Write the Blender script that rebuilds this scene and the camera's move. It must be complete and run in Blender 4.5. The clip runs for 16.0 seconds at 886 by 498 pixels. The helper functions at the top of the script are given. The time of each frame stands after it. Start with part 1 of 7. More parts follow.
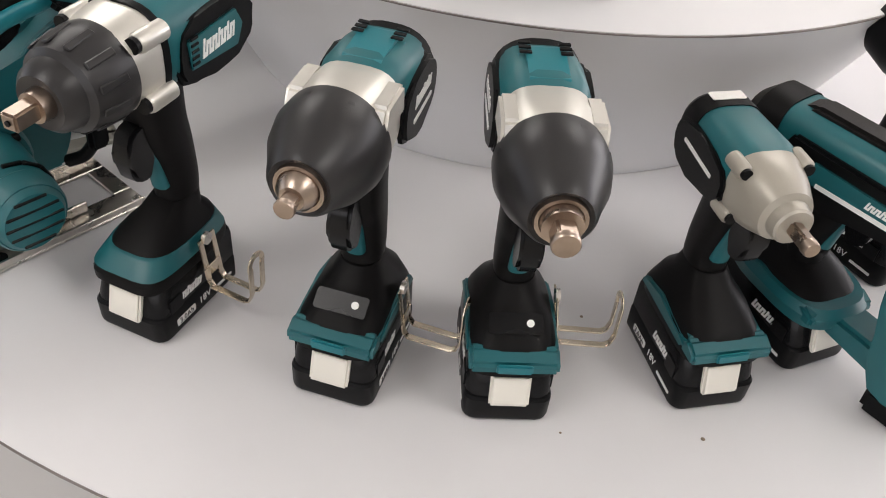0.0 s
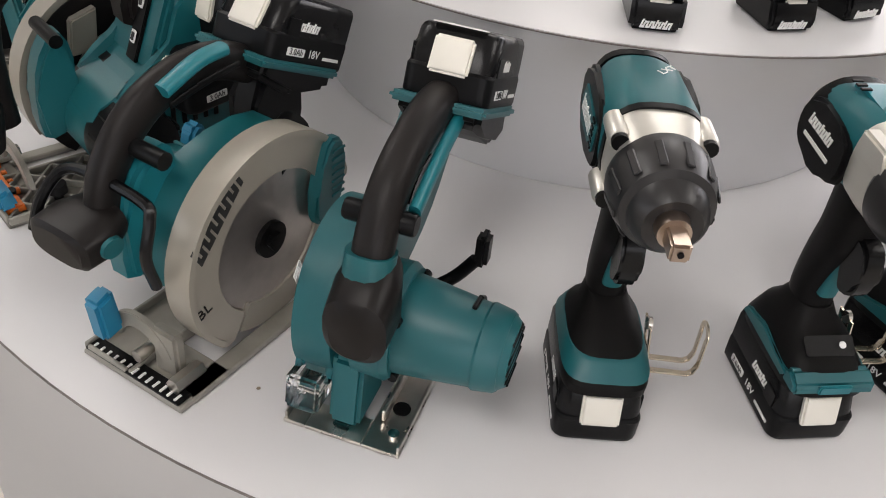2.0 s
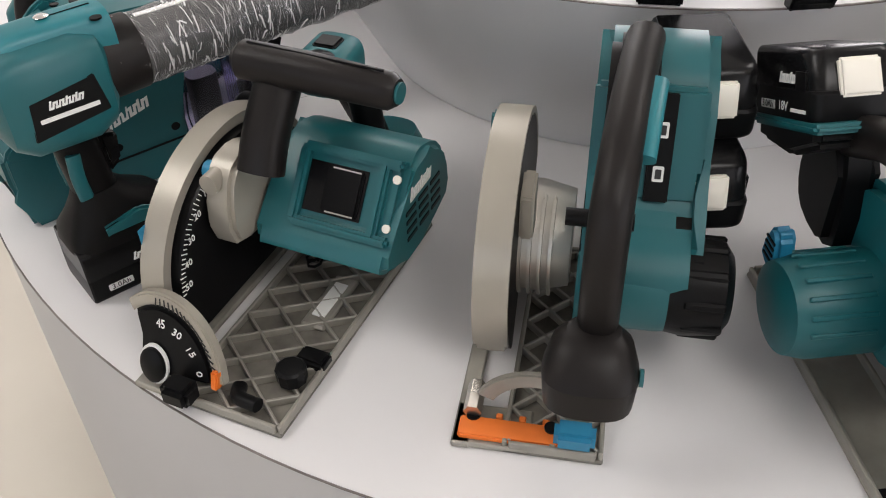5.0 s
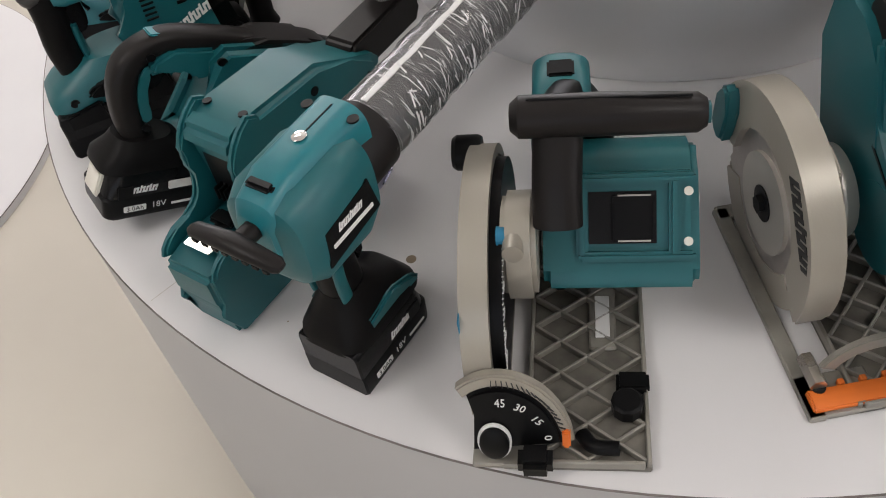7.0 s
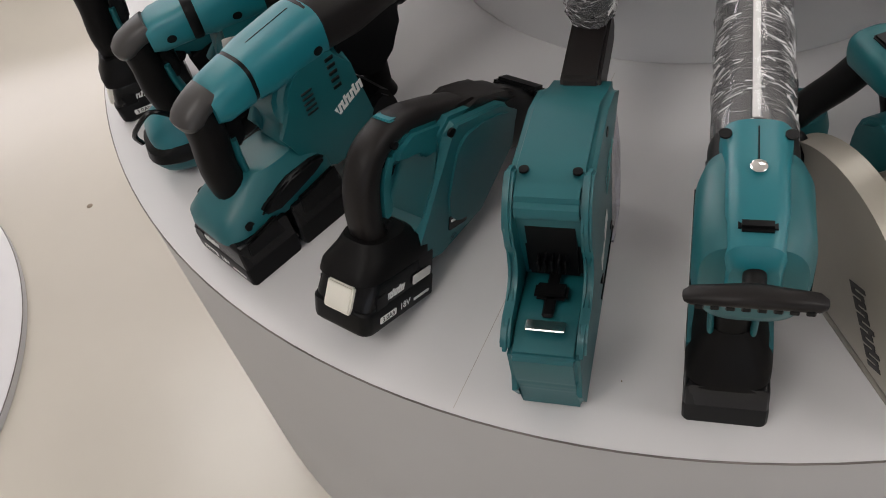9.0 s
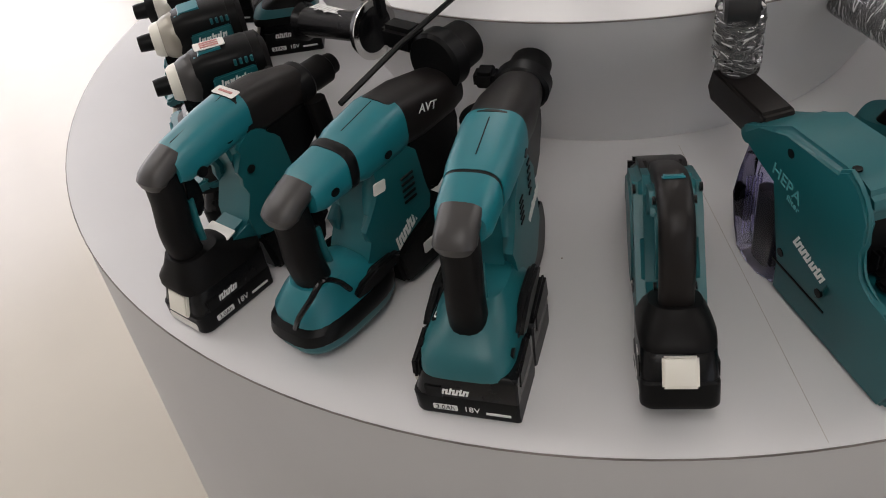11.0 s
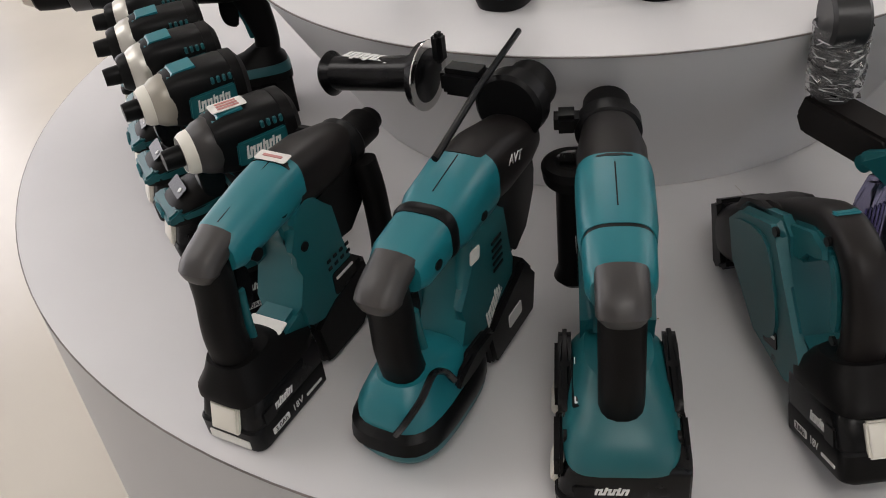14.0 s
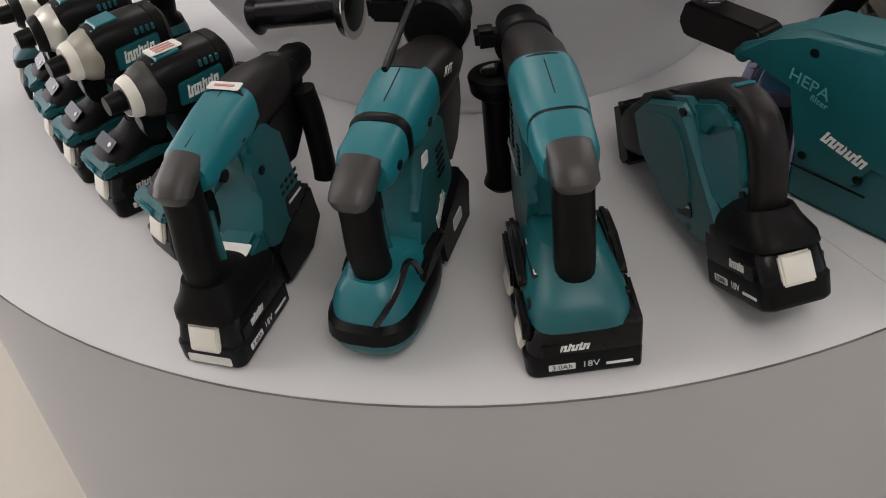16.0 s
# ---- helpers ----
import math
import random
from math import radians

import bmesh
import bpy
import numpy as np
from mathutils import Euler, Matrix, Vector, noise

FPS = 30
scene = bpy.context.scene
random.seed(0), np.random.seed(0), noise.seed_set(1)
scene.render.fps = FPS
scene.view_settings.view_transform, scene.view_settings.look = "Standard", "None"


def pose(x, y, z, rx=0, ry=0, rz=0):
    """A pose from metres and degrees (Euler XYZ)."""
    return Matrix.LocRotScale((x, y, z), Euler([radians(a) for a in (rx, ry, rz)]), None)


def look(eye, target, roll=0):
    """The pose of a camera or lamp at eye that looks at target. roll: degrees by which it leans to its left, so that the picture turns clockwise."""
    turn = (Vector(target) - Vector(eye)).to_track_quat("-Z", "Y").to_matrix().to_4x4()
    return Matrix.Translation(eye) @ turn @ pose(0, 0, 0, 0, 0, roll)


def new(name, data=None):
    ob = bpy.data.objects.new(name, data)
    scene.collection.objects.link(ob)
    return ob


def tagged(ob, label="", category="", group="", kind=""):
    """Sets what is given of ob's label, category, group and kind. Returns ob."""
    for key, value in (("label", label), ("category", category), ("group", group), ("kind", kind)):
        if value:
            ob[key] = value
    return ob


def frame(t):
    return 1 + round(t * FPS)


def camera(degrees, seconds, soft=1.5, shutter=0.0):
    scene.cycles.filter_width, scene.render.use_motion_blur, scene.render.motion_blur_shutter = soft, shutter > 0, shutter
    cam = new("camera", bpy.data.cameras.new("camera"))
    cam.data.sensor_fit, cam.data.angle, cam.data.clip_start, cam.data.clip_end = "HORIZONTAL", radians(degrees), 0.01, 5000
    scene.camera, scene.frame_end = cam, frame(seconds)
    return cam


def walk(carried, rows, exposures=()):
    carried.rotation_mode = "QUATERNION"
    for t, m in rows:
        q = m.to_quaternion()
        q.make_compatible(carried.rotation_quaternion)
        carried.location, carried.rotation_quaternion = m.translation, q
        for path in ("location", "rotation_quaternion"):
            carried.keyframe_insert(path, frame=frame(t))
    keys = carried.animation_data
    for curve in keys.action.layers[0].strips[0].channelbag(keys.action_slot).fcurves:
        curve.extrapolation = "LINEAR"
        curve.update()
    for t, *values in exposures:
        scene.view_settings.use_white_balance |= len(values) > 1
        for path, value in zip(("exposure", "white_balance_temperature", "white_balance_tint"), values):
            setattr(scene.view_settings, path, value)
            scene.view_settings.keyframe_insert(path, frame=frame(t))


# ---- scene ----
cam = camera(52.0, 16.0, 1.0)

PATH = [
    (0, (-0.141, -1.280, 0.611), (-0.055, 0.245, -0.680), 6.0),
    (0.5, (-0.268, -1.247, 0.614), (-0.049, 0.266, -0.676), 5.9),
    (1, (-0.461, -1.250, 0.626), (-0.087, 0.245, -0.648), 5.6),
    (1.5, (-0.615, -1.218, 0.615), (-0.095, 0.249, -0.641), 5.5),
    (2, (-0.752, -1.116, 0.606), (-0.045, 0.297, -0.620), 6.1),
    (2.5, (-0.893, -1.018, 0.608), (-0.015, 0.305, -0.607), 5.8),
    (3, (-1.070, -0.925, 0.624), (-0.036, 0.299, -0.573), 5.2),
    (3.5, (-1.133, -0.793, 0.613), (-0.001, 0.336, -0.589), 3.4),
    (4, (-1.177, -0.661, 0.608), (0.040, 0.358, -0.608), 1.6),
    (4.5, (-1.254, -0.509, 0.606), (0.055, 0.376, -0.621), 0.0),
    (4.7, (-1.281, -0.449, 0.613), (0.045, 0.375, -0.638), -0.7),
    (6.8, (-1.305, -0.021, 0.725), (-0.026, 0.420, -0.748), -10.8),
    (7, (-1.310, 0.019, 0.738), (-0.039, 0.435, -0.750), -11.6),
    (7.5, (-1.312, 0.124, 0.745), (-0.031, 0.469, -0.751), -13.3),
    (8, (-1.281, 0.232, 0.745), (0.015, 0.514, -0.751), -14.7),
    (8.5, (-1.263, 0.346, 0.758), (0.052, 0.501, -0.741), -14.4),
    (9, (-1.246, 0.501, 0.773), (0.077, 0.521, -0.727), -15.1),
    (9.5, (-1.245, 0.641, 0.785), (0.103, 0.496, -0.685), -15.0),
    (10, (-1.173, 0.779, 0.780), (0.163, 0.430, -0.667), -13.3),
    (10.2, (-1.136, 0.858, 0.768), (0.213, 0.378, -0.628), -11.7),
    (12.3, (-0.873, 1.220, 0.704), (0.307, 0.144, -0.501), -8.9),
    (12.5, (-0.849, 1.211, 0.701), (0.332, 0.109, -0.478), -8.7),
    (13, (-0.805, 1.200, 0.683), (0.354, 0.052, -0.473), -8.0),
    (13.5, (-0.783, 1.203, 0.672), (0.366, 0.058, -0.498), -7.5),
    (14, (-0.761, 1.188, 0.663), (0.390, 0.056, -0.518), -7.4),
    (14.5, (-0.755, 1.199, 0.659), (0.345, 0.031, -0.535), -6.8),
    (15, (-0.742, 1.247, 0.660), (0.273, 0.025, -0.554), -6.6),
    (15.5, (-0.748, 1.307, 0.658), (0.191, 0.046, -0.578), -7.0),
    (16, (-0.749, 1.337, 0.653), (0.141, 0.037, -0.579), -7.0),
]
walk(cam, [(t, look(eye, aim, roll)) for t, eye, aim, roll in PATH],
     exposures=[(0, 0.04), (2.5, 0.0), (4.5, 0.15), (7, -0.12), (10, -0.38), (12.5, -0.45), (16, -0.42)])

# ---- light ----
world = bpy.data.worlds.new("world")
scene.world = world
world.use_nodes = True
wn = world.node_tree
sky = wn.nodes.new("ShaderNodeTexSky")
sky.sky_type, sky.sun_disc = "NISHITA", False
sky.sun_elevation, sky.sun_rotation = radians(45), radians(80)
wn.links.new(sky.outputs[0], wn.nodes["Background"].inputs[0])
wn.nodes["Background"].inputs[1].default_value = 0.12


def area(name, eye, aim, sx, sy, watts, colour):
    lamp = bpy.data.lights.new(name, "AREA")
    lamp.shape, lamp.size, lamp.size_y, lamp.energy, lamp.color = "RECTANGLE", sx, sy, watts, colour
    ob = new(name, lamp)
    ob.matrix_world = look(eye, aim)
    return ob


FLOOR, CEIL = -0.62, 2.5
area("window_light", (4.85, 1.6, 0.95), (0, 0.6, 0.2), 5.0, 2.0, 150, (1.0, 0.932, 0.965))
# Added fill lamp that brightens the tier wall from the unseen west side.
area("window_light_west", (-4.85, 0.4, 0.95), (0, 0.2, 0.1), 4.0, 1.9, 22, (1.0, 0.932, 0.955))
area("window_light_front", (-1.5, -4.85, 1.0), (0, 0, 0.3), 4.0, 1.9, 54, (1.0, 0.928, 0.94))
for lx, ly in ((-1.7, -1.7), (-1.7, 1.7), (1.7, -1.7), (1.7, 1.7)):
    area("ceiling_lamp_light", (lx, ly, CEIL - 0.06), (lx, ly, 0), 1.1, 1.1, 16.0, (1.0, 0.94, 0.93))


# ---- materials ----
def mat(name, colour, rough, metal=0.0, grain=0.0, scale=300.0, var=0.12, vscale=9.0, coat=0.0, spec=0.5, bump=0.12):
    m = bpy.data.materials.new(name)
    m.use_nodes = True
    nt = m.node_tree
    b = nt.nodes["Principled BSDF"]
    b.inputs["Roughness"].default_value, b.inputs["Metallic"].default_value = rough, metal
    b.inputs["Coat Weight"].default_value = coat
    b.inputs["Specular IOR Level"].default_value = spec
    tc = nt.nodes.new("ShaderNodeTexCoord")
    big = nt.nodes.new("ShaderNodeTexNoise")
    big.inputs["Scale"].default_value, big.inputs["Detail"].default_value = vscale, 5
    nt.links.new(tc.outputs["Object"], big.inputs["Vector"])
    ramp = nt.nodes.new("ShaderNodeMapRange")
    ramp.inputs["From Min"].default_value, ramp.inputs["From Max"].default_value = 0.3, 0.7
    ramp.inputs["To Min"].default_value, ramp.inputs["To Max"].default_value = 1 - var, 1 + var
    nt.links.new(big.outputs["Fac"], ramp.inputs["Value"])
    mul = nt.nodes.new("ShaderNodeVectorMath")
    mul.operation = "SCALE"
    mul.inputs[0].default_value = colour
    nt.links.new(ramp.outputs["Result"], mul.inputs["Scale"])
    nt.links.new(mul.outputs[0], b.inputs["Base Color"])
    rr = nt.nodes.new("ShaderNodeMapRange")
    rr.inputs["To Min"].default_value, rr.inputs["To Max"].default_value = max(0.03, rough - 0.08), min(1, rough + 0.08)
    nt.links.new(big.outputs["Fac"], rr.inputs["Value"])
    nt.links.new(rr.outputs["Result"], b.inputs["Roughness"])
    if grain:
        fine = nt.nodes.new("ShaderNodeTexNoise")
        fine.inputs["Scale"].default_value, fine.inputs["Detail"].default_value = scale, 3
        nt.links.new(tc.outputs["Object"], fine.inputs["Vector"])
        bp = nt.nodes.new("ShaderNodeBump")
        bp.inputs["Strength"].default_value, bp.inputs["Distance"].default_value = bump, grain
        nt.links.new(fine.outputs["Fac"], bp.inputs["Height"])
        nt.links.new(bp.outputs["Normal"], b.inputs["Normal"])
    return m


def clear(name, colour, rough, ior=1.45):
    m = bpy.data.materials.new(name)
    m.use_nodes = True
    b = m.node_tree.nodes["Principled BSDF"]
    b.inputs["Base Color"].default_value = (*colour, 1)
    b.inputs["Transmission Weight"].default_value = 1
    b.inputs["Roughness"].default_value, b.inputs["IOR"].default_value = rough, ior
    return m


TEAL = mat("teal_plastic", (0.006, 0.096, 0.110), 0.42, grain=0.0006, scale=900, var=0.08)
TEAL_L = mat("light_teal_plastic", (0.008, 0.145, 0.175), 0.38, grain=0.0005, scale=900, var=0.08)
BLUE = mat("blue_lever_plastic", (0.01, 0.17, 0.30), 0.45, var=0.1)
BLACK = mat("black_plastic", (0.005, 0.005, 0.0053), 0.36, grain=0.0006, scale=900, var=0.25, spec=0.12)
GLOSS = mat("gloss_black_plastic", (0.005, 0.005, 0.0055), 0.26, var=0.25, spec=0.2)
RUBBER = mat("dark_rubber", (0.006, 0.0056, 0.0056), 0.45, grain=0.0008, scale=1100, var=0.22, spec=0.10)
BROWN = mat("brown_black_rubber", (0.0105, 0.0088, 0.0084), 0.42, grain=0.0008, scale=1100, var=0.2, spec=0.2)
BOOT = mat("charcoal_rubber", (0.021, 0.020, 0.0205), 0.36, grain=0.0006, scale=1000, var=0.15, spec=0.35)
GREY = mat("grey_plastic", (0.034, 0.031, 0.030), 0.42, grain=0.0006, scale=700)
CAST = mat("cast_aluminium", (0.62, 0.60, 0.55), 0.40, 0.75, grain=0.0008, scale=500, var=0.1)
CREAM = mat("cream_guard_metal", (0.345, 0.32, 0.272), 0.36, 0.25, grain=0.0006, scale=400, var=0.07)
BASE = mat("grey_cast_base", (0.30, 0.285, 0.25), 0.48, 0.35, grain=0.001, scale=300, var=0.16, vscale=25)
# Pockets between sole ribs: dirt and recess shade are both in this darker colour.
POCKET = mat("shaded_rough_cast_pocket", (0.16, 0.15, 0.13), 0.6, 0.3, grain=0.0015, scale=220, var=0.35, vscale=40)
STEEL = mat("worn_steel", (0.55, 0.52, 0.48), 0.28, 1.0, grain=0.0004, scale=500, var=0.2, vscale=30)
BRONZE = mat("bronzed_steel", (0.36, 0.29, 0.24), 0.30, 1.0, var=0.2, vscale=40)
BLADE = mat("saw_blade_steel", (0.48, 0.45, 0.43), 0.40, 0.9, grain=0.0003, scale=350, var=0.2, vscale=20)
CHROME = mat("polished_steel", (0.75, 0.74, 0.72), 0.12, 1.0, var=0.05)
WIRE = mat("gold_tinted_steel", (0.66, 0.58, 0.46), 0.25, 1.0, var=0.12, vscale=30)
WHITE = mat("white_button_plastic", (0.74, 0.71, 0.63), 0.42, var=0.05)
PRINT = mat("white_print", (0.78, 0.78, 0.76), 0.5, var=0.03)
PAPER = mat("paper_label", (0.72, 0.70, 0.66), 0.7, var=0.08, vscale=60)
BLACKPRINT = mat("black_print", (0.02, 0.02, 0.02), 0.5, var=0.05)
PINK = mat("pink_handwriting", (0.5, 0.22, 0.2), 0.6)
ORANGE = mat("orange_plastic", (0.70, 0.16, 0.02), 0.45, var=0.08, vscale=30)
TUBE = mat("black_tube", (0.02, 0.02, 0.021), 0.35, var=0.2)
FILM = clear("stretch_film", (0.95, 0.95, 0.95), 0.09, 1.35)
FILM.node_tree.nodes["Principled BSDF"].inputs["Transmission Weight"].default_value = 0.93
PALE = mat("pale_teal_print", (0.10, 0.36, 0.38), 0.5, var=0.05)
# Pale colour of the strands that stand in for highlights on the film.
GLINT = mat("film_crease", (0.7, 0.7, 0.7), 0.2, var=0.1)
CLEARP = clear("clear_plastic", (0.93, 0.95, 0.95), 0.05)
VIOLET = clear("violet_clear_plastic", (0.52, 0.50, 0.74), 0.10)
LAMIN = mat("white_laminate_top", (0.68, 0.67, 0.675), 0.42, grain=0.0003, scale=160, var=0.035, vscale=3.0, spec=0.35, bump=0.06)
LAMSIDE = mat("white_laminate_side", (0.64, 0.635, 0.64), 0.46, grain=0.0004, scale=90, var=0.05, vscale=2.2, spec=0.3, bump=0.08)
# Tier wall: extra brightness painted in, as its overhang receives little light.
TIERSIDE_LIT = mat("lit_white_laminate_tier", (0.76, 0.755, 0.76), 0.44, grain=0.0004, scale=90, var=0.04, vscale=2.2, spec=0.3, bump=0.08)
# Lower side wall: its shade is put into a greyer copy of the laminate.
LOWSIDE_SHADED = mat("shaded_white_laminate_side", (0.455, 0.45, 0.45), 0.46, grain=0.0004, scale=90, var=0.06, vscale=2.2, spec=0.3, bump=0.08)
EDGE = mat("dark_laminate_edge", (0.16, 0.14, 0.13), 0.6, var=0.4, vscale=14)
JOINT = mat("laminate_joint", (0.42, 0.38, 0.34), 0.6, var=0.3, vscale=20)
FLOORM = mat("cream_floor_tile", (0.60, 0.56, 0.485), 0.24, var=0.10, vscale=0.9)
GROUT = mat("tile_joint", (0.40, 0.37, 0.32), 0.7)
WALLM = mat("white_wall_paint", (0.74, 0.735, 0.72), 0.7, grain=0.001, scale=60, var=0.03)
CEILM = mat("white_ceiling_paint", (0.76, 0.76, 0.75), 0.8, var=0.03)
SPECK = mat("brown_speck", (0.22, 0.17, 0.12), 0.7, var=0.3)
ALU = mat("window_aluminium", (0.6, 0.6, 0.6), 0.4, 0.7)
GLOW = bpy.data.materials.new("lamp_diffuser")
GLOW.use_nodes = True
GLOW.node_tree.nodes["Principled BSDF"].inputs["Emission Color"].default_value = (1, 0.97, 0.92, 1)
GLOW.node_tree.nodes["Principled BSDF"].inputs["Emission Strength"].default_value = 4.0


# ---- shapes ----
def finish(bm, name, material, angle=35):
    bmesh.ops.recalc_face_normals(bm, faces=bm.faces[:])
    me = bpy.data.meshes.new(name)
    bm.to_mesh(me)
    bm.free()
    me.polygons.foreach_set("use_smooth", [True] * len(me.polygons))
    me.set_sharp_from_angle(angle=radians(angle))
    me.materials.append(material)
    return me


def part(name, bm, material, parent=None, label="", m=None):
    me = bm if isinstance(bm, bpy.types.Mesh) else finish(bm, name, material)
    ob = new(name, me)
    ob.parent = parent
    if m is not None:
        ob.matrix_basis = m
    return tagged(ob, label=label)


def thing(name, x, y, z, heading, label, category, group="", pitch=0, roll=0):
    ob = new(name)
    ob.empty_display_size = 0.05
    ob.matrix_basis = pose(x, y, z, 0, 0, heading) @ pose(0, 0, 0, roll, pitch, 0)
    return tagged(ob, label, category, group)


def smoothed(pts, n=3):
    """A closed outline rounded by Catmull-Rom steps."""
    out, k = [], len(pts)
    for i in range(k):
        p0, p1, p2, p3 = (np.array(pts[(i + j - 1) % k], float) for j in range(4))
        for s in range(n):
            t = s / n
            out.append(tuple(0.5 * (2 * p1 + (p2 - p0) * t + (2 * p0 - 5 * p1 + 4 * p2 - p3) * t * t + (3 * p1 - p0 - 3 * p2 + p3) * t ** 3)))
    return out


def prof(pts, w, bev=0.003, y=0.0, seg=2, bm=None, m=None):
    """A side outline in x, z, as thick as w across y, with rounded edges."""
    bm = bm or bmesh.new()
    a = [bm.verts.new((p[0], y - w / 2, p[1])) for p in pts]
    b = [bm.verts.new((p[0], y + w / 2, p[1])) for p in pts]
    n = len(pts)
    faces = [bm.faces.new(a), bm.faces.new(b[::-1])] + [bm.faces.new((a[i], b[i], b[(i + 1) % n], a[(i + 1) % n])) for i in range(n)]
    if m is not None:
        bmesh.ops.transform(bm, matrix=m, verts=a + b)
    if bev:
        edges = list({e for f in faces[:2] for e in f.edges}) + ([e for f in faces[2:] for e in f.edges if n < 12])
        bmesh.ops.bevel(bm, geom=list(set(edges)), offset=bev, segments=seg, affect="EDGES", clamp_overlap=True)
    return bm


def rbox(cx, cy, cz, sx, sy, sz, bev=0.002, seg=2, bm=None, m=None):
    h = sx / 2
    k = pose(cx, cy, cz) if m is None else m @ pose(cx, cy, cz)
    return prof([(-h, -sz / 2), (h, -sz / 2), (h, sz / 2), (-h, sz / 2)], sy, bev, 0, seg, bm, k)


def rings(loops, bm=None, caps=True):
    bm = bm or bmesh.new()
    vs = [[bm.verts.new(p) for p in loop] for loop in loops]
    n = len(vs[0])
    for a, b in zip(vs, vs[1:]):
        for i in range(n):
            bm.faces.new((a[i], a[(i + 1) % n], b[(i + 1) % n], b[i]))
    if caps:
        bm.faces.new(vs[0][::-1])
        bm.faces.new(vs[-1])
    return bm


def sup(a, b, pw, n):
    out = []
    for i in range(n):
        t = 2 * math.pi * (i + 0.5) / n
        c, s = math.cos(t), math.sin(t)
        out.append((a * math.copysign(abs(c) ** (2 / pw), c), b * math.copysign(abs(s) ** (2 / pw), s)))
    return out


def xloft(secs, n=28, bm=None):
    """Sections along x: x, height of the middle, half width, half height, squareness, sideways shift."""
    loops = []
    for x, zc, hy, hz, pw, *yc in secs:
        loops.append([(x, (yc[0] if yc else 0) + u, zc + v) for u, v in sup(hy, hz, pw, n)])
    return rings(loops, bm)


def zloft(secs, n=28, bm=None, y=0.0):
    """Sections along z: z, x of the middle, half length, half width, squareness."""
    return rings([[(xc + u, y + v, z) for u, v in sup(hx, hy, pw, n)] for z, xc, hx, hy, pw in secs], bm)


def rev(profile, n=32, m=None, bm=None):
    """Turned about x: x and radius."""
    k = m or Matrix()
    loops = [[k @ Vector((x, r * math.cos(2 * math.pi * i / n), r * math.sin(2 * math.pi * i / n))) for i in range(n)] for x, r in profile]
    return rings(loops, bm)


def sweep(path, sizes, pw=2.4, n=16, bm=None):
    """A grip along a path: half width and half thickness at each point."""
    path = [Vector(p) for p in path]
    if len(sizes) == 1:
        sizes = sizes * len(path)
    loops = []
    side = None
    for i, p in enumerate(path):
        t = (path[min(i + 1, len(path) - 1)] - path[max(i - 1, 0)]).normalized()
        if side is None:
            side = Vector((0, 1, 0)) if abs(t.y) < 0.8 else Vector((0, 0, 1))
        side = (side - t * side.dot(t)).normalized()
        up = t.cross(side)
        loops.append([p + side * u + up * v for u, v in sup(sizes[i][0], sizes[i][1], pw, n)])
    return rings(loops, bm)


def tube(path, r, n=10, bm=None):
    return sweep(path, [(r, r)], 2.0, n, bm)


def curved(pts, n=5):
    """An open path rounded through its points."""
    P = [np.array(p, float) for p in pts]
    P = [2 * P[0] - P[1]] + P + [2 * P[-1] - P[-2]]
    out = []
    for i in range(1, len(P) - 2):
        p0, p1, p2, p3 = P[i - 1:i + 3]
        for s in range(n):
            t = s / n
            out.append(tuple(0.5 * (2 * p1 + (p2 - p0) * t + (2 * p0 - 5 * p1 + 4 * p2 - p3) * t * t + (3 * p1 - p0 - 3 * p2 + p3) * t ** 3)))
    return out + [tuple(P[-2])]


def arc(cx, cz, r, a0, a1, n):
    return [(cx + r * math.cos(radians(a0 + (a1 - a0) * i / n)), cz + r * math.sin(radians(a0 + (a1 - a0) * i / n))) for i in range(n + 1)]


def face_m(x, y, z, side, roll=0.0):
    """A frame on a tool's face: 1 the left flank, -1 the right flank, 0 the outer end, 2 the top read from outside."""
    cols = {1: ((-1, 0, 0), (0, 0, 1), (0, 1, 0)), -1: ((1, 0, 0), (0, 0, 1), (0, -1, 0)),
            0: ((0, -1, 0), (0, 0, 1), (-1, 0, 0)), 2: ((0, -1, 0), (1, 0, 0), (0, 0, 1))}[side]
    k = Matrix([[cols[j][i] for j in range(3)] for i in range(3)]).to_4x4()
    return Matrix.Translation((x, y, z)) @ k @ pose(0, 0, 0, 0, 0, roll)


CACHE = {}


def cached(key, make):
    if key not in CACHE:
        CACHE[key] = make()
    return CACHE[key]


def letters(text, size, material):
    def make():
        cu = bpy.data.curves.new("writing", "FONT")
        cu.body, cu.size, cu.extrude, cu.align_x, cu.align_y = text, size, 0.0003, "CENTER", "CENTER"
        cu.resolution_u = 2
        ob = bpy.data.objects.new("writing", cu)
        me = bpy.data.meshes.new_from_object(ob)
        bpy.data.objects.remove(ob)
        me.materials.append(material)
        return me
    return cached(("text", text, size, material.name), make)


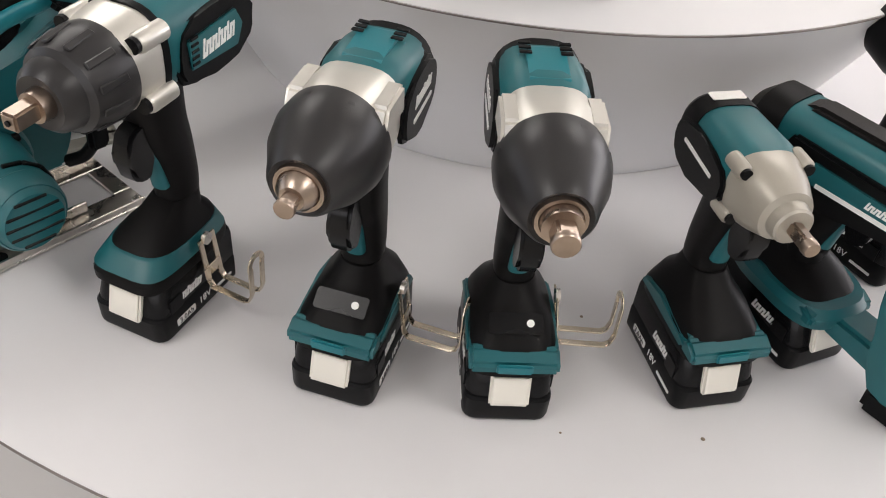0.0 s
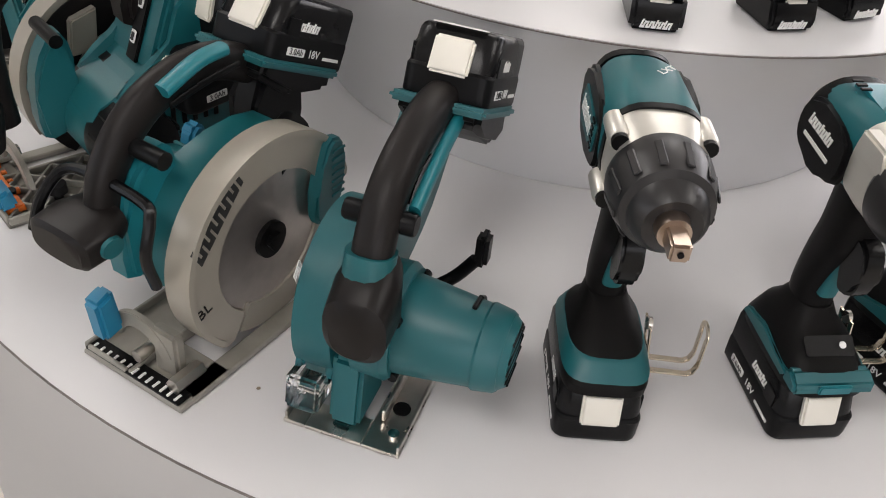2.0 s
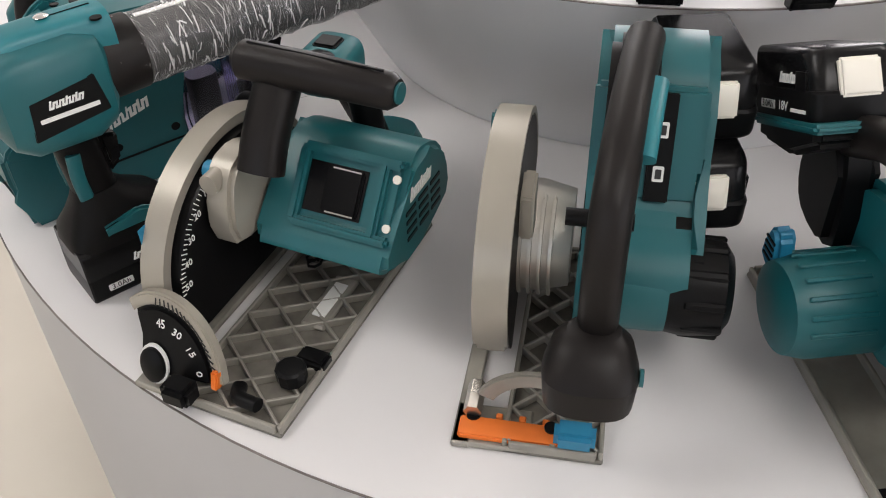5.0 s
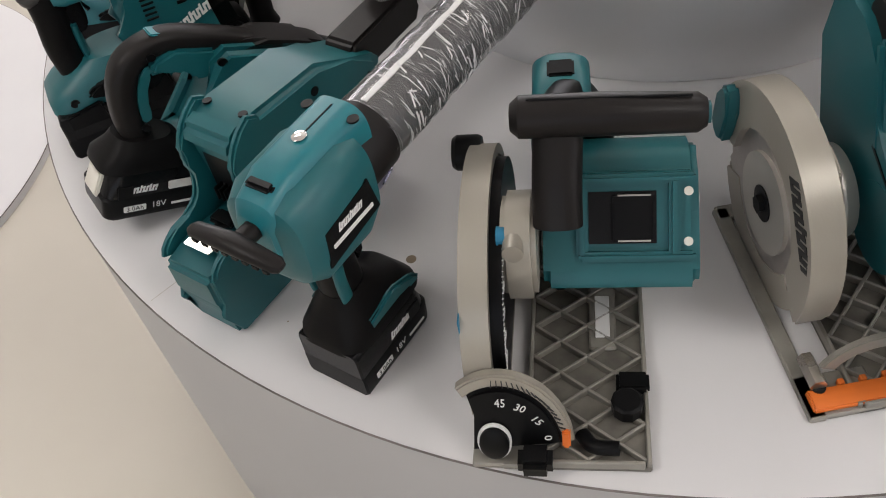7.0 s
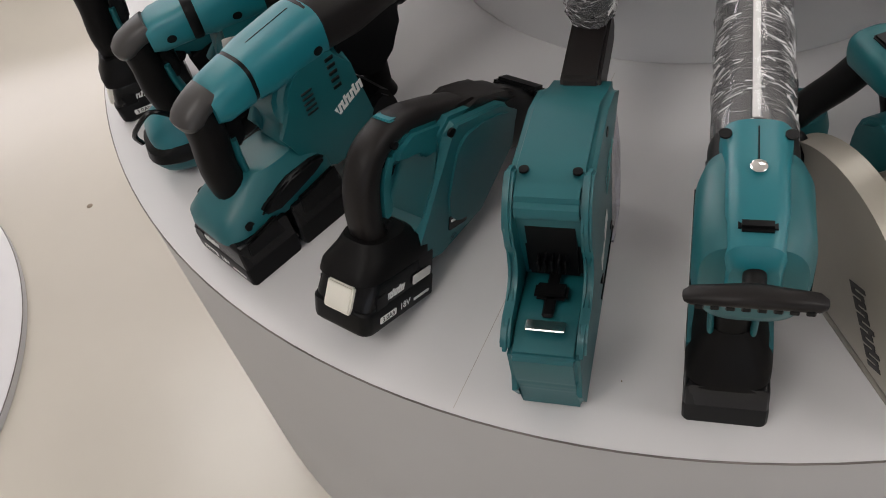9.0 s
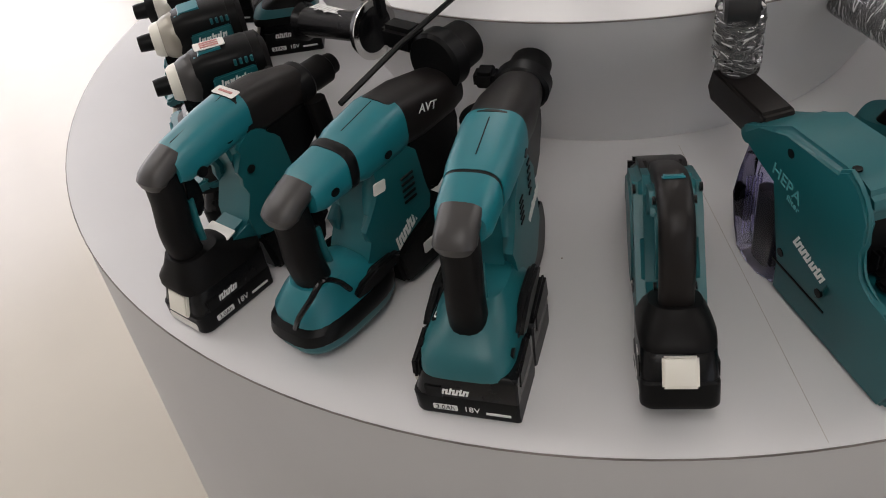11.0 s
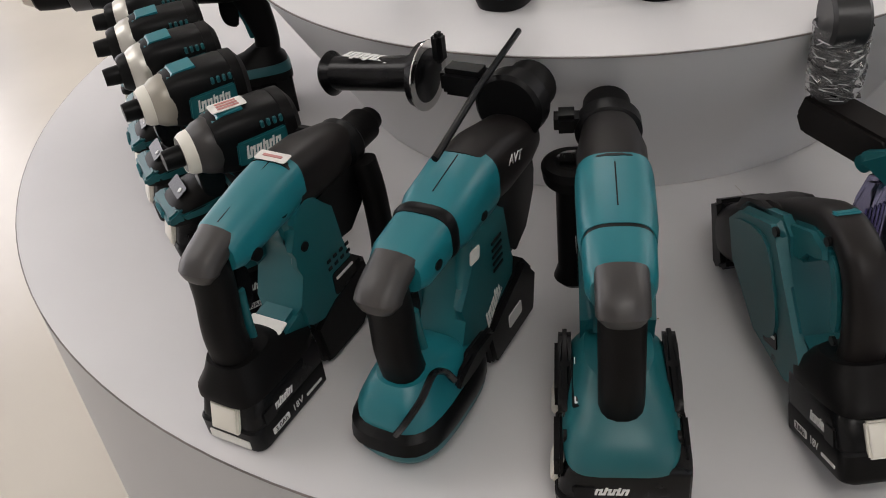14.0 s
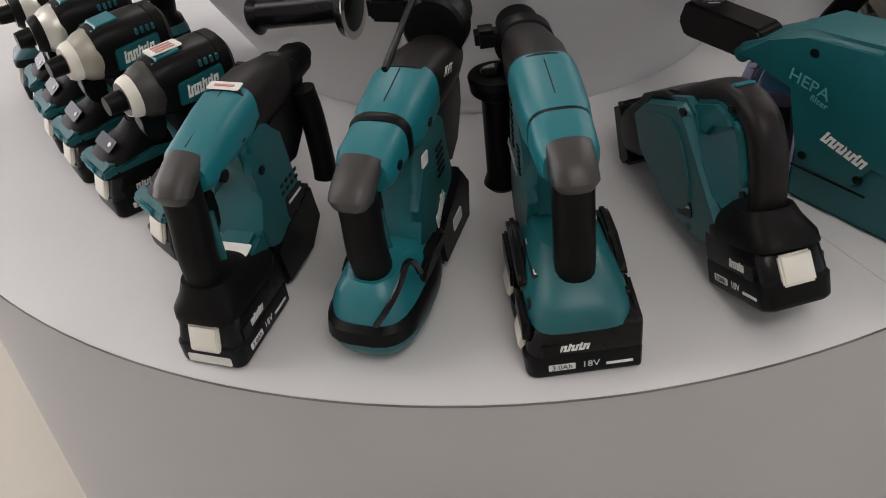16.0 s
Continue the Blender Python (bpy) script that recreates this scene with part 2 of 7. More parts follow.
def word_bars(w, h, material, bars=11):
    """One slanted block, notched in turn from below and above, in place of a word."""
    def make():
        step = w / bars
        low, high = [], []
        for i in range(bars):
            x0, x1 = -w / 2 + i * step, -w / 2 + (i + 0.62) * step
            top = h * (0.72 if i in (0, 5, 8) else 0.5)
            high += [(x0, top), (x1, top)]
            if i < bars - 1:
                x2 = -w / 2 + (i + 1) * step
                if i % 2:
                    low += [(x1, -h / 2), (x1, 0.22 * h), (x2, 0.22 * h), (x2, -h / 2)]
                    high += [(x1, 0.46 * h), (x2, 0.46 * h)]
                else:
                    high += [(x1, -0.2 * h), (x2, -0.2 * h)]
        out = [(-w / 2, -h / 2)] + low + [(high[-1][0], -h / 2)] + high[::-1]
        out = [(x + 0.28 * y, y) for x, y in out]
        bm = bmesh.new()
        a = [bm.verts.new((x, y, -0.0003)) for x, y in out]
        b = [bm.verts.new((x, y, 0.0004)) for x, y in out]
        bm.faces.new(b)
        for k in range(len(out)):
            bm.faces.new((a[k], a[(k + 1) % len(out)], b[(k + 1) % len(out)], b[k]))
        return finish(bm, "wordmark", material)
    return cached(("bars", round(w, 4), round(h, 4), material.name, bars), make)


def plate(w, h, material, t=0.0006, bev=0.0):
    def make():
        bm = bmesh.new()
        r = min(w, h) * 0.15
        pts = []
        for cx, cy, a0 in ((w / 2 - r, h / 2 - r, 0), (-w / 2 + r, h / 2 - r, 90), (-w / 2 + r, -h / 2 + r, 180), (w / 2 - r, -h / 2 + r, 270)):
            pts += arc(cx, cy, r, a0, a0 + 90, 3)
        a = [bm.verts.new((x, y, -0.0004)) for x, y in pts]
        b = [bm.verts.new((x, y, t)) for x, y in pts]
        bm.faces.new(b)
        for j in range(len(pts)):
            bm.faces.new((a[j], a[(j + 1) % len(pts)], b[(j + 1) % len(pts)], b[j]))
        return finish(bm, "plate", material)
    return cached(("plate", round(w, 4), round(h, 4), round(t, 5), material.name), make)


def battery(parent, m=None, sticker=False, cells="3.0Ah"):
    """A slide-in pack: x inward from the outer end, 75 mm wide, 62 mm high."""
    def plan(z, x0, w, c):
        pts = arc(x0 + c, -w + c, c, 270, 180, 4) + arc(x0 + c, w - c, c, 180, 90, 4) + [(0.110, w), (0.112, w - 0.002), (0.112, 0.002 - w), (0.110, -w)]
        return [(x, y, z) for x, y in pts]

    def shell():
        return finish(rings([plan(0, 0.003, 0.0345, 0.011), plan(0.003, 0.0005, 0.037, 0.011), plan(0.006, 0, 0.0375, 0.011), plan(0.0265, -0.001, 0.0375, 0.011), plan(0.029, 0.001, 0.0365, 0.011)]), "battery", BLACK)

    def upper():
        return finish(rings([plan(0.027, 0.0015, 0.0364, 0.012), plan(0.034, 0.0025, 0.0366, 0.013), plan(0.056, 0.0095, 0.036, 0.015), plan(0.060, 0.0125, 0.0345, 0.015), plan(0.062, 0.017, 0.032, 0.014)]), "cover", GLOSS)

    def button():
        bm = prof([(0, 0), (0.0, 0.031), (0.007, 0.031), (0.007, 0)], 0.034, 0.002, 0, 2)
        f = max((f for f in bm.faces), key=lambda f: -f.calc_center_median().x)
        bmesh.ops.inset_region(bm, faces=[f], thickness=0.003, depth=-0.0012)
        return finish(bm, "button", WHITE)

    def latch():
        return finish(rbox(0, 0, 0, 0.02, 0.005, 0.018, 0.0015, 2), "latch_rib", BLACK)
    b = part("battery", cached("bat_shell", shell), BLACK, parent, "", m or Matrix())
    part("cover", cached("bat_up", upper), GLOSS, b)
    part("release_button", cached("bat_btn", button), WHITE, b, "off-white release button", pose(-0.0050, 0, 0.0245, 0, 15, 0))
    for s in (-1, 1):
        part("latch_rib", cached("bat_latch", latch), BLACK, b, "", pose(0.024, s * 0.0352, 0.036))
    for side in (1, -1):
        yy = side * 0.0376
        part("wordmark", word_bars(0.04, 0.0075, PRINT), PRINT, b, "", face_m(0.042, yy - side * 0.0009, 0.037, side, 0))
        part("capacity_plate", plate(0.026, 0.0075, PRINT), PRINT, b, "", face_m(0.034 if side < 0 else 0.082, yy, 0.014, side))
        part("capacity_writing", letters(cells, 0.0085, BLACKPRINT), BLACKPRINT, b, "", face_m(0.034 if side < 0 else 0.082, yy + side * 0.0007, 0.014, side))
        part("voltage_writing", letters("18V", 0.011, PRINT), PRINT, b, "", face_m(0.062 if side < 0 else 0.054, yy, 0.014, side))
        part("print_line", plate(0.026, 0.003, PRINT), PRINT, b, "", face_m(0.09 if side < 0 else 0.026, yy, 0.012, side))
    if sticker:
        part("paper_label", plate(0.045, 0.014, PAPER), PAPER, b, "hand-marked paper label", face_m(0.014, 0, 0.0628, 2))
    return b


def screws(parent, spots, r=0.0045, material=None, side=0, depth=0.004):
    for x, y, z in spots:
        bm = rev([(-depth, r * 0.9), (-depth, r), (0.002, r)], 12, Matrix())
        part("screw", bm, material or BLACK, parent, "", pose(x, y, z, 0, 0, {0: 0, 1: -90, -1: 90}[side]))


# ---- setting ----
def disc(name, r, z0, z1, material, top=None, r0=None, m=None, n=160):
    """A round plinth: side wall, thin dark edge line and a top sheet a little inside it."""
    r0 = r0 or r
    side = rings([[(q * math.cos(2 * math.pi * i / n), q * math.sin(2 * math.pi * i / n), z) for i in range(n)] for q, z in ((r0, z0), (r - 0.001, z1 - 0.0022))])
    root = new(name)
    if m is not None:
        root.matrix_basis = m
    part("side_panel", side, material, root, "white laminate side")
    edge = rings([[(q * math.cos(2 * math.pi * i / n), q * math.sin(2 * math.pi * i / n), z) for i in range(n)] for q, z in ((r - 0.001, z1 - 0.0024), (r + 0.0003, z1 - 0.0021), (r + 0.0003, z1 - 0.0009), (r - 0.0012, z1 - 0.0008))])
    part("edge_band", edge, EDGE, root, "thin dark laminate edge")
    sheet = rings([[(q * math.cos(2 * math.pi * i / n), q * math.sin(2 * math.pi * i / n), z) for i in range(n)] for q, z in ((r - 0.0014, z1 - 0.002), (r - 0.0014, z1))])
    part("top_sheet", sheet, top or LAMIN, root, "white laminate top")
    return root


lower = tagged(disc("round_plinth", 0.947, FLOOR, 0.0, LOWSIDE_SHADED), "white laminate round display plinth full of power tools", "plinth")
upper = tagged(disc("round_plinth_upper", 0.548, 0.0005, 0.255, TIERSIDE_LIT, r0=0.405, m=pose(0.010, -0.006, 0)), "tapered white upper tier standing on the round plinth", "plinth")
upper.name = "upper_tier"
far_plinth = tagged(disc("far_plinth", 0.79, FLOOR, FLOOR + 0.02, LAMSIDE, m=pose(0.0, 2.2, 0)), "low white round platform on the floor", "plinth")
part("sheet_joint", rbox(0.68, 0, 0.0, 0.52, 0.0006, 0.0004, 0, 1), JOINT, lower, "", pose(0, 0, 0, 0, 0, 145))

floor = tagged(part("floor", rbox(0, 0, FLOOR - 0.05, 10, 10, 0.1, 0, 1), FLOORM), "glossy cream floor tiles", "floor", kind="structure")
ceiling = tagged(part("ceiling", rbox(0, 0, CEIL + 0.05, 10, 10, 0.1, 0, 1), CEILM), "plain white ceiling", "ceiling", kind="structure")
H = CEIL - FLOOR


def wall(name, m, length, window):
    """A wall 0.2 m thick; a window, if any, goes through it: middle, width, sill, head."""
    bm = bmesh.new()
    if window:
        c, w, s, hd = window
        a, b = c - w / 2, c + w / 2
        rbox((-length / 2 + a) / 2, 0, FLOOR + H / 2, a + length / 2, 0.2, H, 0, 1, bm)
        rbox((length / 2 + b) / 2, 0, FLOOR + H / 2, length / 2 - b, 0.2, H, 0, 1, bm)
        rbox(c, 0, (FLOOR + s) / 2, w, 0.2, s - FLOOR, 0, 1, bm)
        rbox(c, 0, (hd + CEIL) / 2, w, 0.2, CEIL - hd, 0, 1, bm)
    else:
        rbox(0, 0, FLOOR + H / 2, length, 0.2, H, 0, 1, bm)
    ob = tagged(part(name, bm, WALLM, None, "", m), "plain white painted wall", "wall", kind="structure")
    if window:
        fr = tagged(new("window_" + name[-1]), "aluminium framed shop window", "window", kind="structure")
        fr.matrix_basis = m
        for k in range(5):
            part("mullion", rbox(a + w * k / 4, 0, (s + hd) / 2, 0.06, 0.08, hd - s, 0.003, 1), ALU, fr)
        for z in (s, hd):
            part("rail", rbox(c, 0, z, w, 0.085, 0.06, 0.003, 1), ALU, fr)
    return ob


wall("wall_1", pose(5.1, 0, 0, 0, 0, 90), 10.4, (1.6, 5.2, -0.1, 2.0))
wall("wall_2", pose(0, -5.1, 0), 10.4, (-1.5, 4.2, 0.0, 2.0))
# The opening in wall_3 is unseen, added to go with the west fill lamp.
wall("wall_3", pose(-5.1, 0, 0, 0, 0, 90), 10.4, (0.4, 4.2, 0.0, 2.0))
wall("wall_4", pose(0, 5.1, 0), 10.4, None)
for lx, ly in ((-1.7, -1.7), (-1.7, 1.7), (1.7, -1.7), (1.7, 1.7)):
    lampob = thing("ceiling_light", lx, ly, CEIL, 0, "square white flush ceiling light panel", "ceiling light", "ceiling lights")
    part("frame", rbox(0, 0, -0.02, 1.26, 1.26, 0.04, 0.004, 2), ALU, lampob)
    part("diffuser", rbox(0, 0, -0.043, 1.18, 1.18, 0.006, 0.001, 1), GLOW, lampob)
ground = tagged(part("ground", rbox(0, 0, FLOOR - 0.16, 400, 400, 0.1, 0, 1), GROUT), "grey paving outside the windows", "ground", kind="structure")

def floor_cabinet():
    t = thing("floor_cabinet", 1.80, 1.86, FLOOR, 0, "low white laminate cabinet standing on the floor", "cabinet")
    part("plinth_base", rbox(0, 0, 0.03, 0.56, 0.82, 0.06, 0.003), LAMSIDE, t)
    part("body", rbox(0, 0, 0.165, 0.6, 0.86, 0.21, 0.004), LAMSIDE, t, "white laminate body")
    part("top", rbox(0, 0, 0.282, 0.62, 0.88, 0.024, 0.003), LAMIN, t, "white laminate top")


floor_cabinet()

# ---- wrenches and drivers, with their noses towards the visitor ----
def foot_and_grip(t, hx=0.085, top=0.215, band="wrap", grip=RUBBER, gx=None, panel=True):
    """Foot over the battery, grip and trigger."""
    gx = gx or hx - 0.012
    part("foot", zloft([(0.058, 0.057, 0.0585, 0.0375, 5), (0.066, 0.057, 0.0585, 0.038, 5), (0.074, 0.059, 0.055, 0.037, 4), (0.088, 0.066, 0.045, 0.031, 3), (0.097, 0.073, 0.030, 0.023, 2.6), (0.11, hx, 0.021, 0.0178, 2.3)]), RUBBER, t)
    if band == "wrap":
        part("foot_band", zloft([(0.0715, 0.0575, 0.0578, 0.0384, 4.5), (0.074, 0.0585, 0.0562, 0.0376, 4.2), (0.0825, 0.0625, 0.0500, 0.0345, 3.4), (0.0845, 0.0635, 0.0480, 0.0335, 3.2)]), TEAL, t, "teal plastic band")
    else:
        part("foot_band", prof([(-0.003, 0.062), (-0.0025, 0.073), (0.012, 0.079), (0.02, 0.076), (0.02, 0.062)], 0.0745, 0.003), TEAL, t, "teal plastic band")
        for s in (1, -1):
            part("side_band", prof([(0.02, 0.063), (0.012, 0.072), (0.07, 0.08), (0.1, 0.074), (0.108, 0.064)], 0.006, 0.002, s * 0.0352), TEAL, t, "teal side strip")
        part("catch", rbox(-0.003, 0, 0.069, 0.004, 0.03, 0.01, 0.0015), TEAL_L, t)
    if panel:
        part("display_panel", plate(0.045, 0.018, GLOSS), GLOSS, t, "gloss black display panel", face_m(0.026, 0, 0.0925, 2) @ pose(0, 0, 0, 36, 0, 0))
        part("dial_mark", rev([(0, 0.0032), (0.0008, 0.0032)], 14), PRINT, t, "white printed dial mark", face_m(0.026, -0.012, 0.0932, 2) @ pose(0, 0, 0, 36, 0, 0) @ pose(0, 0, 0, 0, -90, 0))
    mid = 0.5 * (hx + gx)
    part("grip", sweep(curved([(hx, 0, 0.1), (hx + 0.002, 0, 0.125), (mid + 0.002, 0, 0.16), (gx, 0, 0.19), (gx - 0.004, 0, top)], 4), [(0.0172 + 0.0003 * i, 0.0195 + 0.0009 * max(0, i - 4)) for i in range(17)]), grip, t, "dark rubber grip")
    part("grip_spine", sweep(curved([(hx - 0.0175, 0, 0.125), (mid - 0.017, 0, 0.155), (gx - 0.021, 0, 0.175)], 3), [(0.0085, 0.006)]), TEAL, t)
    part("trigger", prof(smoothed([(gx - 0.022, 0.15), (gx - 0.04, 0.152), (gx - 0.046, 0.17), (gx - 0.042, 0.195), (gx - 0.02, 0.198)], 3), 0.019, 0.003), GLOSS, t, "black trigger")


def belt_hook(t, y0, z0, reach, size=1.0):
    """A bent strip hook on the right of the foot."""
    g = None
    end = y0 - reach - 0.007
    for x in (0.0595, 0.0765):
        rail = sweep([(x, y0, z0 + 0.004), (x, y0 - 0.004, z0 - 0.024), (x, y0 - 0.006, z0 - 0.04), (x, y0 - 0.01, z0 - 0.046), (x, end + 0.008, z0 - 0.048), (x, end + 0.003, z0 - 0.045), (x, end, z0 - 0.036), (x, end, z0 - 0.008)], [(0.0009, 0.0032)], 7, 12)
        g = part("belt_hook" if g is None else "hook_rail", rail, WIRE, g or t, "bent gold-tinted steel belt hook" if g is None else "")
    part("hook_arch", prof(arc(0.068, z0 - 0.006, 0.0125, -35, 215, 18) + arc(0.068, z0 - 0.006, 0.0075, 215, -35, 18), 0.0018, 0.0004, end, 1), WIRE, g)
    part("hook_strip", rbox(0.068, y0 - 0.005, z0 - 0.03, 0.02, 0.0016, 0.012, 0.0004, 1), WIRE, g)
    part("hook_screw", rev([(0, 0.006), (0.004, 0.006), (0.004, 0.003)], 12), STEEL, g, "", pose(0.068, y0 + 0.001, z0 + 0.002, 0, 0, -90))


def push_head(t, before, m, others=()):
    """Move the head's parts, all that were added after the foot; others: names and the matrix that they take instead."""
    for ob in t.children:
        if ob not in before:
            kind = ob.name.split(".")[0]
            ob.matrix_basis = next((k for names, k in others if kind in names), m) @ ob.matrix_basis


def shift_parts(t, names, m):
    """Move the named parts of a thing."""
    for ob in t.children:
        if ob.name.split(".")[0] in names:
            ob.matrix_basis = m @ ob.matrix_basis


def about(x, y, z, m):
    """A turn or scale about a point."""
    return Matrix.Translation((x, y, z)) @ m @ Matrix.Translation((-x, -y, -z))


def scaled(fx, fy, fz):
    return Matrix.Diagonal((fx, fy, fz, 1))


def squeeze(x0, x1, fx, z0=0.0, fyz=1.0):
    """Bring x0 to x1 and scale by fx along the tool, by fyz across it about height z0."""
    return Matrix.Translation((x1, 0, z0)) @ Matrix.Diagonal((fx, fyz, fyz, 1)) @ Matrix.Translation((-x0, 0, -z0))


def big_wrench(x, y, heading, kind, label):
    t = thing("impact_wrench", x, y, 0, heading, label, "impact wrench", "impact wrenches")
    battery(t)
    if kind == "lantern":
        az = 0.261
        foot_and_grip(t, 0.085, 0.24, "wrap", panel=False)
        before = set(t.children)
        part("motor_housing", xloft([(0.052, az + 0.004, 0.037, 0.038, 3), (0.07, az + 0.004, 0.041, 0.042, 3), (0.16, az + 0.002, 0.04, 0.04, 3), (0.19, az, 0.034, 0.035, 2.6), (0.196, az, 0.026, 0.028, 2.4)]), TEAL, t)
        for s in (1, -1):
            part("side_cover", prof(smoothed([(0.075, az - 0.032), (0.07, az + 0.012), (0.1, az + 0.026), (0.18, az + 0.026), (0.2, az + 0.006), (0.196, az - 0.024), (0.15, az - 0.036)], 3), 0.012, 0.004, s * 0.037), BLACK, t, "black rubber side cover")
            part("nameplate", prof([(0.083, az - 0.02), (0.079, az + 0.01), (0.165, az + 0.015), (0.178, az - 0.004), (0.166, az - 0.024)], 0.006, 0.002, s * 0.042), TEAL, t, "teal nameplate")
            part("wordmark", word_bars(0.06, 0.014, PRINT), PRINT, t, "", face_m(0.132, s * 0.0452, az - 0.005, s, -3 * s))
            for i in range(5):
                part("vent_slot", rbox(0.09, s * 0.0452, az - 0.014 + i * 0.006, 0.012, 0.002, 0.003, 0.0006, 1), BLACK, t)
        part("back_cap", xloft([(0.186, az, 0.037, 0.037, 2.8), (0.198, az, 0.037, 0.037, 2.8), (0.207, az, 0.026, 0.028, 2.4)]), BLACK, t)
        part("top_writing", letters("LXT", 0.012, PRINT), PRINT, t, "", face_m(0.135, -0.016, az + 0.0440, 2, 40))
        part("band_ring", xloft([(0.048, az + 0.003, 0.041, 0.043, 2.8), (0.056, az + 0.003, 0.042, 0.044, 2.8)]), BLACK, t)
        part("gear_case", xloft([(0.0, az, 0.0385, 0.0385, 2.2), (0.012, az, 0.04, 0.04, 2.3), (0.03, az + 0.001, 0.0405, 0.041, 2.8), (0.05, az + 0.002, 0.040, 0.042, 3)]), CAST, t, "bare aluminium gear case")
        for sy, sz in ((0.034, 0.027), (-0.034, 0.027), (0.036, -0.026), (-0.036, -0.026)):
            part("lug", rev([(0.008, 0.0075), (0.012, 0.009), (0.05, 0.009)], 14), CAST, t, "", pose(0, sy, az + sz))
            part("socket_screw", rev([(0.0, 0.0045), (0.0, 0.007), (0.012, 0.007)], 12), BLACK, t, "", pose(0.002, sy, az + sz))
        part("nose_boot", rev([(-0.05, 0.015), (-0.053, 0.023), (-0.046, 0.029), (-0.034, 0.0315), (-0.03, 0.037), (-0.01, 0.042), (0.008, 0.0432), (0.016, 0.042)], 40, pose(0, 0, az)), BOOT, t, "ribbed charcoal rubber nose boot")
        for i in range(12):
            a = 30 * i + 15
            part("boot_rib", rbox(-0.006, 0, 0.0422, 0.03, 0.007, 0.0022, 0.001, 1), BOOT, t, "", pose(0, 0, az, a, 0, 0) @ pose(0, 0, 0, 0, -7, 0))
        part("anvil", rev([(-0.062, 0.013), (-0.048, 0.014)], 24, pose(0, 0, az)), BRONZE, t)
        part("square_drive", rbox(-0.072, 0, az, 0.03, 0.0155, 0.0155, 0.002), BRONZE, t, "bronzed steel square drive", pose(0, 0, 0))
        part("drive_pin", rev([(-0.0885, 0.0025), (-0.086, 0.0025)], 10, pose(0, 0, az)), BLACK, t)
        push_head(t, before, squeeze(-0.087, -0.067, 0.86, az, 0.9), [
            (("motor_housing", "side_cover", "nameplate", "wordmark", "vent_slot", "back_cap", "top_writing", "band_ring"), squeeze(0.05, 0.052, 0.74, az, 0.9)),
            (("lug", "socket_screw"), squeeze(0.0, 0.022, 0.7, az, 0.93))])
        belt_hook(t, -0.041, 0.08, 0.045)
        return t
    az = 0.261
    foot_and_grip(t, 0.075, 0.245, "strip", panel=True)
    before = set(t.children)
    part("motor_housing", xloft([(0.062, az + 0.004, 0.036, 0.036, 3), (0.075, az + 0.005, 0.039, 0.042, 3.4), (0.12, az + 0.004, 0.04, 0.041, 3.2), (0.15, az + 0.001, 0.039, 0.039, 3)]), TEAL, t)
    part("top_shell", prof([(0.058, az + 0.034), (0.066, az + 0.045), (0.12, az + 0.049), (0.138, az + 0.043), (0.14, az + 0.02), (0.06, az + 0.02)], 0.047, 0.006), TEAL_L, t)
    part("back_cap", xloft([(0.138, az - 0.002, 0.042, 0.043, 2.8), (0.155, az - 0.002, 0.042, 0.044, 2.6), (0.168, az - 0.004, 0.036, 0.037, 2.4), (0.174, az - 0.004, 0.022, 0.024, 2.2)]), RUBBER, t)
    for s in (1, -1):
        part("side_cover", prof(smoothed([(0.07, az - 0.03), (0.066, az + 0.008), (0.09, az + 0.022), (0.14, az + 0.026), (0.162, az + 0.008), (0.158, az - 0.024), (0.12, az - 0.038)], 3), 0.012, 0.004, s * 0.038), BLACK, t, "black rubber side cover")
        part("wordmark", word_bars(0.05, 0.010, PRINT), PRINT, t, "", face_m(0.115, s * 0.0446, az + 0.003, s, -4 * s))
        part("print_line", plate(0.055, 0.004, PRINT), PRINT, t, "", face_m(0.115, s * 0.0444, az - 0.014, s, -4 * s))
        for i in range(3):
            part("vent_slot", rbox(0.112 + 0.009 * i, s * 0.018, az + 0.049, 0.005, 0.011, 0.002, 0.0006, 1), BLACK, t, "", pose(0, 0, 0))
        part("ear", prof([(0.018, az + 0.012), (0.026, az + 0.038), (0.06, az + 0.04), (0.062, az + 0.012)], 0.017, 0.003, s * 0.036), CAST, t, "bare aluminium shoulder")
    part("gear_case", xloft([(0.008, az, 0.0435, 0.0435, 2.1), (0.022, az, 0.0445, 0.0455, 2.4), (0.045, az + 0.002, 0.042, 0.044, 3), (0.066, az + 0.002, 0.039, 0.041, 3.2)]), CAST, t, "bare aluminium gear case")
    part("nose_boot", rev([(-0.030, 0.018), (-0.034, 0.026), (-0.030, 0.030), (-0.02, 0.035), (-0.004, 0.0445), (0.012, 0.049), (0.026, 0.0485), (0.031, 0.0445)], 44, pose(0, 0, az)), BOOT, t, "charcoal rubber nose boot")
    for i in range(8):
        part("boot_rib", prof([(-0.016, 0.037), (0.01, 0.0485), (0.018, 0.0493), (0.018, 0.044)], 0.008, 0.0012), BOOT, t, "", pose(0, 0, az, 45 * i + 22, 0, 0))
    part("front_ring", rev([(-0.0335, 0.0165), (-0.0355, 0.018), (-0.0355, 0.0212), (-0.03, 0.0225)], 32, pose(0, 0, az)), BRONZE, t, "worn steel ring")
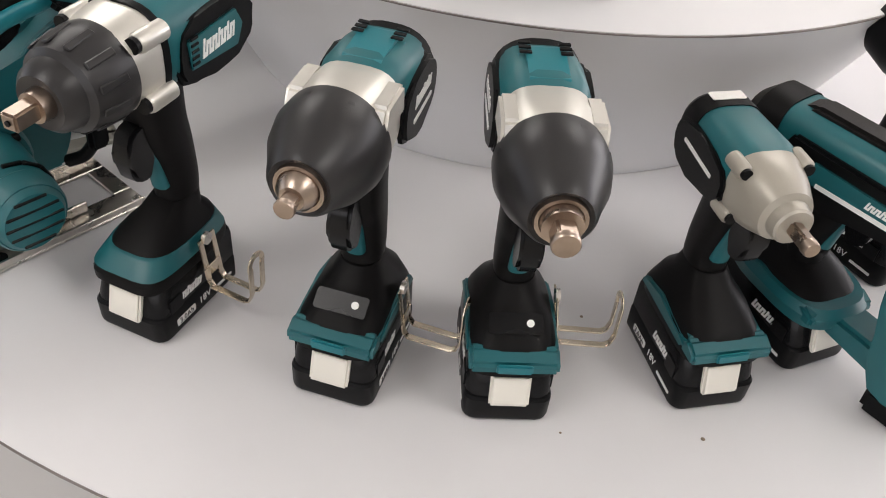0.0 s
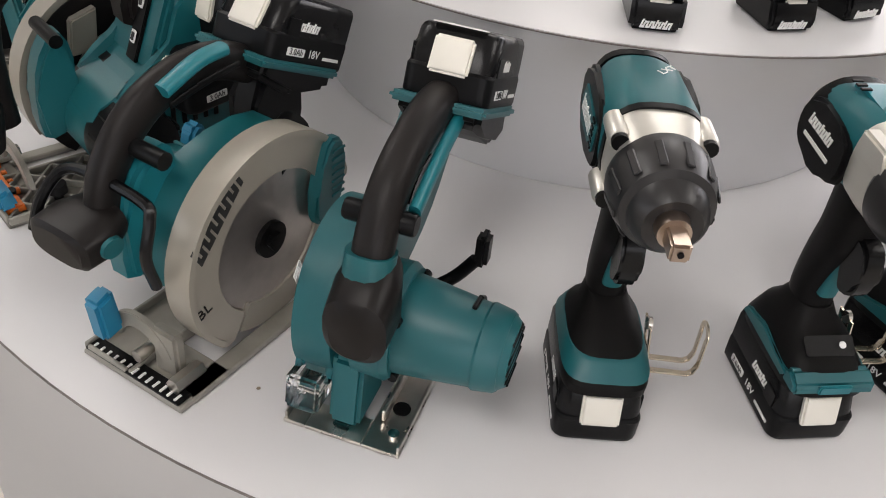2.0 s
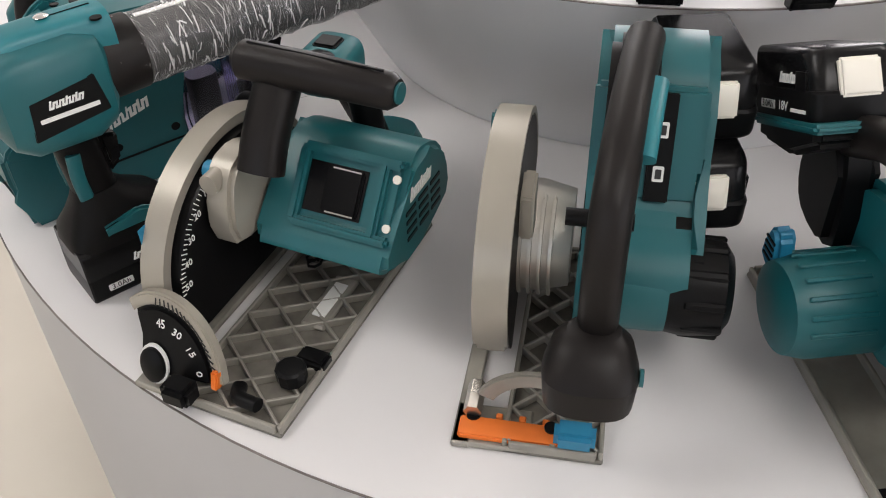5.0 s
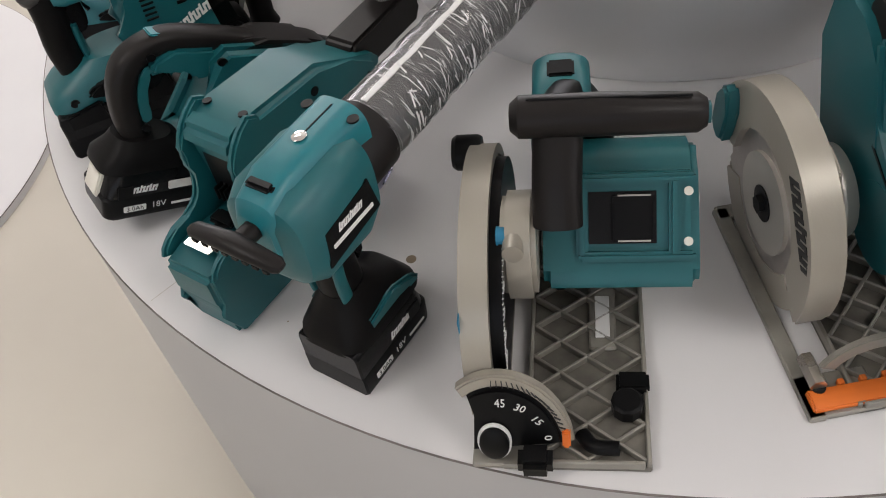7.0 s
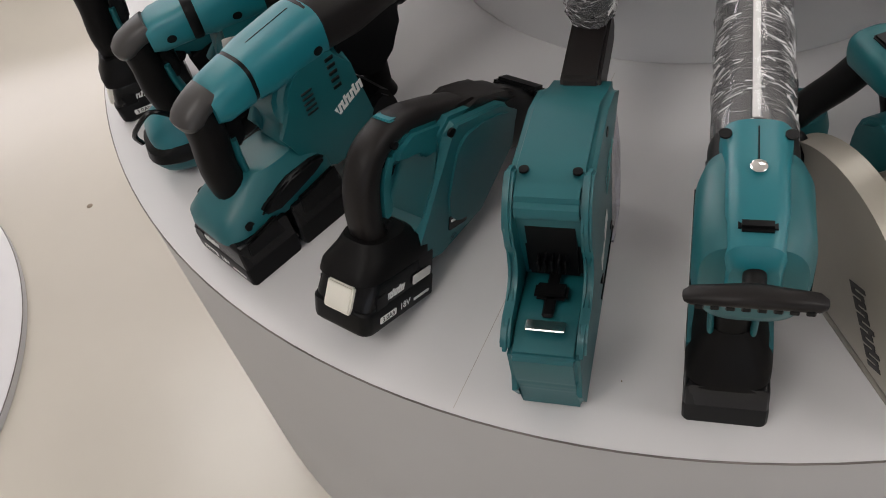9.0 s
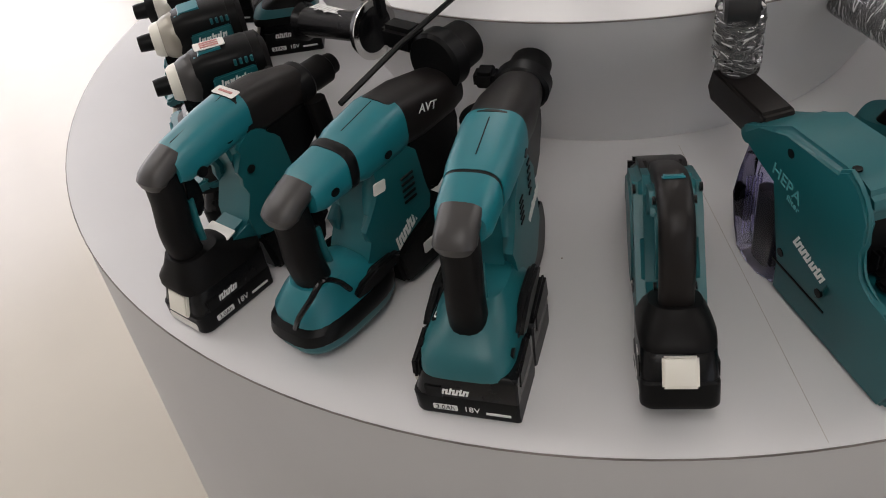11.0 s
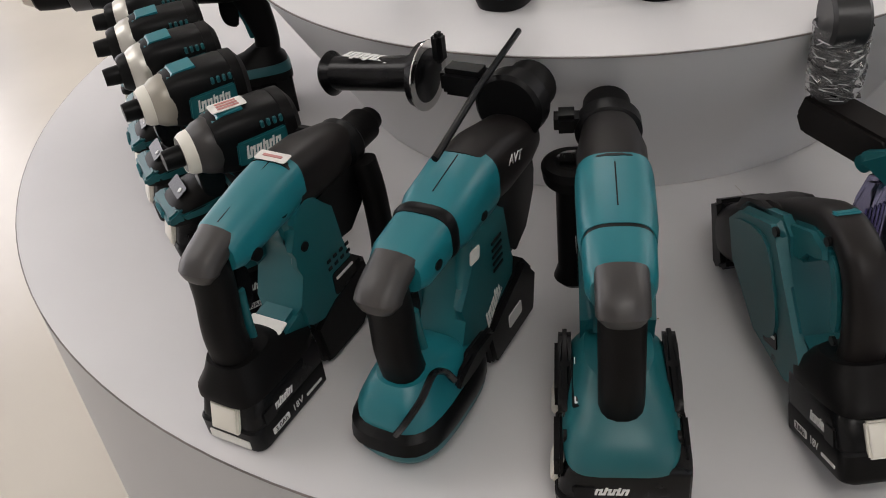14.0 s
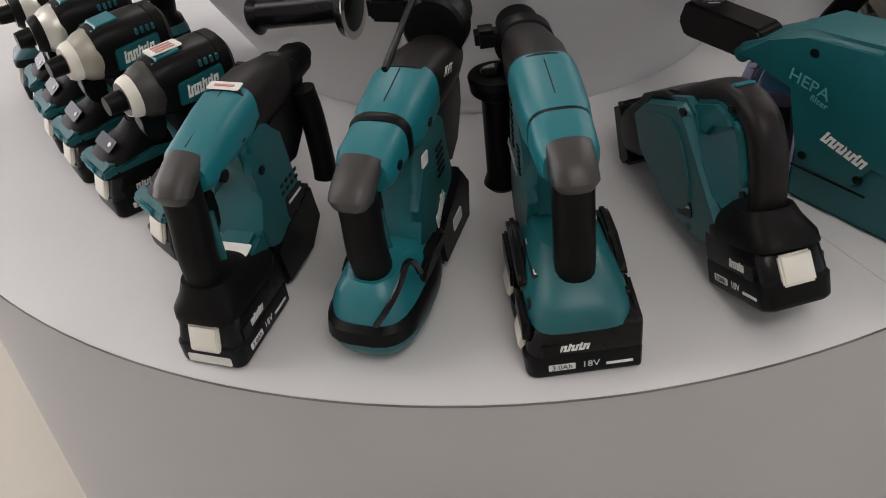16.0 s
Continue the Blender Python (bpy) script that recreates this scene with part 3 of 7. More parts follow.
    if kind == "half":
        part("anvil", rev([(-0.056, 0.009), (-0.048, 0.014), (-0.032, 0.0155)], 26, pose(0, 0, az)), BRONZE, t)
        part("square_drive", rbox(-0.06, 0, az, 0.03, 0.0115, 0.0115, 0.0018), BRONZE, t, "bronzed steel square drive", pose(0, 0, az, 18, 0, 0) @ Matrix.Translation((0, 0, -az)))
        part("drive_pin", rev([(-0.0762, 0.007), (-0.075, 0.0075), (-0.07, 0.0075)], 16, pose(0, 0, az)), BRONZE, t)
    else:
        part("anvil", rev([(-0.05, 0.0145), (-0.03, 0.0155)], 26, pose(0, 0, az)), BRONZE, t)
        part("square_drive", rbox(-0.059, 0, az, 0.034, 0.0155, 0.0155, 0.002), BRONZE, t, "bronzed steel square drive", pose(0, 0, az, 12, 0, 0) @ Matrix.Translation((0, 0, -az)))
        part("drive_pin", rev([(-0.0785, 0.0092), (-0.077, 0.0102), (-0.07, 0.0102)], 20, pose(0, 0, az)), BRONZE, t)
    push_head(t, before, squeeze(-0.034, -0.050, 1.05, az, 0.83), [
        (("anvil", "square_drive", "drive_pin"), squeeze(-0.0785, -0.076, 0.62, az, 0.95)),
        (("motor_housing", "top_shell", "back_cap", "side_cover", "wordmark", "print_line", "vent_slot"), squeeze(0.062, 0.053, 0.78, az, 0.84))])
    belt_hook(t, -0.039, 0.085, 0.05)
    return t


big_wrench(-0.382, -0.707, 66, "lantern", "teal impact wrench with aluminium case and ribbed rubber nose")
big_wrench(-0.196, -0.769, 74, "half", "high-torque impact wrench with slim square drive and rubber nose")
big_wrench(-0.045, -0.781, 92, "three_quarter", "high-torque impact wrench with thick square drive and rubber nose")


def small_wrench(x, y, heading):
    t = thing("impact_wrench", x, y, 0, heading, "compact impact wrench with bare cast aluminium nose", "impact wrench", "impact wrenches")
    battery(t)
    az = 0.215
    foot_and_grip(t, 0.078, 0.185, "strip", panel=False)
    part("foot_cap", prof([(-0.002, 0.061), (0.001, 0.072), (0.014, 0.0785), (0.03, 0.076), (0.04, 0.062)], 0.0735, 0.004), TEAL, t, "teal plastic foot cap")
    before = set(t.children)
    part("motor_housing", xloft([(0.045, az, 0.034, 0.034, 3), (0.06, az + 0.002, 0.036, 0.037, 3.4), (0.12, az + 0.002, 0.035, 0.036, 3), (0.13, az, 0.034, 0.035, 3)]), TEAL, t)
    part("back_cap", xloft([(0.118, az, 0.037, 0.039, 3), (0.14, az, 0.037, 0.039, 2.8), (0.152, az, 0.03, 0.031, 2.5), (0.156, az, 0.02, 0.021, 2.2)]), RUBBER, t)
    part("paper_label", plate(0.036, 0.013, PAPER), PAPER, t, "hand-marked paper label", face_m(0.134, 0, az + 0.039, 2, 0))
    for s in (1, -1):
        part("side_cover", prof(smoothed([(0.055, az - 0.026), (0.055, az + 0.012), (0.12, az + 0.02), (0.145, az + 0.004), (0.13, az - 0.03)], 3), 0.01, 0.003, s * 0.034), BLACK, t, "black rubber side cover")
        part("print_line", plate(0.055, 0.004, PRINT), PRINT, t, "", face_m(0.095, s * 0.0393, az - 0.002, s, -4 * s))
        for zz in (0.026, -0.024):
            part("socket_screw", rev([(0.0, 0.003), (0.0, 0.0055), (0.012, 0.0055)], 12), BLACK, t, "", pose(0.03, s * 0.031, az + zz))
            part("lug", rev([(0.003, 0.006), (0.006, 0.008), (0.026, 0.008)], 14), CREAM, t, "", pose(0.03, s * 0.031, az + zz))
    part("gear_case", xloft([(-0.012, az, 0.017, 0.017, 2), (-0.010, az, 0.019, 0.019, 2), (0.0, az, 0.0205, 0.0205, 2), (0.003, az, 0.026, 0.026, 2.1), (0.022, az, 0.033, 0.033, 2.3), (0.04, az, 0.036, 0.036, 2.8), (0.05, az, 0.035, 0.036, 3)]), CREAM, t, "bare cast aluminium gear case")
    part("square_drive", rbox(-0.022, 0, az, 0.032, 0.0125, 0.0125, 0.002), BRONZE, t, "bronzed steel square drive", pose(0, 0, az, 14, 0, 0) @ Matrix.Translation((0, 0, -az)))
    part("drive_pin", rev([(-0.041, 0.007), (-0.039, 0.008), (-0.033, 0.008)], 16, pose(0, 0, az)), BRONZE, t)
    push_head(t, before, squeeze(-0.041, -0.036, 0.9, az, 0.84))
    return t


small_wrench(0.140, -0.752, 103)


def pin_gun():
    """Cordless pinner, its muzzle turned aside."""
    t = thing("pin_nailer", 0.2535, -0.69, 0, 114, "teal and black cordless pin nailer with printed plate", "nail gun")
    battery(t)
    foot_and_grip(t, 0.06, 0.17, "strip", panel=False)
    part("base_ring", zloft([(0.058, 0.055, 0.062, 0.042, 3.4), (0.07, 0.055, 0.064, 0.044, 3.2), (0.078, 0.055, 0.058, 0.04, 3)]), TEAL, t)
    part("body", xloft([(-0.09, 0.222, 0.03, 0.036, 3.4), (-0.08, 0.222, 0.034, 0.04, 3.6), (0.12, 0.222, 0.036, 0.042, 3.6), (0.15, 0.222, 0.03, 0.036, 3)]), TEAL, t)
    part("top_rail", prof([(-0.08, 0.254), (-0.07, 0.268), (0.1, 0.27), (0.13, 0.255), (0.12, 0.24), (-0.08, 0.24)], 0.03, 0.004), BROWN, t, "dark rubber top rail")
    part("back_cap", xloft([(0.12, 0.222, 0.04, 0.044, 3), (0.15, 0.222, 0.04, 0.044, 2.8), (0.165, 0.222, 0.028, 0.03, 2.4)]), RUBBER, t)
    for s in (1, -1):
        part("side_cover", prof([(-0.07, 0.195), (-0.06, 0.24), (0.1, 0.246), (0.12, 0.2), (0.05, 0.182)], 0.01, 0.003, s * 0.035), BLACK, t, "black rubber side cover")
        part("nameplate", prof([(-0.045, 0.204), (-0.04, 0.228), (0.07, 0.232), (0.08, 0.206)], 0.005, 0.0015, s * 0.039), TEAL, t)
        part("wordmark", word_bars(0.035, 0.007, PRINT), PRINT, t, "", face_m(-0.01, s * 0.0417, 0.219, s))
        part("print_line", plate(0.09, 0.005, PRINT), PRINT, t, "", face_m(0.015, s * 0.0416, 0.209, s))
    part("magazine_leg", prof(smoothed([(-0.075, 0.19), (-0.11, 0.12), (-0.115, 0.035), (-0.06, 0.03), (-0.045, 0.1), (-0.03, 0.19)], 3), 0.06, 0.008, 0, 3), TEAL, t, "teal magazine housing")
    part("lower_bridge", prof([(-0.09, 0.036), (-0.08, 0.075), (0.02, 0.085), (0.02, 0.06)], 0.045, 0.005), TEAL, t)
    part("foot_pad", rbox(-0.085, 0, 0.0165, 0.05, 0.05, 0.033, 0.006), BLACK, t)
    shift_parts(t, ("body", "top_rail", "back_cap", "side_cover", "nameplate", "wordmark", "print_line", "grip", "grip_spine", "trigger"), about(0.03, 0, 0.07, pose(0, 0, 0, 0, 0, 14) @ scaled(0.86, 0.86, 0.84)))
    shift_parts(t, ("magazine_leg", "lower_bridge", "foot_pad"), about(0.03, 0, 0, pose(0, 0, 0, 0, 0, 14) @ scaled(0.92, 0.86, 0.86)))
    return t


pin_gun()


def tall_black_tool():
    t = thing("cordless_tool", 0.385, -0.56, 0, 120, "black and teal cordless tool beside the pin nailer", "power tool")
    battery(t)
    foot_and_grip(t, 0.07, 0.2, "strip", panel=False)
    part("motor_housing", rev([(-0.02, 0.02), (-0.015, 0.036), (0.1, 0.04), (0.13, 0.03), (0.133, 0.01)], 28, pose(0, 0, 0.235)), BLACK, t)
    part("ring", rev([(0.0, 0.04), (0.012, 0.041)], 28, pose(0, 0, 0.235)), TEAL, t)
    for i in range(8):
        part("rib", rbox(0.05, 0, 0.039, 0.05, 0.008, 0.003, 0.001, 1), RUBBER, t, "", pose(0, 0, 0.235, i * 45, 0, 0))
    return t


tall_black_tool()


def driver(x, y, heading, nose, label, group="impact drivers", scale=1.0, body=BLACK, panel=True, bare=False):
    t = thing("impact_driver", x, y, 0, heading, label, "impact driver", group)
    battery(t)
    az = 0.206
    head = squeeze(-0.037, -0.006, 0.78)
    foot_and_grip(t, 0.080, 0.185, "strip", panel=panel)
    part("foot_cap", prof([(-0.002, 0.061), (0.001, 0.073), (0.016, 0.081), (0.03, 0.062)], 0.0725, 0.004), TEAL, t, "teal plastic foot cap")
    before = set(t.children)
    part("brace", prof(smoothed([(0.03, 0.195), (0.05, 0.165), (0.075, 0.15), (0.1, 0.165), (0.11, 0.2)], 3), 0.034, 0.005), TEAL, t)
    part("motor_housing", xloft([(0.03, az, 0.030, 0.031, 2.8), (0.05, az + 0.001, 0.033, 0.034, 3.2), (0.12, az + 0.001, 0.034, 0.035, 3), (0.135, az, 0.032, 0.033, 2.8)]), body, t)
    part("top_shell", prof([(0.03, az + 0.026), (0.04, az + 0.035), (0.085, az + 0.0375), (0.092, az + 0.02)], 0.04, 0.006), TEAL_L, t)
    part("back_cap", xloft([(0.126, az, 0.035, 0.036, 2.8), (0.142, az, 0.035, 0.036, 2.6), (0.152, az, 0.024, 0.025, 2.3)]), RUBBER, t)
    for s in (1, -1):
        part("nameplate", prof([(0.05, az - 0.018), (0.054, az + 0.008), (0.125, az + 0.012), (0.128, az - 0.01), (0.1, az - 0.02)], 0.005, 0.002, s * 0.0335), TEAL, t, "teal nameplate")
        part("wordmark", word_bars(0.052, 0.012, PRINT), PRINT, t, "", face_m(0.09, s * 0.0362, az - 0.004, s, -3 * s))
        for i in range(4):
            part("vent_slot", rbox(0.095 + 0.009 * i, s * 0.0325, az + 0.02, 0.005, 0.004, 0.008, 0.001, 1), TEAL, t)
    if nose == "paper":
        part("paper_label", plate(0.022, 0.05, PAPER), PAPER, t, "paper label with pink handwriting", face_m(0.065, 0, az + 0.0378, 2))
        for i in range(3):
            part("pen_stroke", plate(0.003, 0.03, PINK, 0.0012), PINK, t, "", face_m(0.065, -0.006 + 0.006 * i, az + 0.038, 2))
    part("gear_case", rev([(-0.012, 0.014), (-0.012, 0.019), (-0.002, 0.021), (0.015, 0.029), (0.03, 0.032), (0.034, 0.031)], 32, pose(0, 0, az)), {"paper": GREY, "white": CREAM}.get(nose, CAST), t, "bare metal gear case")
    part("light_ring", rev([(-0.008, 0.016), (-0.0125, 0.0195), (-0.006, 0.023), (0.004, 0.0245), (0.006, 0.02)], 32, pose(0, 0, az)), {"paper": WHITE, "white": WHITE}.get(nose, BLACK), t, "rubber nose ring")
    part("bit_collar", rev([(-0.037, 0.006), (-0.037, 0.0105), (-0.028, 0.0115), (-0.014, 0.012), (-0.01, 0.012)], 24, pose(0, 0, az)), BLACK, t, "black bit collar")
    for ob in t.children:
        if ob not in before:
            ob.matrix_basis = head @ ob.matrix_basis
    return t


driver(0.032, 0.790, -108, "paper", "impact driver with paper label and white nose ring")
driver(0.171, 0.750, -110, "white", "impact driver with pale nose ring wrapped in clear film")
driver(0.280, 0.708, -114, "bare", "impact driver with bare aluminium nose")
driver(0.374, 0.664, -118, "bare", "impact driver with bare aluminium nose")
driver(0.462, 0.612, -123, "bare", "impact driver with bare aluminium nose")


def drill(x, y, heading):
    t = thing("hammer_drill", x, y, 0, heading, "cordless hammer drill with keyless metal-tipped chuck", "drill", "cordless drills")
    battery(t)
    az = 0.225
    foot_and_grip(t, 0.085, 0.2, "wrap", panel=False)
    part("motor_housing", xloft([(0.0, az, 0.03, 0.032, 2.6), (0.04, az, 0.034, 0.037, 3), (0.13, az, 0.035, 0.037, 2.8), (0.16, az, 0.028, 0.03, 2.5)]), BLACK, t)
    part("top_shell", prof([(0.01, az + 0.025), (0.02, az + 0.037), (0.1, az + 0.04), (0.12, az + 0.02)], 0.04, 0.006), TEAL, t)
    part("paper_label", plate(0.03, 0.04, PAPER), PAPER, t, "paper label", face_m(0.05, 0, az + 0.0404, 2))
    part("mode_ring", rev([(-0.03, 0.03), (-0.028, 0.033), (0.0, 0.034)], 28, pose(0, 0, az)), GREY, t)
    part("chuck_sleeve", rev([(-0.085, 0.018), (-0.08, 0.024), (-0.06, 0.026), (-0.034, 0.026), (-0.03, 0.022)], 28, pose(0, 0, az)), RUBBER, t)
    part("chuck_tip", rev([(-0.102, 0.007), (-0.1, 0.012), (-0.084, 0.02)], 24, pose(0, 0, az)), STEEL, t, "worn metal chuck tip")
    for s in (1, -1):
        part("wordmark", word_bars(0.05, 0.012, PRINT), PRINT, t, "", face_m(0.09, s * 0.0352, az, s))
    return t


drill(0.560, 0.560, -130)
drill(0.640, 0.470, -138)
drill(0.420, 0.470, -125)

# ---- saws, with their front edges towards the visitor ----
def ring_guard(cx, cz, r_out, r_in, a0, a1, w, y, bev=0.004, n=40):
    return prof(arc(cx, cz, r_out, a0, a1, n) + arc(cx, cz, r_in, a1, a0, n), w, bev, y, 2)


def saw_disc(parent, cx, cz, r, y, teeth=24):
    pts = []
    for i in range(teeth):
        a = 2 * math.pi * i / teeth
        pts += [(cx + r * math.cos(a), cz + r * math.sin(a)), (cx + (r - 0.006) * math.cos(a + 0.09), cz + (r - 0.006) * math.sin(a + 0.09)), (cx + (r - 0.004) * math.cos(a + 0.2), cz + (r - 0.004) * math.sin(a + 0.2))]
    b = part("saw_blade", prof(pts, 0.0018, 0, y), BLADE, parent, "toothed steel saw blade")
    k = pose(cx, y, cz, 0, 0, 90)
    part("flange", rev([(-0.006, 0.018), (0.006, 0.018)], 26, k), BLACK, b)
    part("arbor_bolt", rev([(-0.011, 0.006), (-0.011, 0.009), (0.011, 0.009)], 6, k), BLACK, b)
    return b


def ribbed_base(t, x0, x1, y0, y1, material, ribs=True, slot=None):
    """A cast sole plate with raised rim and a diagonal rib lattice."""
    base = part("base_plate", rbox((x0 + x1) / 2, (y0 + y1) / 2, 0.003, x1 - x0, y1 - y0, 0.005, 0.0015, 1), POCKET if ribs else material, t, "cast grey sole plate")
    for yy in (y0 + 0.0025, y1 - 0.0025):
        part("rim", rbox((x0 + x1) / 2, yy, 0.0085, x1 - x0 - 0.004, 0.004, 0.010, 0.001, 1), material, base)
    for xx in (x0 + 0.0025, x1 - 0.0025):
        part("rim", rbox(xx, (y0 + y1) / 2, 0.0085, 0.004, y1 - y0 - 0.012, 0.010, 0.001, 1), material, base)
    if ribs:
        step, w = 0.036, y1 - y0 - 0.01
        n = int((x1 - x0 - 0.01) / step)
        for i in range(n):
            for s in (1, -1):
                ln = math.hypot(step, w / 2)
                for half in (0, 1):
                    cx, cy = x0 + 0.005 + step * (i + 0.5), y0 + 0.005 + w * (0.25 + 0.5 * half)
                    part("rib", cached(("rib", round(ln, 4), material.name), lambda: finish(rbox(0, 0, 0, ln, 0.003, 0.009, 0.0006, 1), "rib", material)), material, base, "", pose(cx, cy, 0.009, 0, 0, s * math.degrees(math.atan2(w / 2, step))))
    return base


def metal_saw():
    t = thing("metal_cutting_saw", -0.589, -0.6365, 0, 48, "teal metal-cutting saw with a battery on its raised handle", "circular saw", "circular saws")
    # polished sole with an opening
    for n, (x0, x1, y0, y1) in enumerate(((0, 0.205, 0.034, 0.054), (0, 0.205, -0.052, -0.018), (0, 0.03, -0.018, 0.034), (0.185, 0.205, -0.018, 0.034))):
        part("sole_strip", rbox((x0 + x1) / 2, (y0 + y1) / 2, 0.003, x1 - x0, y1 - y0, 0.004, 0.001, 1), STEEL, t, "polished steel sole")
    for yy in (0.052, -0.05):
        part("sole_lip", rbox(0.1025, yy, 0.008, 0.2, 0.0025, 0.008, 0.0006, 1), STEEL, t)
    part("sole_screw", rev([(0, 0.005), (0.003, 0.005)], 12, pose(0.02, -0.04, 0.005, 0, -90, 0)), CHROME, t)
    part("sole_hole", rev([(0, 0.008), (0.0012, 0.008)], 18, pose(0.05, -0.036, 0.0048, 0, -90, 0)), BLACK, t)
    part("rail", rbox(0.09, -0.026, 0.012, 0.12, 0.004, 0.012, 0.001, 1), STEEL, t)
    # blade housing
    cx, cz = 0.095, 0.090
    part("blade_housing", prof(arc(cx, cz, 0.078, -38, 212, 44) + [(0.028, 0.032), (0.157, 0.032)], 0.034, 0.008, 0.036, 3), TEAL, t, "rounded teal blade housing")
    part("lower_guard", prof(arc(cx + 0.006, cz - 0.006, 0.066, 60, 300, 30), 0.006, 0.002, 0.058), BROWN, t, "dark lower blade guard")
    saw_disc(t, cx, cz - 0.005, 0.064, 0.053, 30)
    part("wordmark", word_bars(0.07, 0.014, PRINT), PRINT, t, "", face_m(0.045, 0.0535, 0.12, 1, 62))
    part("chip_window", prof([(0.0, 0.02), (0.005, 0.055), (0.035, 0.05), (0.04, 0.02)], 0.03, 0.003, 0.038), CLEARP, t, "clear plastic chip window")
    part("base_bracket", prof([(0.012, 0.006), (0.02, 0.075), (0.065, 0.08), (0.07, 0.006)], 0.028, 0.004, 0.004), TEAL, t)
    # upper arm rising to the battery
    part("upper_arm", prof(smoothed([(0.05, 0.15), (0.06, 0.1), (0.14, 0.11), (0.2, 0.14), (0.255, 0.2), (0.27, 0.25), (0.235, 0.262), (0.2, 0.235), (0.15, 0.19), (0.09, 0.17)], 3), 0.036, 0.006, 0.012, 2), TEAL, t, "teal upper arm")
    part("grip", sweep(curved([(0.028, -0.009, 0.165), (0.036, -0.009, 0.195), (0.06, -0.009, 0.225), (0.1, -0.01, 0.244), (0.15, -0.011, 0.25), (0.195, -0.012, 0.238)], 4), [(0.016, 0.0175)]), BROWN, t, "dark rubber grip")
    part("grip_strip", sweep(curved([(0.06, -0.03, 0.21), (0.11, -0.031, 0.232), (0.16, -0.03, 0.24)], 4), [(0.005, 0.008)]), TEAL_L, t)
    part("trigger", prof(smoothed([(0.075, 0.2), (0.09, 0.212), (0.125, 0.225), (0.13, 0.212), (0.1, 0.195)], 2), 0.018, 0.003, -0.01), GLOSS, t)
    part("lock_button", rev([(-0.028, 0.008), (-0.026, 0.009), (0.028, 0.009), (0.03, 0.008)], 14, pose(0.05, -0.008, 0.205, 0, 0, 90)), BLACK, t)
    part("grip_ring", sweep([(0.012, -0.008, 0.152), (0.018, -0.008, 0.172)], [(0.0195, 0.021)]), TEAL, t)
    part("front_knob", xloft([(-0.028, 0.122, 0.018, 0.02, 2.4, -0.012), (-0.022, 0.124, 0.026, 0.029, 2.6, -0.012), (0.005, 0.134, 0.028, 0.033, 2.6, -0.011), (0.03, 0.146, 0.022, 0.026, 2.4, -0.008), (0.038, 0.148, 0.014, 0.016, 2.2, -0.006)], 24), BROWN, t, "dark rubber front knob")
    part("battery_shoe", prof([(0.157, 0.233), (0.165, 0.252), (0.262, 0.235), (0.266, 0.208), (0.235, 0.202), (0.19, 0.22)], 0.072, 0.006, -0.013, 3), BLACK, t, "black battery holder")
    part("shoe_edge", prof([(0.15, 0.244), (0.152, 0.252), (0.275, 0.233), (0.272, 0.224)], 0.082, 0.003, -0.013), TEAL, t, "teal rim of the battery holder")
    battery(t, pose(0.165, -0.013, 0.246, 0, 8, 0), sticker=True)
    # motor to the side
    my = pose(0.06, -0.02, 0.098, 0, 0, -90)
    part("motor_housing", rev([(0.0, 0.042), (0.01, 0.043), (0.055, 0.038), (0.095, 0.033), (0.103, 0.027), (0.104, 0.01)], 30, my), TEAL, t, "teal motor housing")
    part("motor_flange", rev([(-0.02, 0.05), (0.006, 0.051), (0.012, 0.047)], 30, my), TEAL, t)
    part("motor_window", rev([(0.076, 0.0362), (0.078, 0.0372), (0.094, 0.0345), (0.097, 0.0325)], 30, my), TEAL, t)
    for i in range(5):
        zz = -0.022 + 0.011 * i
        part("end_slot", rbox(0.0985, 0, zz, 0.012, 2 * math.sqrt(0.0265 ** 2 - zz ** 2), 0.0034, 0.001, 1), BLACK, t, "", my)
    for i in range(6):
        part("vent_slot", rbox(0, 0, 0, 0.004, 0.018, 0.004, 0.001, 1), BLACK, t, "", my @ pose(0.0, 0, 0, 28 * i - 150, 0, 0) @ pose(0.066, 0, 0.0372))
    screws(t, [(0.06 + 0.044 * math.cos(a), -0.033, 0.098 + 0.044 * math.sin(a)) for a in (0.6, 2.4, 3.9, 5.4)], 0.0045, BLACK)
    part("depth_lever", sweep(curved([(0.14, -0.03, 0.075), (0.15, -0.045, 0.085), (0.155, -0.06, 0.105)], 3), [(0.006, 0.006)]), BLACK, t)
    part("lever_knob", rbox(0.157, -0.065, 0.118, 0.02, 0.012, 0.034, 0.004), BLACK, t, "black lever knob", None)
    shift_parts(t, ("front_knob", "grip_ring"), Matrix.Translation((0.014, 0, 0.014)))
    shift_parts(t, ("battery", "battery_shoe", "shoe_edge"), about(0.17, 0, 0.27, pose(0, 0, 0, 0, 16, 0)))
    return t


metal_saw()


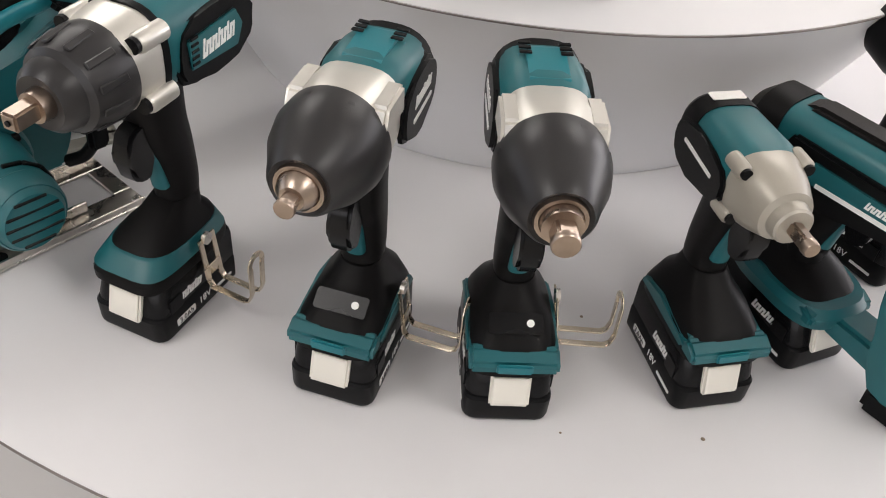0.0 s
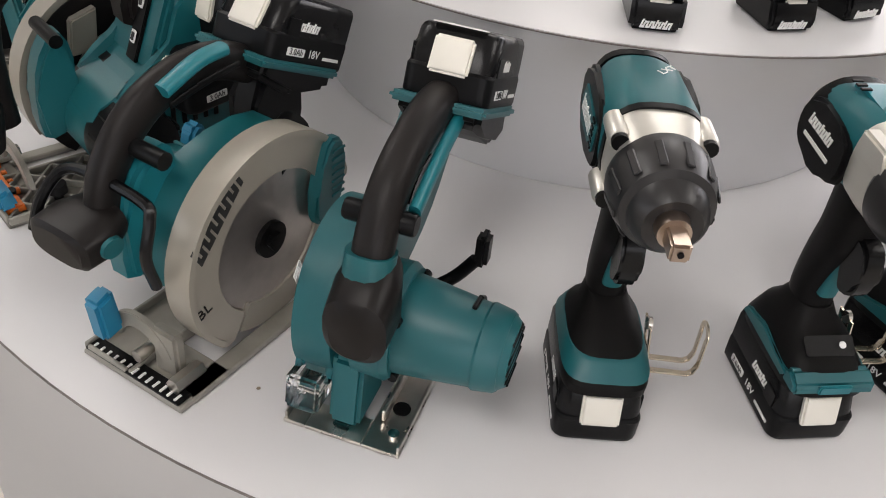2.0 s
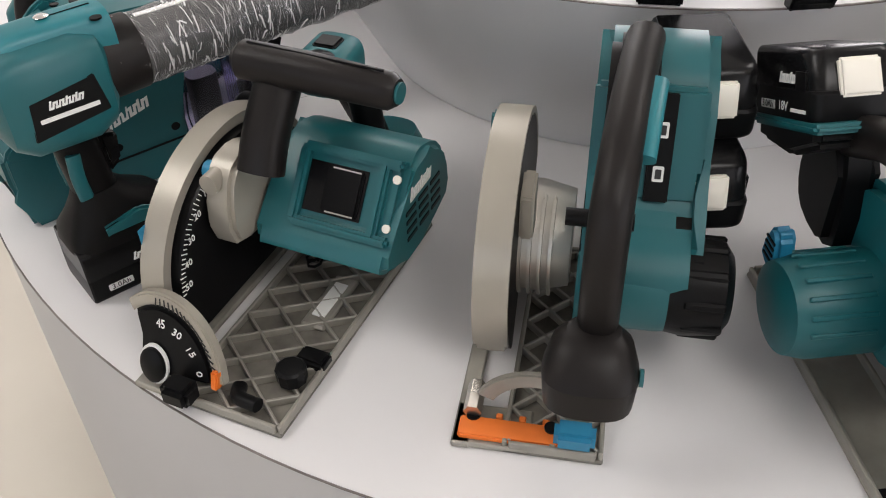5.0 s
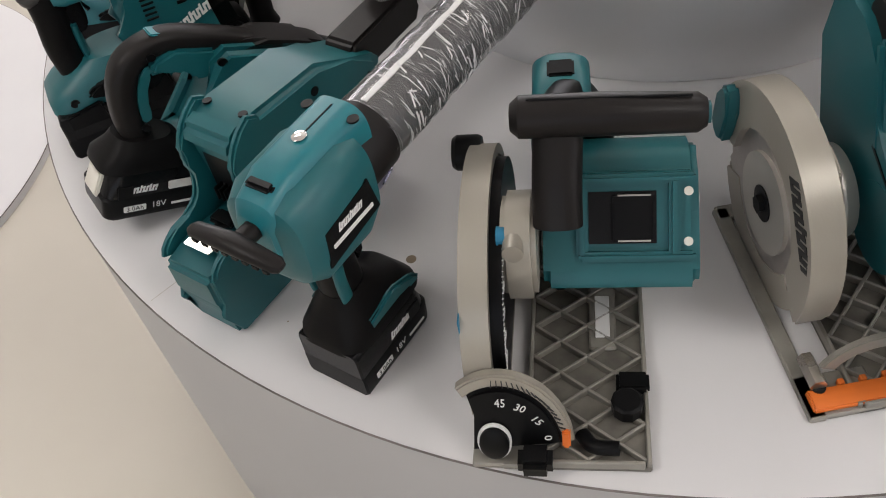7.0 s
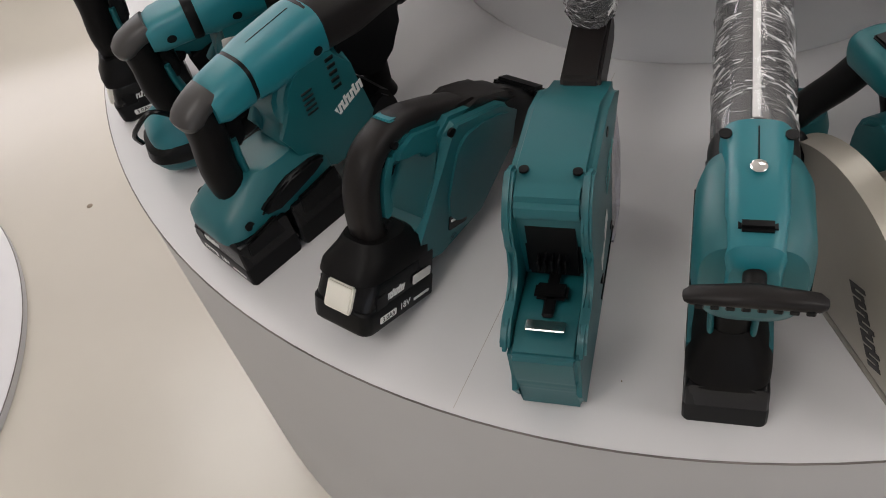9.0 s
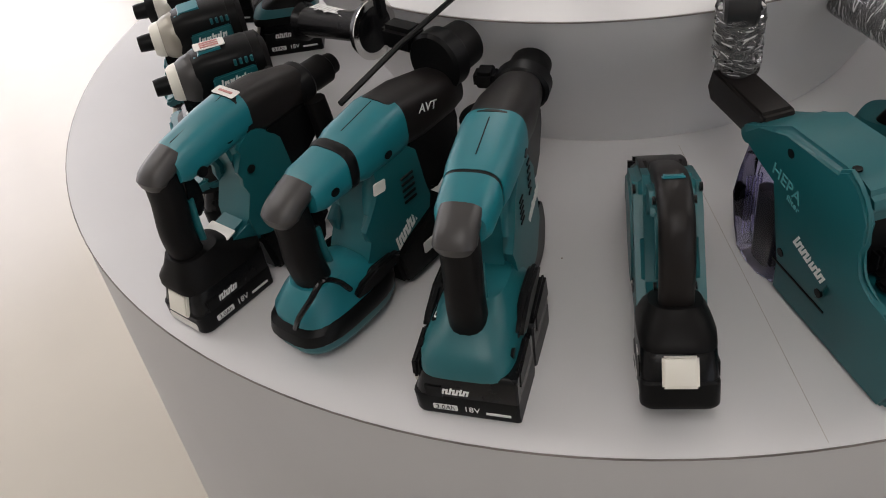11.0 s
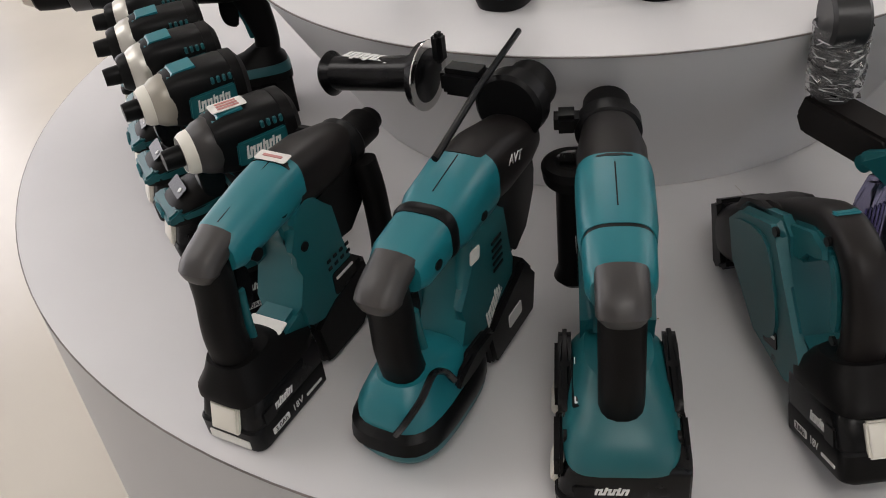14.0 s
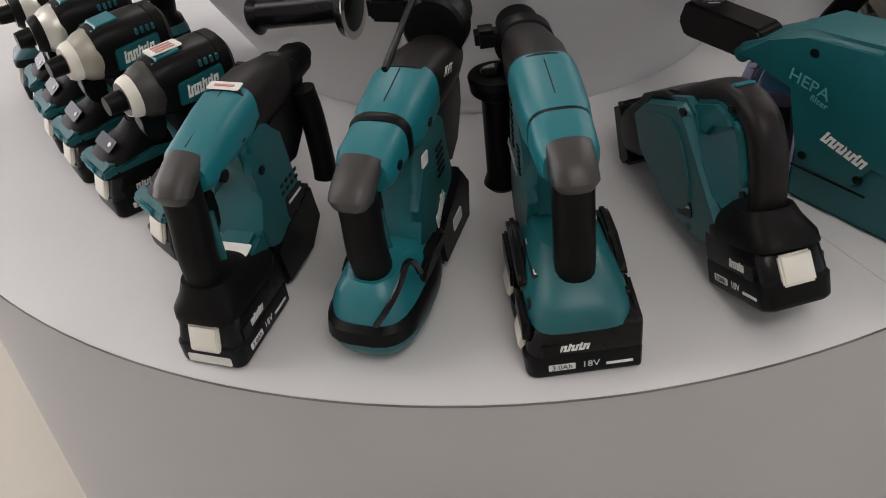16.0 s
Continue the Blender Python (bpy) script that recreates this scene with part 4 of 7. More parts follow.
def circ_saw():
    t = thing("circular_saw", -0.7425, -0.5155, 0, 34, "cordless circular saw with cream blade guard and black hook", "circular saw", "circular saws")
    base = ribbed_base(t, 0, 0.285, 0.0, 0.061, BASE, False)
    part("base_rail", rbox(0.15, -0.052, 0.004, 0.27, 0.02, 0.007, 0.0015, 1), BASE, t, "cast grey sole rail")
    part("base_front", rbox(0.03, -0.02, 0.004, 0.06, 0.082, 0.007, 0.0015, 1), BASE, t)
    part("base_back", rbox(0.27, -0.02, 0.004, 0.03, 0.06, 0.007, 0.0015, 1), BASE, t)
    part("front_scale", rbox(0.009, 0.0, 0.0092, 0.017, 0.115, 0.003, 0.0008, 1), BLACK, t, "black front scale")
    for i in range(13):
        part("scale_mark", rbox(0.006, -0.052 + i * 0.0086, 0.0112, 0.008, 0.0022, 0.0012, 0, 1), PRINT, t)
    cx, cz, gy = 0.140, 0.098, -0.034
    part("upper_guard", ring_guard(cx, cz, 0.104, 0.070, 8, 238, 0.024, gy, 0.006), CREAM, t, "cream metal upper guard")
    part("guard_edge", ring_guard(cx, cz, 0.106, 0.100, 10, 232, 0.028, gy, 0.003), CREAM, t)
    part("lower_guard", ring_guard(cx, cz, 0.093, 0.064, 238, 352, 0.016, gy, 0.003), CREAM, t, "cream metal lower guard")
    part("guard_back", prof(arc(cx, cz, 0.1, 5, 240, 36) + [(cx, cz)], 0.006, 0.002, gy + 0.012), BROWN, t)
    saw_disc(t, cx, cz, 0.088, gy - 0.004, 24)
    part("guard_lever", prof(smoothed([(0.215, 0.12), (0.232, 0.19), (0.255, 0.185), (0.25, 0.13), (0.235, 0.108)], 3), 0.014, 0.003, gy - 0.014), TEAL, t, "teal ribbed guard lever")
    for i in range(7):
        part("lever_rib", rbox(0.245, gy - 0.0215, 0.135 + i * 0.008, 0.018, 0.002, 0.003, 0.0006, 1), TEAL, t)
    part("wordmark", word_bars(0.08, 0.016, BLACKPRINT), BLACKPRINT, t, "", face_m(0.075, gy - 0.0125, 0.16, -1, 47))
    part("guard_writing", letters("BL", 0.016, BROWN), BROWN, t, "", face_m(0.05, gy - 0.0125, 0.075, -1, 20))
    # body, motor, grip
    part("gear_body", prof(smoothed([(0.06, 0.07), (0.05, 0.13), (0.1, 0.185), (0.19, 0.185), (0.22, 0.13), (0.2, 0.07)], 3), 0.05, 0.008, 0.004, 2), TEAL, t, "teal gear body")
    part("front_neck", prof(smoothed([(0.03, 0.09), (0.04, 0.17), (0.075, 0.2), (0.095, 0.18), (0.08, 0.1)], 3), 0.03, 0.006, 0.03), TEAL_L, t, "bright teal front neck")
    part("gear_flange", rev([(-0.02, 0.048), (0.03, 0.046)], 28, pose(cx, -0.005, cz + 0.008, 0, 0, 90)), CREAM, t)
    my = pose(cx + 0.005, 0.02, cz + 0.01, 0, 0, 90)
    part("motor_housing", rev([(0.0, 0.05), (0.07, 0.05), (0.09, 0.044), (0.095, 0.03)], 30, my), TEAL, t, "teal motor housing")
    for i in range(9):
        part("vent_rib", rbox(0.05, 0, 0.05, 0.06, 0.005, 0.003, 0.001, 1), TEAL, t, "", my @ pose(0, 0, 0, i * 20 - 80, 0, 0))
    part("grip", sweep(curved([(0.03, 0.038, 0.15), (0.042, 0.038, 0.19), (0.075, 0.037, 0.226), (0.12, 0.037, 0.241), (0.165, 0.038, 0.238), (0.212, 0.042, 0.215)], 4), [(0.0132, 0.0172)]), BROWN, t, "dark rubber grip")
    for i in range(4):
        part("grip_line", sweep([(0.095 + 0.01 * i, 0.0195, 0.23 + 0.002 * i), (0.15 + 0.008 * i, 0.019, 0.238)], [(0.0015, 0.003)]), BLACK, t)
    part("grip_inlay", sweep(curved([(0.09, 0.022, 0.244), (0.13, 0.022, 0.256), (0.16, 0.023, 0.256)], 4), [(0.008, 0.006)]), TEAL_L, t, "bright teal grip inlay")
    part("lock_button", rev([(-0.03, 0.008), (0.03, 0.008)], 14, pose(0.06, 0.022, 0.205, 0, 0, 90)), BLACK, t)
    part("back_column", prof(smoothed([(0.185, 0.12), (0.205, 0.215), (0.25, 0.21), (0.262, 0.16), (0.24, 0.12)], 3), 0.036, 0.008, 0.036), BLACK, t)
    part("battery_shoe", prof([(0.2, 0.214), (0.205, 0.234), (0.31, 0.224), (0.308, 0.200), (0.25, 0.196)], 0.076, 0.006, 0.035, 3), BLACK, t, "black battery holder")
    part("shoe_edge", prof([(0.195, 0.226), (0.197, 0.234), (0.314, 0.221), (0.312, 0.212)], 0.084, 0.003, 0.035), TEAL, t)
    battery(t, pose(0.208, 0.035, 0.228, 0, 6, 0))
    part("front_knob", xloft([(-0.014, 0.139, 0.026, 0.017, 3, 0.037), (-0.01, 0.14, 0.031, 0.021, 3.2, 0.037), (0.015, 0.143, 0.032, 0.024, 3, 0.037), (0.038, 0.148, 0.024, 0.02, 2.4, 0.037)], 26), BROWN, t, "dark rubber front knob")
    part("knob_inlay", rev([(0, 0.012), (0.004, 0.011)], 20, pose(0.012, 0.007, 0.142, 0, 0, -90)), TEAL, t)
    part("hang_hook", tube(curved([(0.0, 0.094, 0.125), (0.012, 0.094, 0.15), (0.03, 0.085, 0.172), (0.038, 0.06, 0.176), (0.038, 0.0, 0.174), (0.032, -0.012, 0.165), (0.022, -0.014, 0.135), (0.03, -0.012, 0.1)], 5), 0.005, 10), GLOSS, t, "gloss black rafter hook")
    # bevel quadrant and lever
    part("bevel_quadrant", prof(arc(0.022, 0.012, 0.058, 20, 160, 18) + arc(0.022, 0.012, 0.038, 160, 20, 18), 0.006, 0.001, 0.0, 2, None, pose(0.022, -0.02, 0, 0, 0, 90) @ pose(-0.022, 0, 0)), BASE, t, "cast bevel quadrant")
    part("quadrant_post", rbox(0.03, -0.02, 0.03, 0.012, 0.03, 0.05, 0.003), BASE, t)
    part("bevel_lever", prof([(-0.012, 0.03), (-0.016, 0.075), (0.004, 0.082), (0.01, 0.035)], 0.02, 0.004, 0.036), BLUE, t, "blue bevel lever")
    part("lever_bolt", rev([(-0.02, 0.006), (0.0, 0.006)], 12, pose(0.03, 0.0, 0.025)), STEEL, t)
    part("guide_bolt", rev([(-0.012, 0.008), (0.02, 0.008)], 6, pose(0.02, -0.045, 0.018)), STEEL, t)
    part("rip_screw", rev([(0, 0.004), (0.02, 0.004), (0.02, 0.013), (0.028, 0.013)], 14, pose(0.255, -0.03, 0.006, 0, -90, 0)), BLACK, t)
    part("dust_spout", xloft([(0.16, 0.16, 0.02, 0.015, 2.2, -0.02), (0.2, 0.18, 0.018, 0.014, 2.2, -0.02)]), BLACK, t)
    shift_parts(t, ("battery", "battery_shoe", "shoe_edge"), Matrix.Translation((0, 0.011, 0.002)) @ about(0.21, 0, 0.255, pose(0, 0, 0, 0, 20, 0)))
    shift_parts(t, ("front_knob", "knob_inlay"), Matrix.Translation((-0.004, 0.003, 0.003)) @ about(0.012, 0.037, 0.142, scaled(0.95, 1.12, 0.78)))
    shift_parts(t, ("bevel_lever",), Matrix.Translation((0.014, 0, 0)))
    shift_parts(t, ("hang_hook",), Matrix.Translation((-0.004, -0.008, 0.006)))
    shift_parts(t, ("bevel_quadrant",), Matrix.Translation((0.004, 0.03, 0)) @ about(0.022, -0.02, 0.01, scaled(1, 0.72, 0.8)))
    shift_parts(t, ("motor_housing", "vent_rib"), about(0.147, 0.05, 0.106, scaled(0.9, 0.92, 0.9)) @ Matrix.Translation((0, 0, -0.016)))
    part("depth_stem", sweep([(0.19, 0.07, 0.098), (0.182, 0.088, 0.112)], [(0.002, 0.004)]), STEEL, t)
    part("depth_lever", prof(smoothed([(0.17, 0.108), (0.174, 0.142), (0.19, 0.146), (0.198, 0.112)], 2), 0.018, 0.004, 0.094), BLUE, t, "ribbed blue-teal depth lever")
    for i in range(4):
        part("lever_groove", rbox(0.183, 0.1035, 0.118 + 0.006 * i, 0.016, 0.0012, 0.0022, 0, 1), BLACK, t)
    shift_parts(t, ("guard_lever", "lever_rib"), Matrix.Translation((-0.026, 0, -0.022)))
    return t


circ_saw()


def twin_saw():
    t = thing("twin_battery_saw", -0.848, -0.195, 0, 17, "twin-battery circular saw with orange front edge on sole plate", "circular saw", "circular saws")
    base = ribbed_base(t, 0, 0.265, -0.065, 0.02, BASE, True)
    part("base_rail", rbox(0.13, 0.055, 0.004, 0.262, 0.016, 0.007, 0.0015, 1), BASE, t, "cast grey sole rail")
    part("base_front", rbox(0.022, 0.03, 0.004, 0.044, 0.066, 0.007, 0.0015, 1), BASE, t)
    part("base_back", rbox(0.255, 0.03, 0.004, 0.02, 0.06, 0.007, 0.0015, 1), BASE, t)
    part("front_edge", prof([(0.004, 0.007), (0.004, 0.013), (0.014, 0.016), (0.024, 0.015), (0.026, 0.007)], 0.108, 0.0015, 0.004), ORANGE, t, "orange plastic front edge")
    for i in range(4):
        part("edge_tooth", rbox(0.028, 0.045 - 0.02 * i, 0.011, 0.006, 0.006, 0.007, 0.001, 1), ORANGE, t)
    part("edge_screw", rev([(0, 0.006), (0.004, 0.006)], 12, pose(0.024, 0.047, 0.013, 0, -90, 0)), BLACK, t)
    part("edge_screw", rev([(0, 0.006), (0.004, 0.006)], 12, pose(0.02, -0.02, 0.014, 0, -90, 0)), BLACK, t)
    cx, cz, gy = 0.180, 0.095, 0.040
    part("upper_guard", prof(arc(cx, cz, 0.114, 0, 212, 44) + [(cx - 0.08, cz - 0.045)] + arc(cx, cz, 0.072, 200, 0, 30), 0.026, 0.009, gy, 3), CREAM, t, "pale aluminium upper guard")
    part("guard_edge", ring_guard(cx, cz, 0.1165, 0.110, 2, 206, 0.03, gy, 0.003), CREAM, t)
    part("lower_guard", ring_guard(cx, cz, 0.102, 0.068, 212, 340, 0.014, gy, 0.003), CREAM, t, "pale lower guard")
    part("guard_back", prof(arc(cx, cz, 0.108, 0, 230, 36) + [(cx, cz - 0.02)], 0.006, 0.002, gy - 0.012), BROWN, t)
    saw_disc(t, cx, cz, 0.095, gy + 0.005, 24)
    part("wordmark", word_bars(0.085, 0.018, BLACKPRINT), BLACKPRINT, t, "", face_m(0.101, gy + 0.0135, 0.144, 1, -52))
    part("guard_lever", prof(smoothed([(0.268, 0.11), (0.262, 0.165), (0.28, 0.17), (0.294, 0.12)], 3), 0.014, 0.003, gy + 0.02), TEAL, t, "teal guard lever")
    part("gear_case", rev([(-0.02, 0.05), (0.02, 0.052), (0.05, 0.045)], 30, pose(cx, 0.03, cz, 0, 0, -90)), CAST, t, "bare aluminium gear case")
    for i in range(4):
        part("cooling_fin", ring_guard(cx, cz, 0.056, 0.04, 100, 230, 0.003, 0.024 - 0.009 * i, 0.001, 16), CAST, t)
    # slanted teal body that carries the batteries
    part("body", prof(smoothed([(0.075, 0.1), (0.08, 0.135), (0.14, 0.165), (0.18, 0.25), (0.235, 0.262), (0.265, 0.235), (0.24, 0.1), (0.16, 0.08)], 3), 0.098, 0.01, -0.078, 2), TEAL, t, "slanting teal body")
    part("body_step", prof([(0.07, 0.1), (0.075, 0.128), (0.13, 0.158), (0.15, 0.1)], 0.06, 0.004, -0.078), TEAL, t)
    part("body_edge", prof([(0.132, 0.16), (0.166, 0.25), (0.178, 0.247), (0.145, 0.155)], 0.092, 0.004, -0.074), TEAL, t)
    part("indicator_strip", prof([(0.129, 0.163), (0.161, 0.248), (0.165, 0.246), (0.133, 0.161)], 0.02, 0.001, -0.085), BLACK, t, "black strip with battery marks")
    for k in range(2):
        part("battery_mark", plate(0.009, 0.013, PRINT), PRINT, t, "", Matrix.Translation((0.137 + 0.013 * k, -0.085, 0.186 + 0.034 * k)) @ pose(0, 0, 0, 0, 20, 0) @ face_m(-0.001, 0, 0, 0))
        part("battery_mark_core", plate(0.005, 0.008, BLACKPRINT), BLACKPRINT, t, "", Matrix.Translation((0.137 + 0.013 * k, -0.085, 0.186 + 0.034 * k)) @ pose(0, 0, 0, 0, 20, 0) @ face_m(-0.0018, 0, 0, 0))
    for k, (bx, bz) in enumerate(((0.205, 0.194), (0.16, 0.132))):
        battery(t, pose(bx, -0.128, bz, 0, 0, 0) @ pose(0, 0, 0, 0, 0, 12))
    mx = pose(0.135, -0.06, 0.085, 0, 0, -90)
    part("motor_housing", rev([(-0.02, 0.043), (0.05, 0.042), (0.062, 0.04)], 30, mx), TEAL, t, "teal motor housing")
    part("motor_cap", rev([(0.055, 0.041), (0.07, 0.043), (0.1, 0.04), (0.107, 0.03), (0.108, 0.012)], 30, mx), BLACK, t, "black ribbed motor cap")
    for i in range(10):
        part("cap_rib", rbox(0.084, 0, 0.041, 0.034, 0.008, 0.006, 0.002, 1), BLACK, t, "", mx @ pose(0, 0, 0, 36 * i, 0, 0))
    part("wordmark", word_bars(0.04, 0.008, PRINT), PRINT, t, "", face_m(0.089, -0.085, 0.085, 0, 0))
    # grip in front, bent over the body
    part("grip", sweep(curved([(0.03, -0.042, 0.1), (0.028, -0.042, 0.14), (0.03, -0.042, 0.195), (0.042, -0.043, 0.232), (0.08, -0.046, 0.256), (0.14, -0.051, 0.27), (0.2, -0.057, 0.276)], 4), [(0.0155, 0.0175)]), BROWN, t, "dark rubber grip")
    part("top_shoulder", prof(smoothed([(0.15, 0.2), (0.165, 0.265), (0.215, 0.284), (0.235, 0.255), (0.2, 0.2)], 3), 0.04, 0.008, -0.058), BROWN, t)
    part("grip_inlay", sweep(curved([(0.07, -0.061, 0.252), (0.105, -0.064, 0.266), (0.14, -0.067, 0.274)], 4), [(0.009, 0.006)]), TEAL_L, t, "bright teal grip inlay")
    part("front_neck", prof(smoothed([(0.058, 0.09), (0.06, 0.16), (0.085, 0.2), (0.1, 0.17), (0.09, 0.1)], 3), 0.03, 0.005, -0.045), TEAL, t)
    part("lock_button", rev([(-0.026, 0.007), (0.026, 0.007)], 14, pose(0.082, -0.042, 0.195, 0, 0, 90)), BLACK, t)
    part("front_knob", zloft([(0.066, 0.012, 0.02, 0.026, 2.6), (0.072, 0.012, 0.027, 0.034, 2.8), (0.098, 0.014, 0.029, 0.036, 2.8), (0.116, 0.022, 0.024, 0.03, 2.5), (0.124, 0.028, 0.015, 0.02, 2.3)], 26, None, -0.042), BROWN, t, "dark rubber front knob")
    part("knob_bolt", rev([(0, 0.007), (0.003, 0.007)], 12, pose(0.012, -0.078, 0.096, 0, 0, -90)), TEAL, t)
    part("bevel_quadrant", prof(arc(0.0, 0.01, 0.055, 25, 155, 18) + arc(0.0, 0.01, 0.04, 155, 25, 18), 0.006, 0.001, 0.0, 2, None, pose(0.035, -0.005, 0, 0, 0, 90)), BASE, t, "cast bevel quadrant")
    part("bevel_lever", prof([(-0.002, 0.016), (-0.004, 0.036), (0.012, 0.042), (0.018, 0.018)], 0.034, 0.004, -0.04), BLUE, t, "blue bevel lever")
    part("guide_bolt", rev([(-0.012, 0.008), (0.02, 0.008)], 6, pose(0.035, 0.048, 0.02)), STEEL, t)
    part("guide_knob", rev([(0, 0.005), (0.012, 0.005), (0.012, 0.011), (0.022, 0.01)], 14, pose(0.06, -0.05, 0.007, 0, -90, 0)), BLACK, t)
    for k in range(5):
        part("body_vent", rbox(0.150 + 0.012 * k, -0.1275, 0.112, 0.005, 0.003, 0.024, 0.001, 1), BLACK, t)
    part("body_seam", prof([(0.088, 0.134), (0.089, 0.137), (0.142, 0.163), (0.143, 0.160)], 0.1, 0.0, -0.078), BLACK, t)
    screws(t, [(0.12, -0.127, 0.135), (0.225, -0.127, 0.235)], 0.006, BLACK, -1, 0.001)
    part("guard_window", prof([(0.12, 0.135), (0.125, 0.175), (0.155, 0.185), (0.15, 0.135)], 0.012, 0.002, 0.018), CREAM, t, "pale cast guard arm")
    shift_parts(t, ("motor_housing", "motor_cap", "cap_rib"), Matrix.Translation((-0.014, 0.012, 0.018)))
    shift_parts(t, ("front_knob", "knob_bolt"), Matrix.Translation((-0.02, -0.004, 0.026)))
    shift_parts(t, ("grip", "grip_inlay"), Matrix.Translation((-0.008, -0.006, 0.014)))
    shift_parts(t, ("body", "body_vent", "body_seam", "screw", "body_step", "body_edge", "indicator_strip", "battery_mark", "battery_mark_core"), Matrix.Translation((0.016, 0, 0.006)))
    shift_parts(t, ("guard_lever",), Matrix.Translation((-0.012, 0, 0)))
    return t


twin_saw()


def plunge_saw():
    t = thing("plunge_saw", -0.932, 0.078, 0, 4, "plunge-cut track saw with ribbed cast sole and empty battery slot", "plunge saw")
    base = ribbed_base(t, 0, 0.318, -0.08, 0.03, BASE, True)
    part("base_strip", rbox(0.159, 0.062, 0.004, 0.316, 0.03, 0.007, 0.0015, 1), BASE, t, "cast grey sole strip")
    part("base_bridge", rbox(0.02, 0.038, 0.004, 0.04, 0.024, 0.007, 0.0015, 1), BASE, t)
    part("base_bridge", rbox(0.3, 0.038, 0.004, 0.036, 0.024, 0.007, 0.0015, 1), BASE, t)
    part("sole_label", rbox(0.16, -0.04, 0.0125, 0.05, 0.014, 0.002, 0.0006, 1), PRINT, t, "pale plate on the sole")
    part("sole_block", rbox(0.16, -0.04, 0.0085, 0.075, 0.026, 0.006, 0.002, 1), BASE, t)
    for xx, sq in ((0.055, False), (0.083, True), (0.262, False)):
        if sq:
            part("sole_clip", rbox(xx, -0.066, 0.014, 0.02, 0.03, 0.012, 0.003), BLACK, t)
        else:
            part("sole_knob", rev([(0, 0.006), (0.006, 0.014), (0.02, 0.0145), (0.022, 0.012)], 10, pose(xx, -0.06, 0.008, 0, -90, 0)), BLACK, t, "black sole knob")
    # tall guard on the left, an arch seen edge on
    cx, cz, gy = 0.172, 0.072, 0.068
    part("blade_guard", prof(arc(cx, cz, 0.134, -8, 186, 40) + [(0.028, 0.012), (0.312, 0.012)], 0.022, 0.006, gy, 3), CREAM, t, "pale aluminium blade guard")
    part("guard_rim", ring_guard(cx, cz, 0.138, 0.127, 0, 182, 0.025, gy - 0.001, 0.004), CREAM, t)
    part("guard_inner", prof(arc(cx, cz, 0.124, 0, 180, 36) + [(0.046, 0.02), (0.3, 0.02)], 0.012, 0.002, gy - 0.016), BLACK, t, "black inner guard plate")
    part("guard_mark", rbox(0.06, gy + 0.0112, 0.13, 0.018, 0.0012, 0.05, 0.0004, 1), BLUE, t, "dark blue printed panel")
    part("guard_wordmark", word_bars(0.085, 0.018, BLACKPRINT), BLACKPRINT, t, "", face_m(0.105, gy + 0.0112, 0.06, 1, -52))
    part("depth_scale", ring_guard(cx, cz, 0.127, 0.111, 104, 176, 0.003, gy - 0.0235, 0.0005, 24), BLACK, t, "black depth scale")
    for i, txt in enumerate(("10", "20", "30", "40", "50")):
        a = radians(122 + 12 * i)
        part("scale_number", letters(txt, 0.011, PRINT), PRINT, t, "", face_m(cx + 0.117 * math.cos(a), gy - 0.0255, cz + 0.117 * math.sin(a), -1, 0))
    for i in range(25):
        a = radians(118 + 2.3 * i)
        part("scale_mark", cached(("tick", i % 5 == 0), lambda: finish(rbox(0, 0, 0, 0.008 if i % 5 == 0 else 0.005, 0.001, 0.0009, 0, 1), "scale_mark", PRINT)), PRINT, t, "", pose(cx + 0.1245 * math.cos(a), gy - 0.0253, cz + 0.1245 * math.sin(a), 0, -math.degrees(a), 0))
    part("depth_stop", rev([(-0.006, 0.009), (0.006, 0.009)], 16, pose(cx + 0.125 * math.cos(radians(112)), gy - 0.026, cz + 0.125 * math.sin(radians(112)), 0, 0, 90)), BLUE, t, "blue depth stop")
    part("hinge_knob", rev([(-0.012, 0.017), (-0.008, 0.019), (0.012, 0.019), (0.016, 0.016)], 22, pose(0.258, gy + 0.014, 0.168, 0, 0, 90)), BLACK, t)
    # protractor in front
    part("bevel_dial", prof(arc(0.0, 0.012, 0.068, 8, 120, 22) + [(-0.028, 0.05), (-0.032, 0.012)], 0.012, 0.003, 0.0, 2, None, pose(0.016, 0.045, 0, 0, 0, -90)), BLACK, t, "black bevel dial with white scale")
    part("dial_frame", prof(arc(0.0, 0.012, 0.08, 8, 125, 22) + arc(0.0, 0.012, 0.068, 125, 8, 22), 0.012, 0.002, 0.0, 2, None, pose(0.018, 0.045, 0, 0, 0, -90)), CREAM, t, "pale metal dial frame")
    for i, txt in enumerate(("45", "30", "15", "0")):
        a = radians(88 - 23 * i)
        part("dial_number", letters(txt, 0.012, PRINT), PRINT, t, "", face_m(0.009, 0.045 - 0.054 * math.cos(a), 0.012 + 0.054 * math.sin(a), 0, math.degrees(a) - 90))
    for i in range(19):
        a = radians(95 - 4.6 * i)
        part("dial_mark", cached("dialtick", lambda: finish(rbox(0, 0, 0, 0.001, 0.001, 0.007, 0, 1), "dial_mark", BLACKPRINT)), BLACKPRINT, t, "", pose(0.0115, 0.045 - 0.072 * math.cos(a), 0.012 + 0.072 * math.sin(a), math.degrees(a) - 90, 0, 0))
    part("dial_ring", rev([(-0.003, 0.017), (-0.003, 0.019), (0, 0.019)], 28, pose(0.0085, 0.052, 0.027)), PRINT, t)
    part("dial_hub", rev([(-0.009, 0.012), (-0.006, 0.0165), (0, 0.0168)], 24, pose(0.0085, 0.052, 0.027)), BLACK, t)
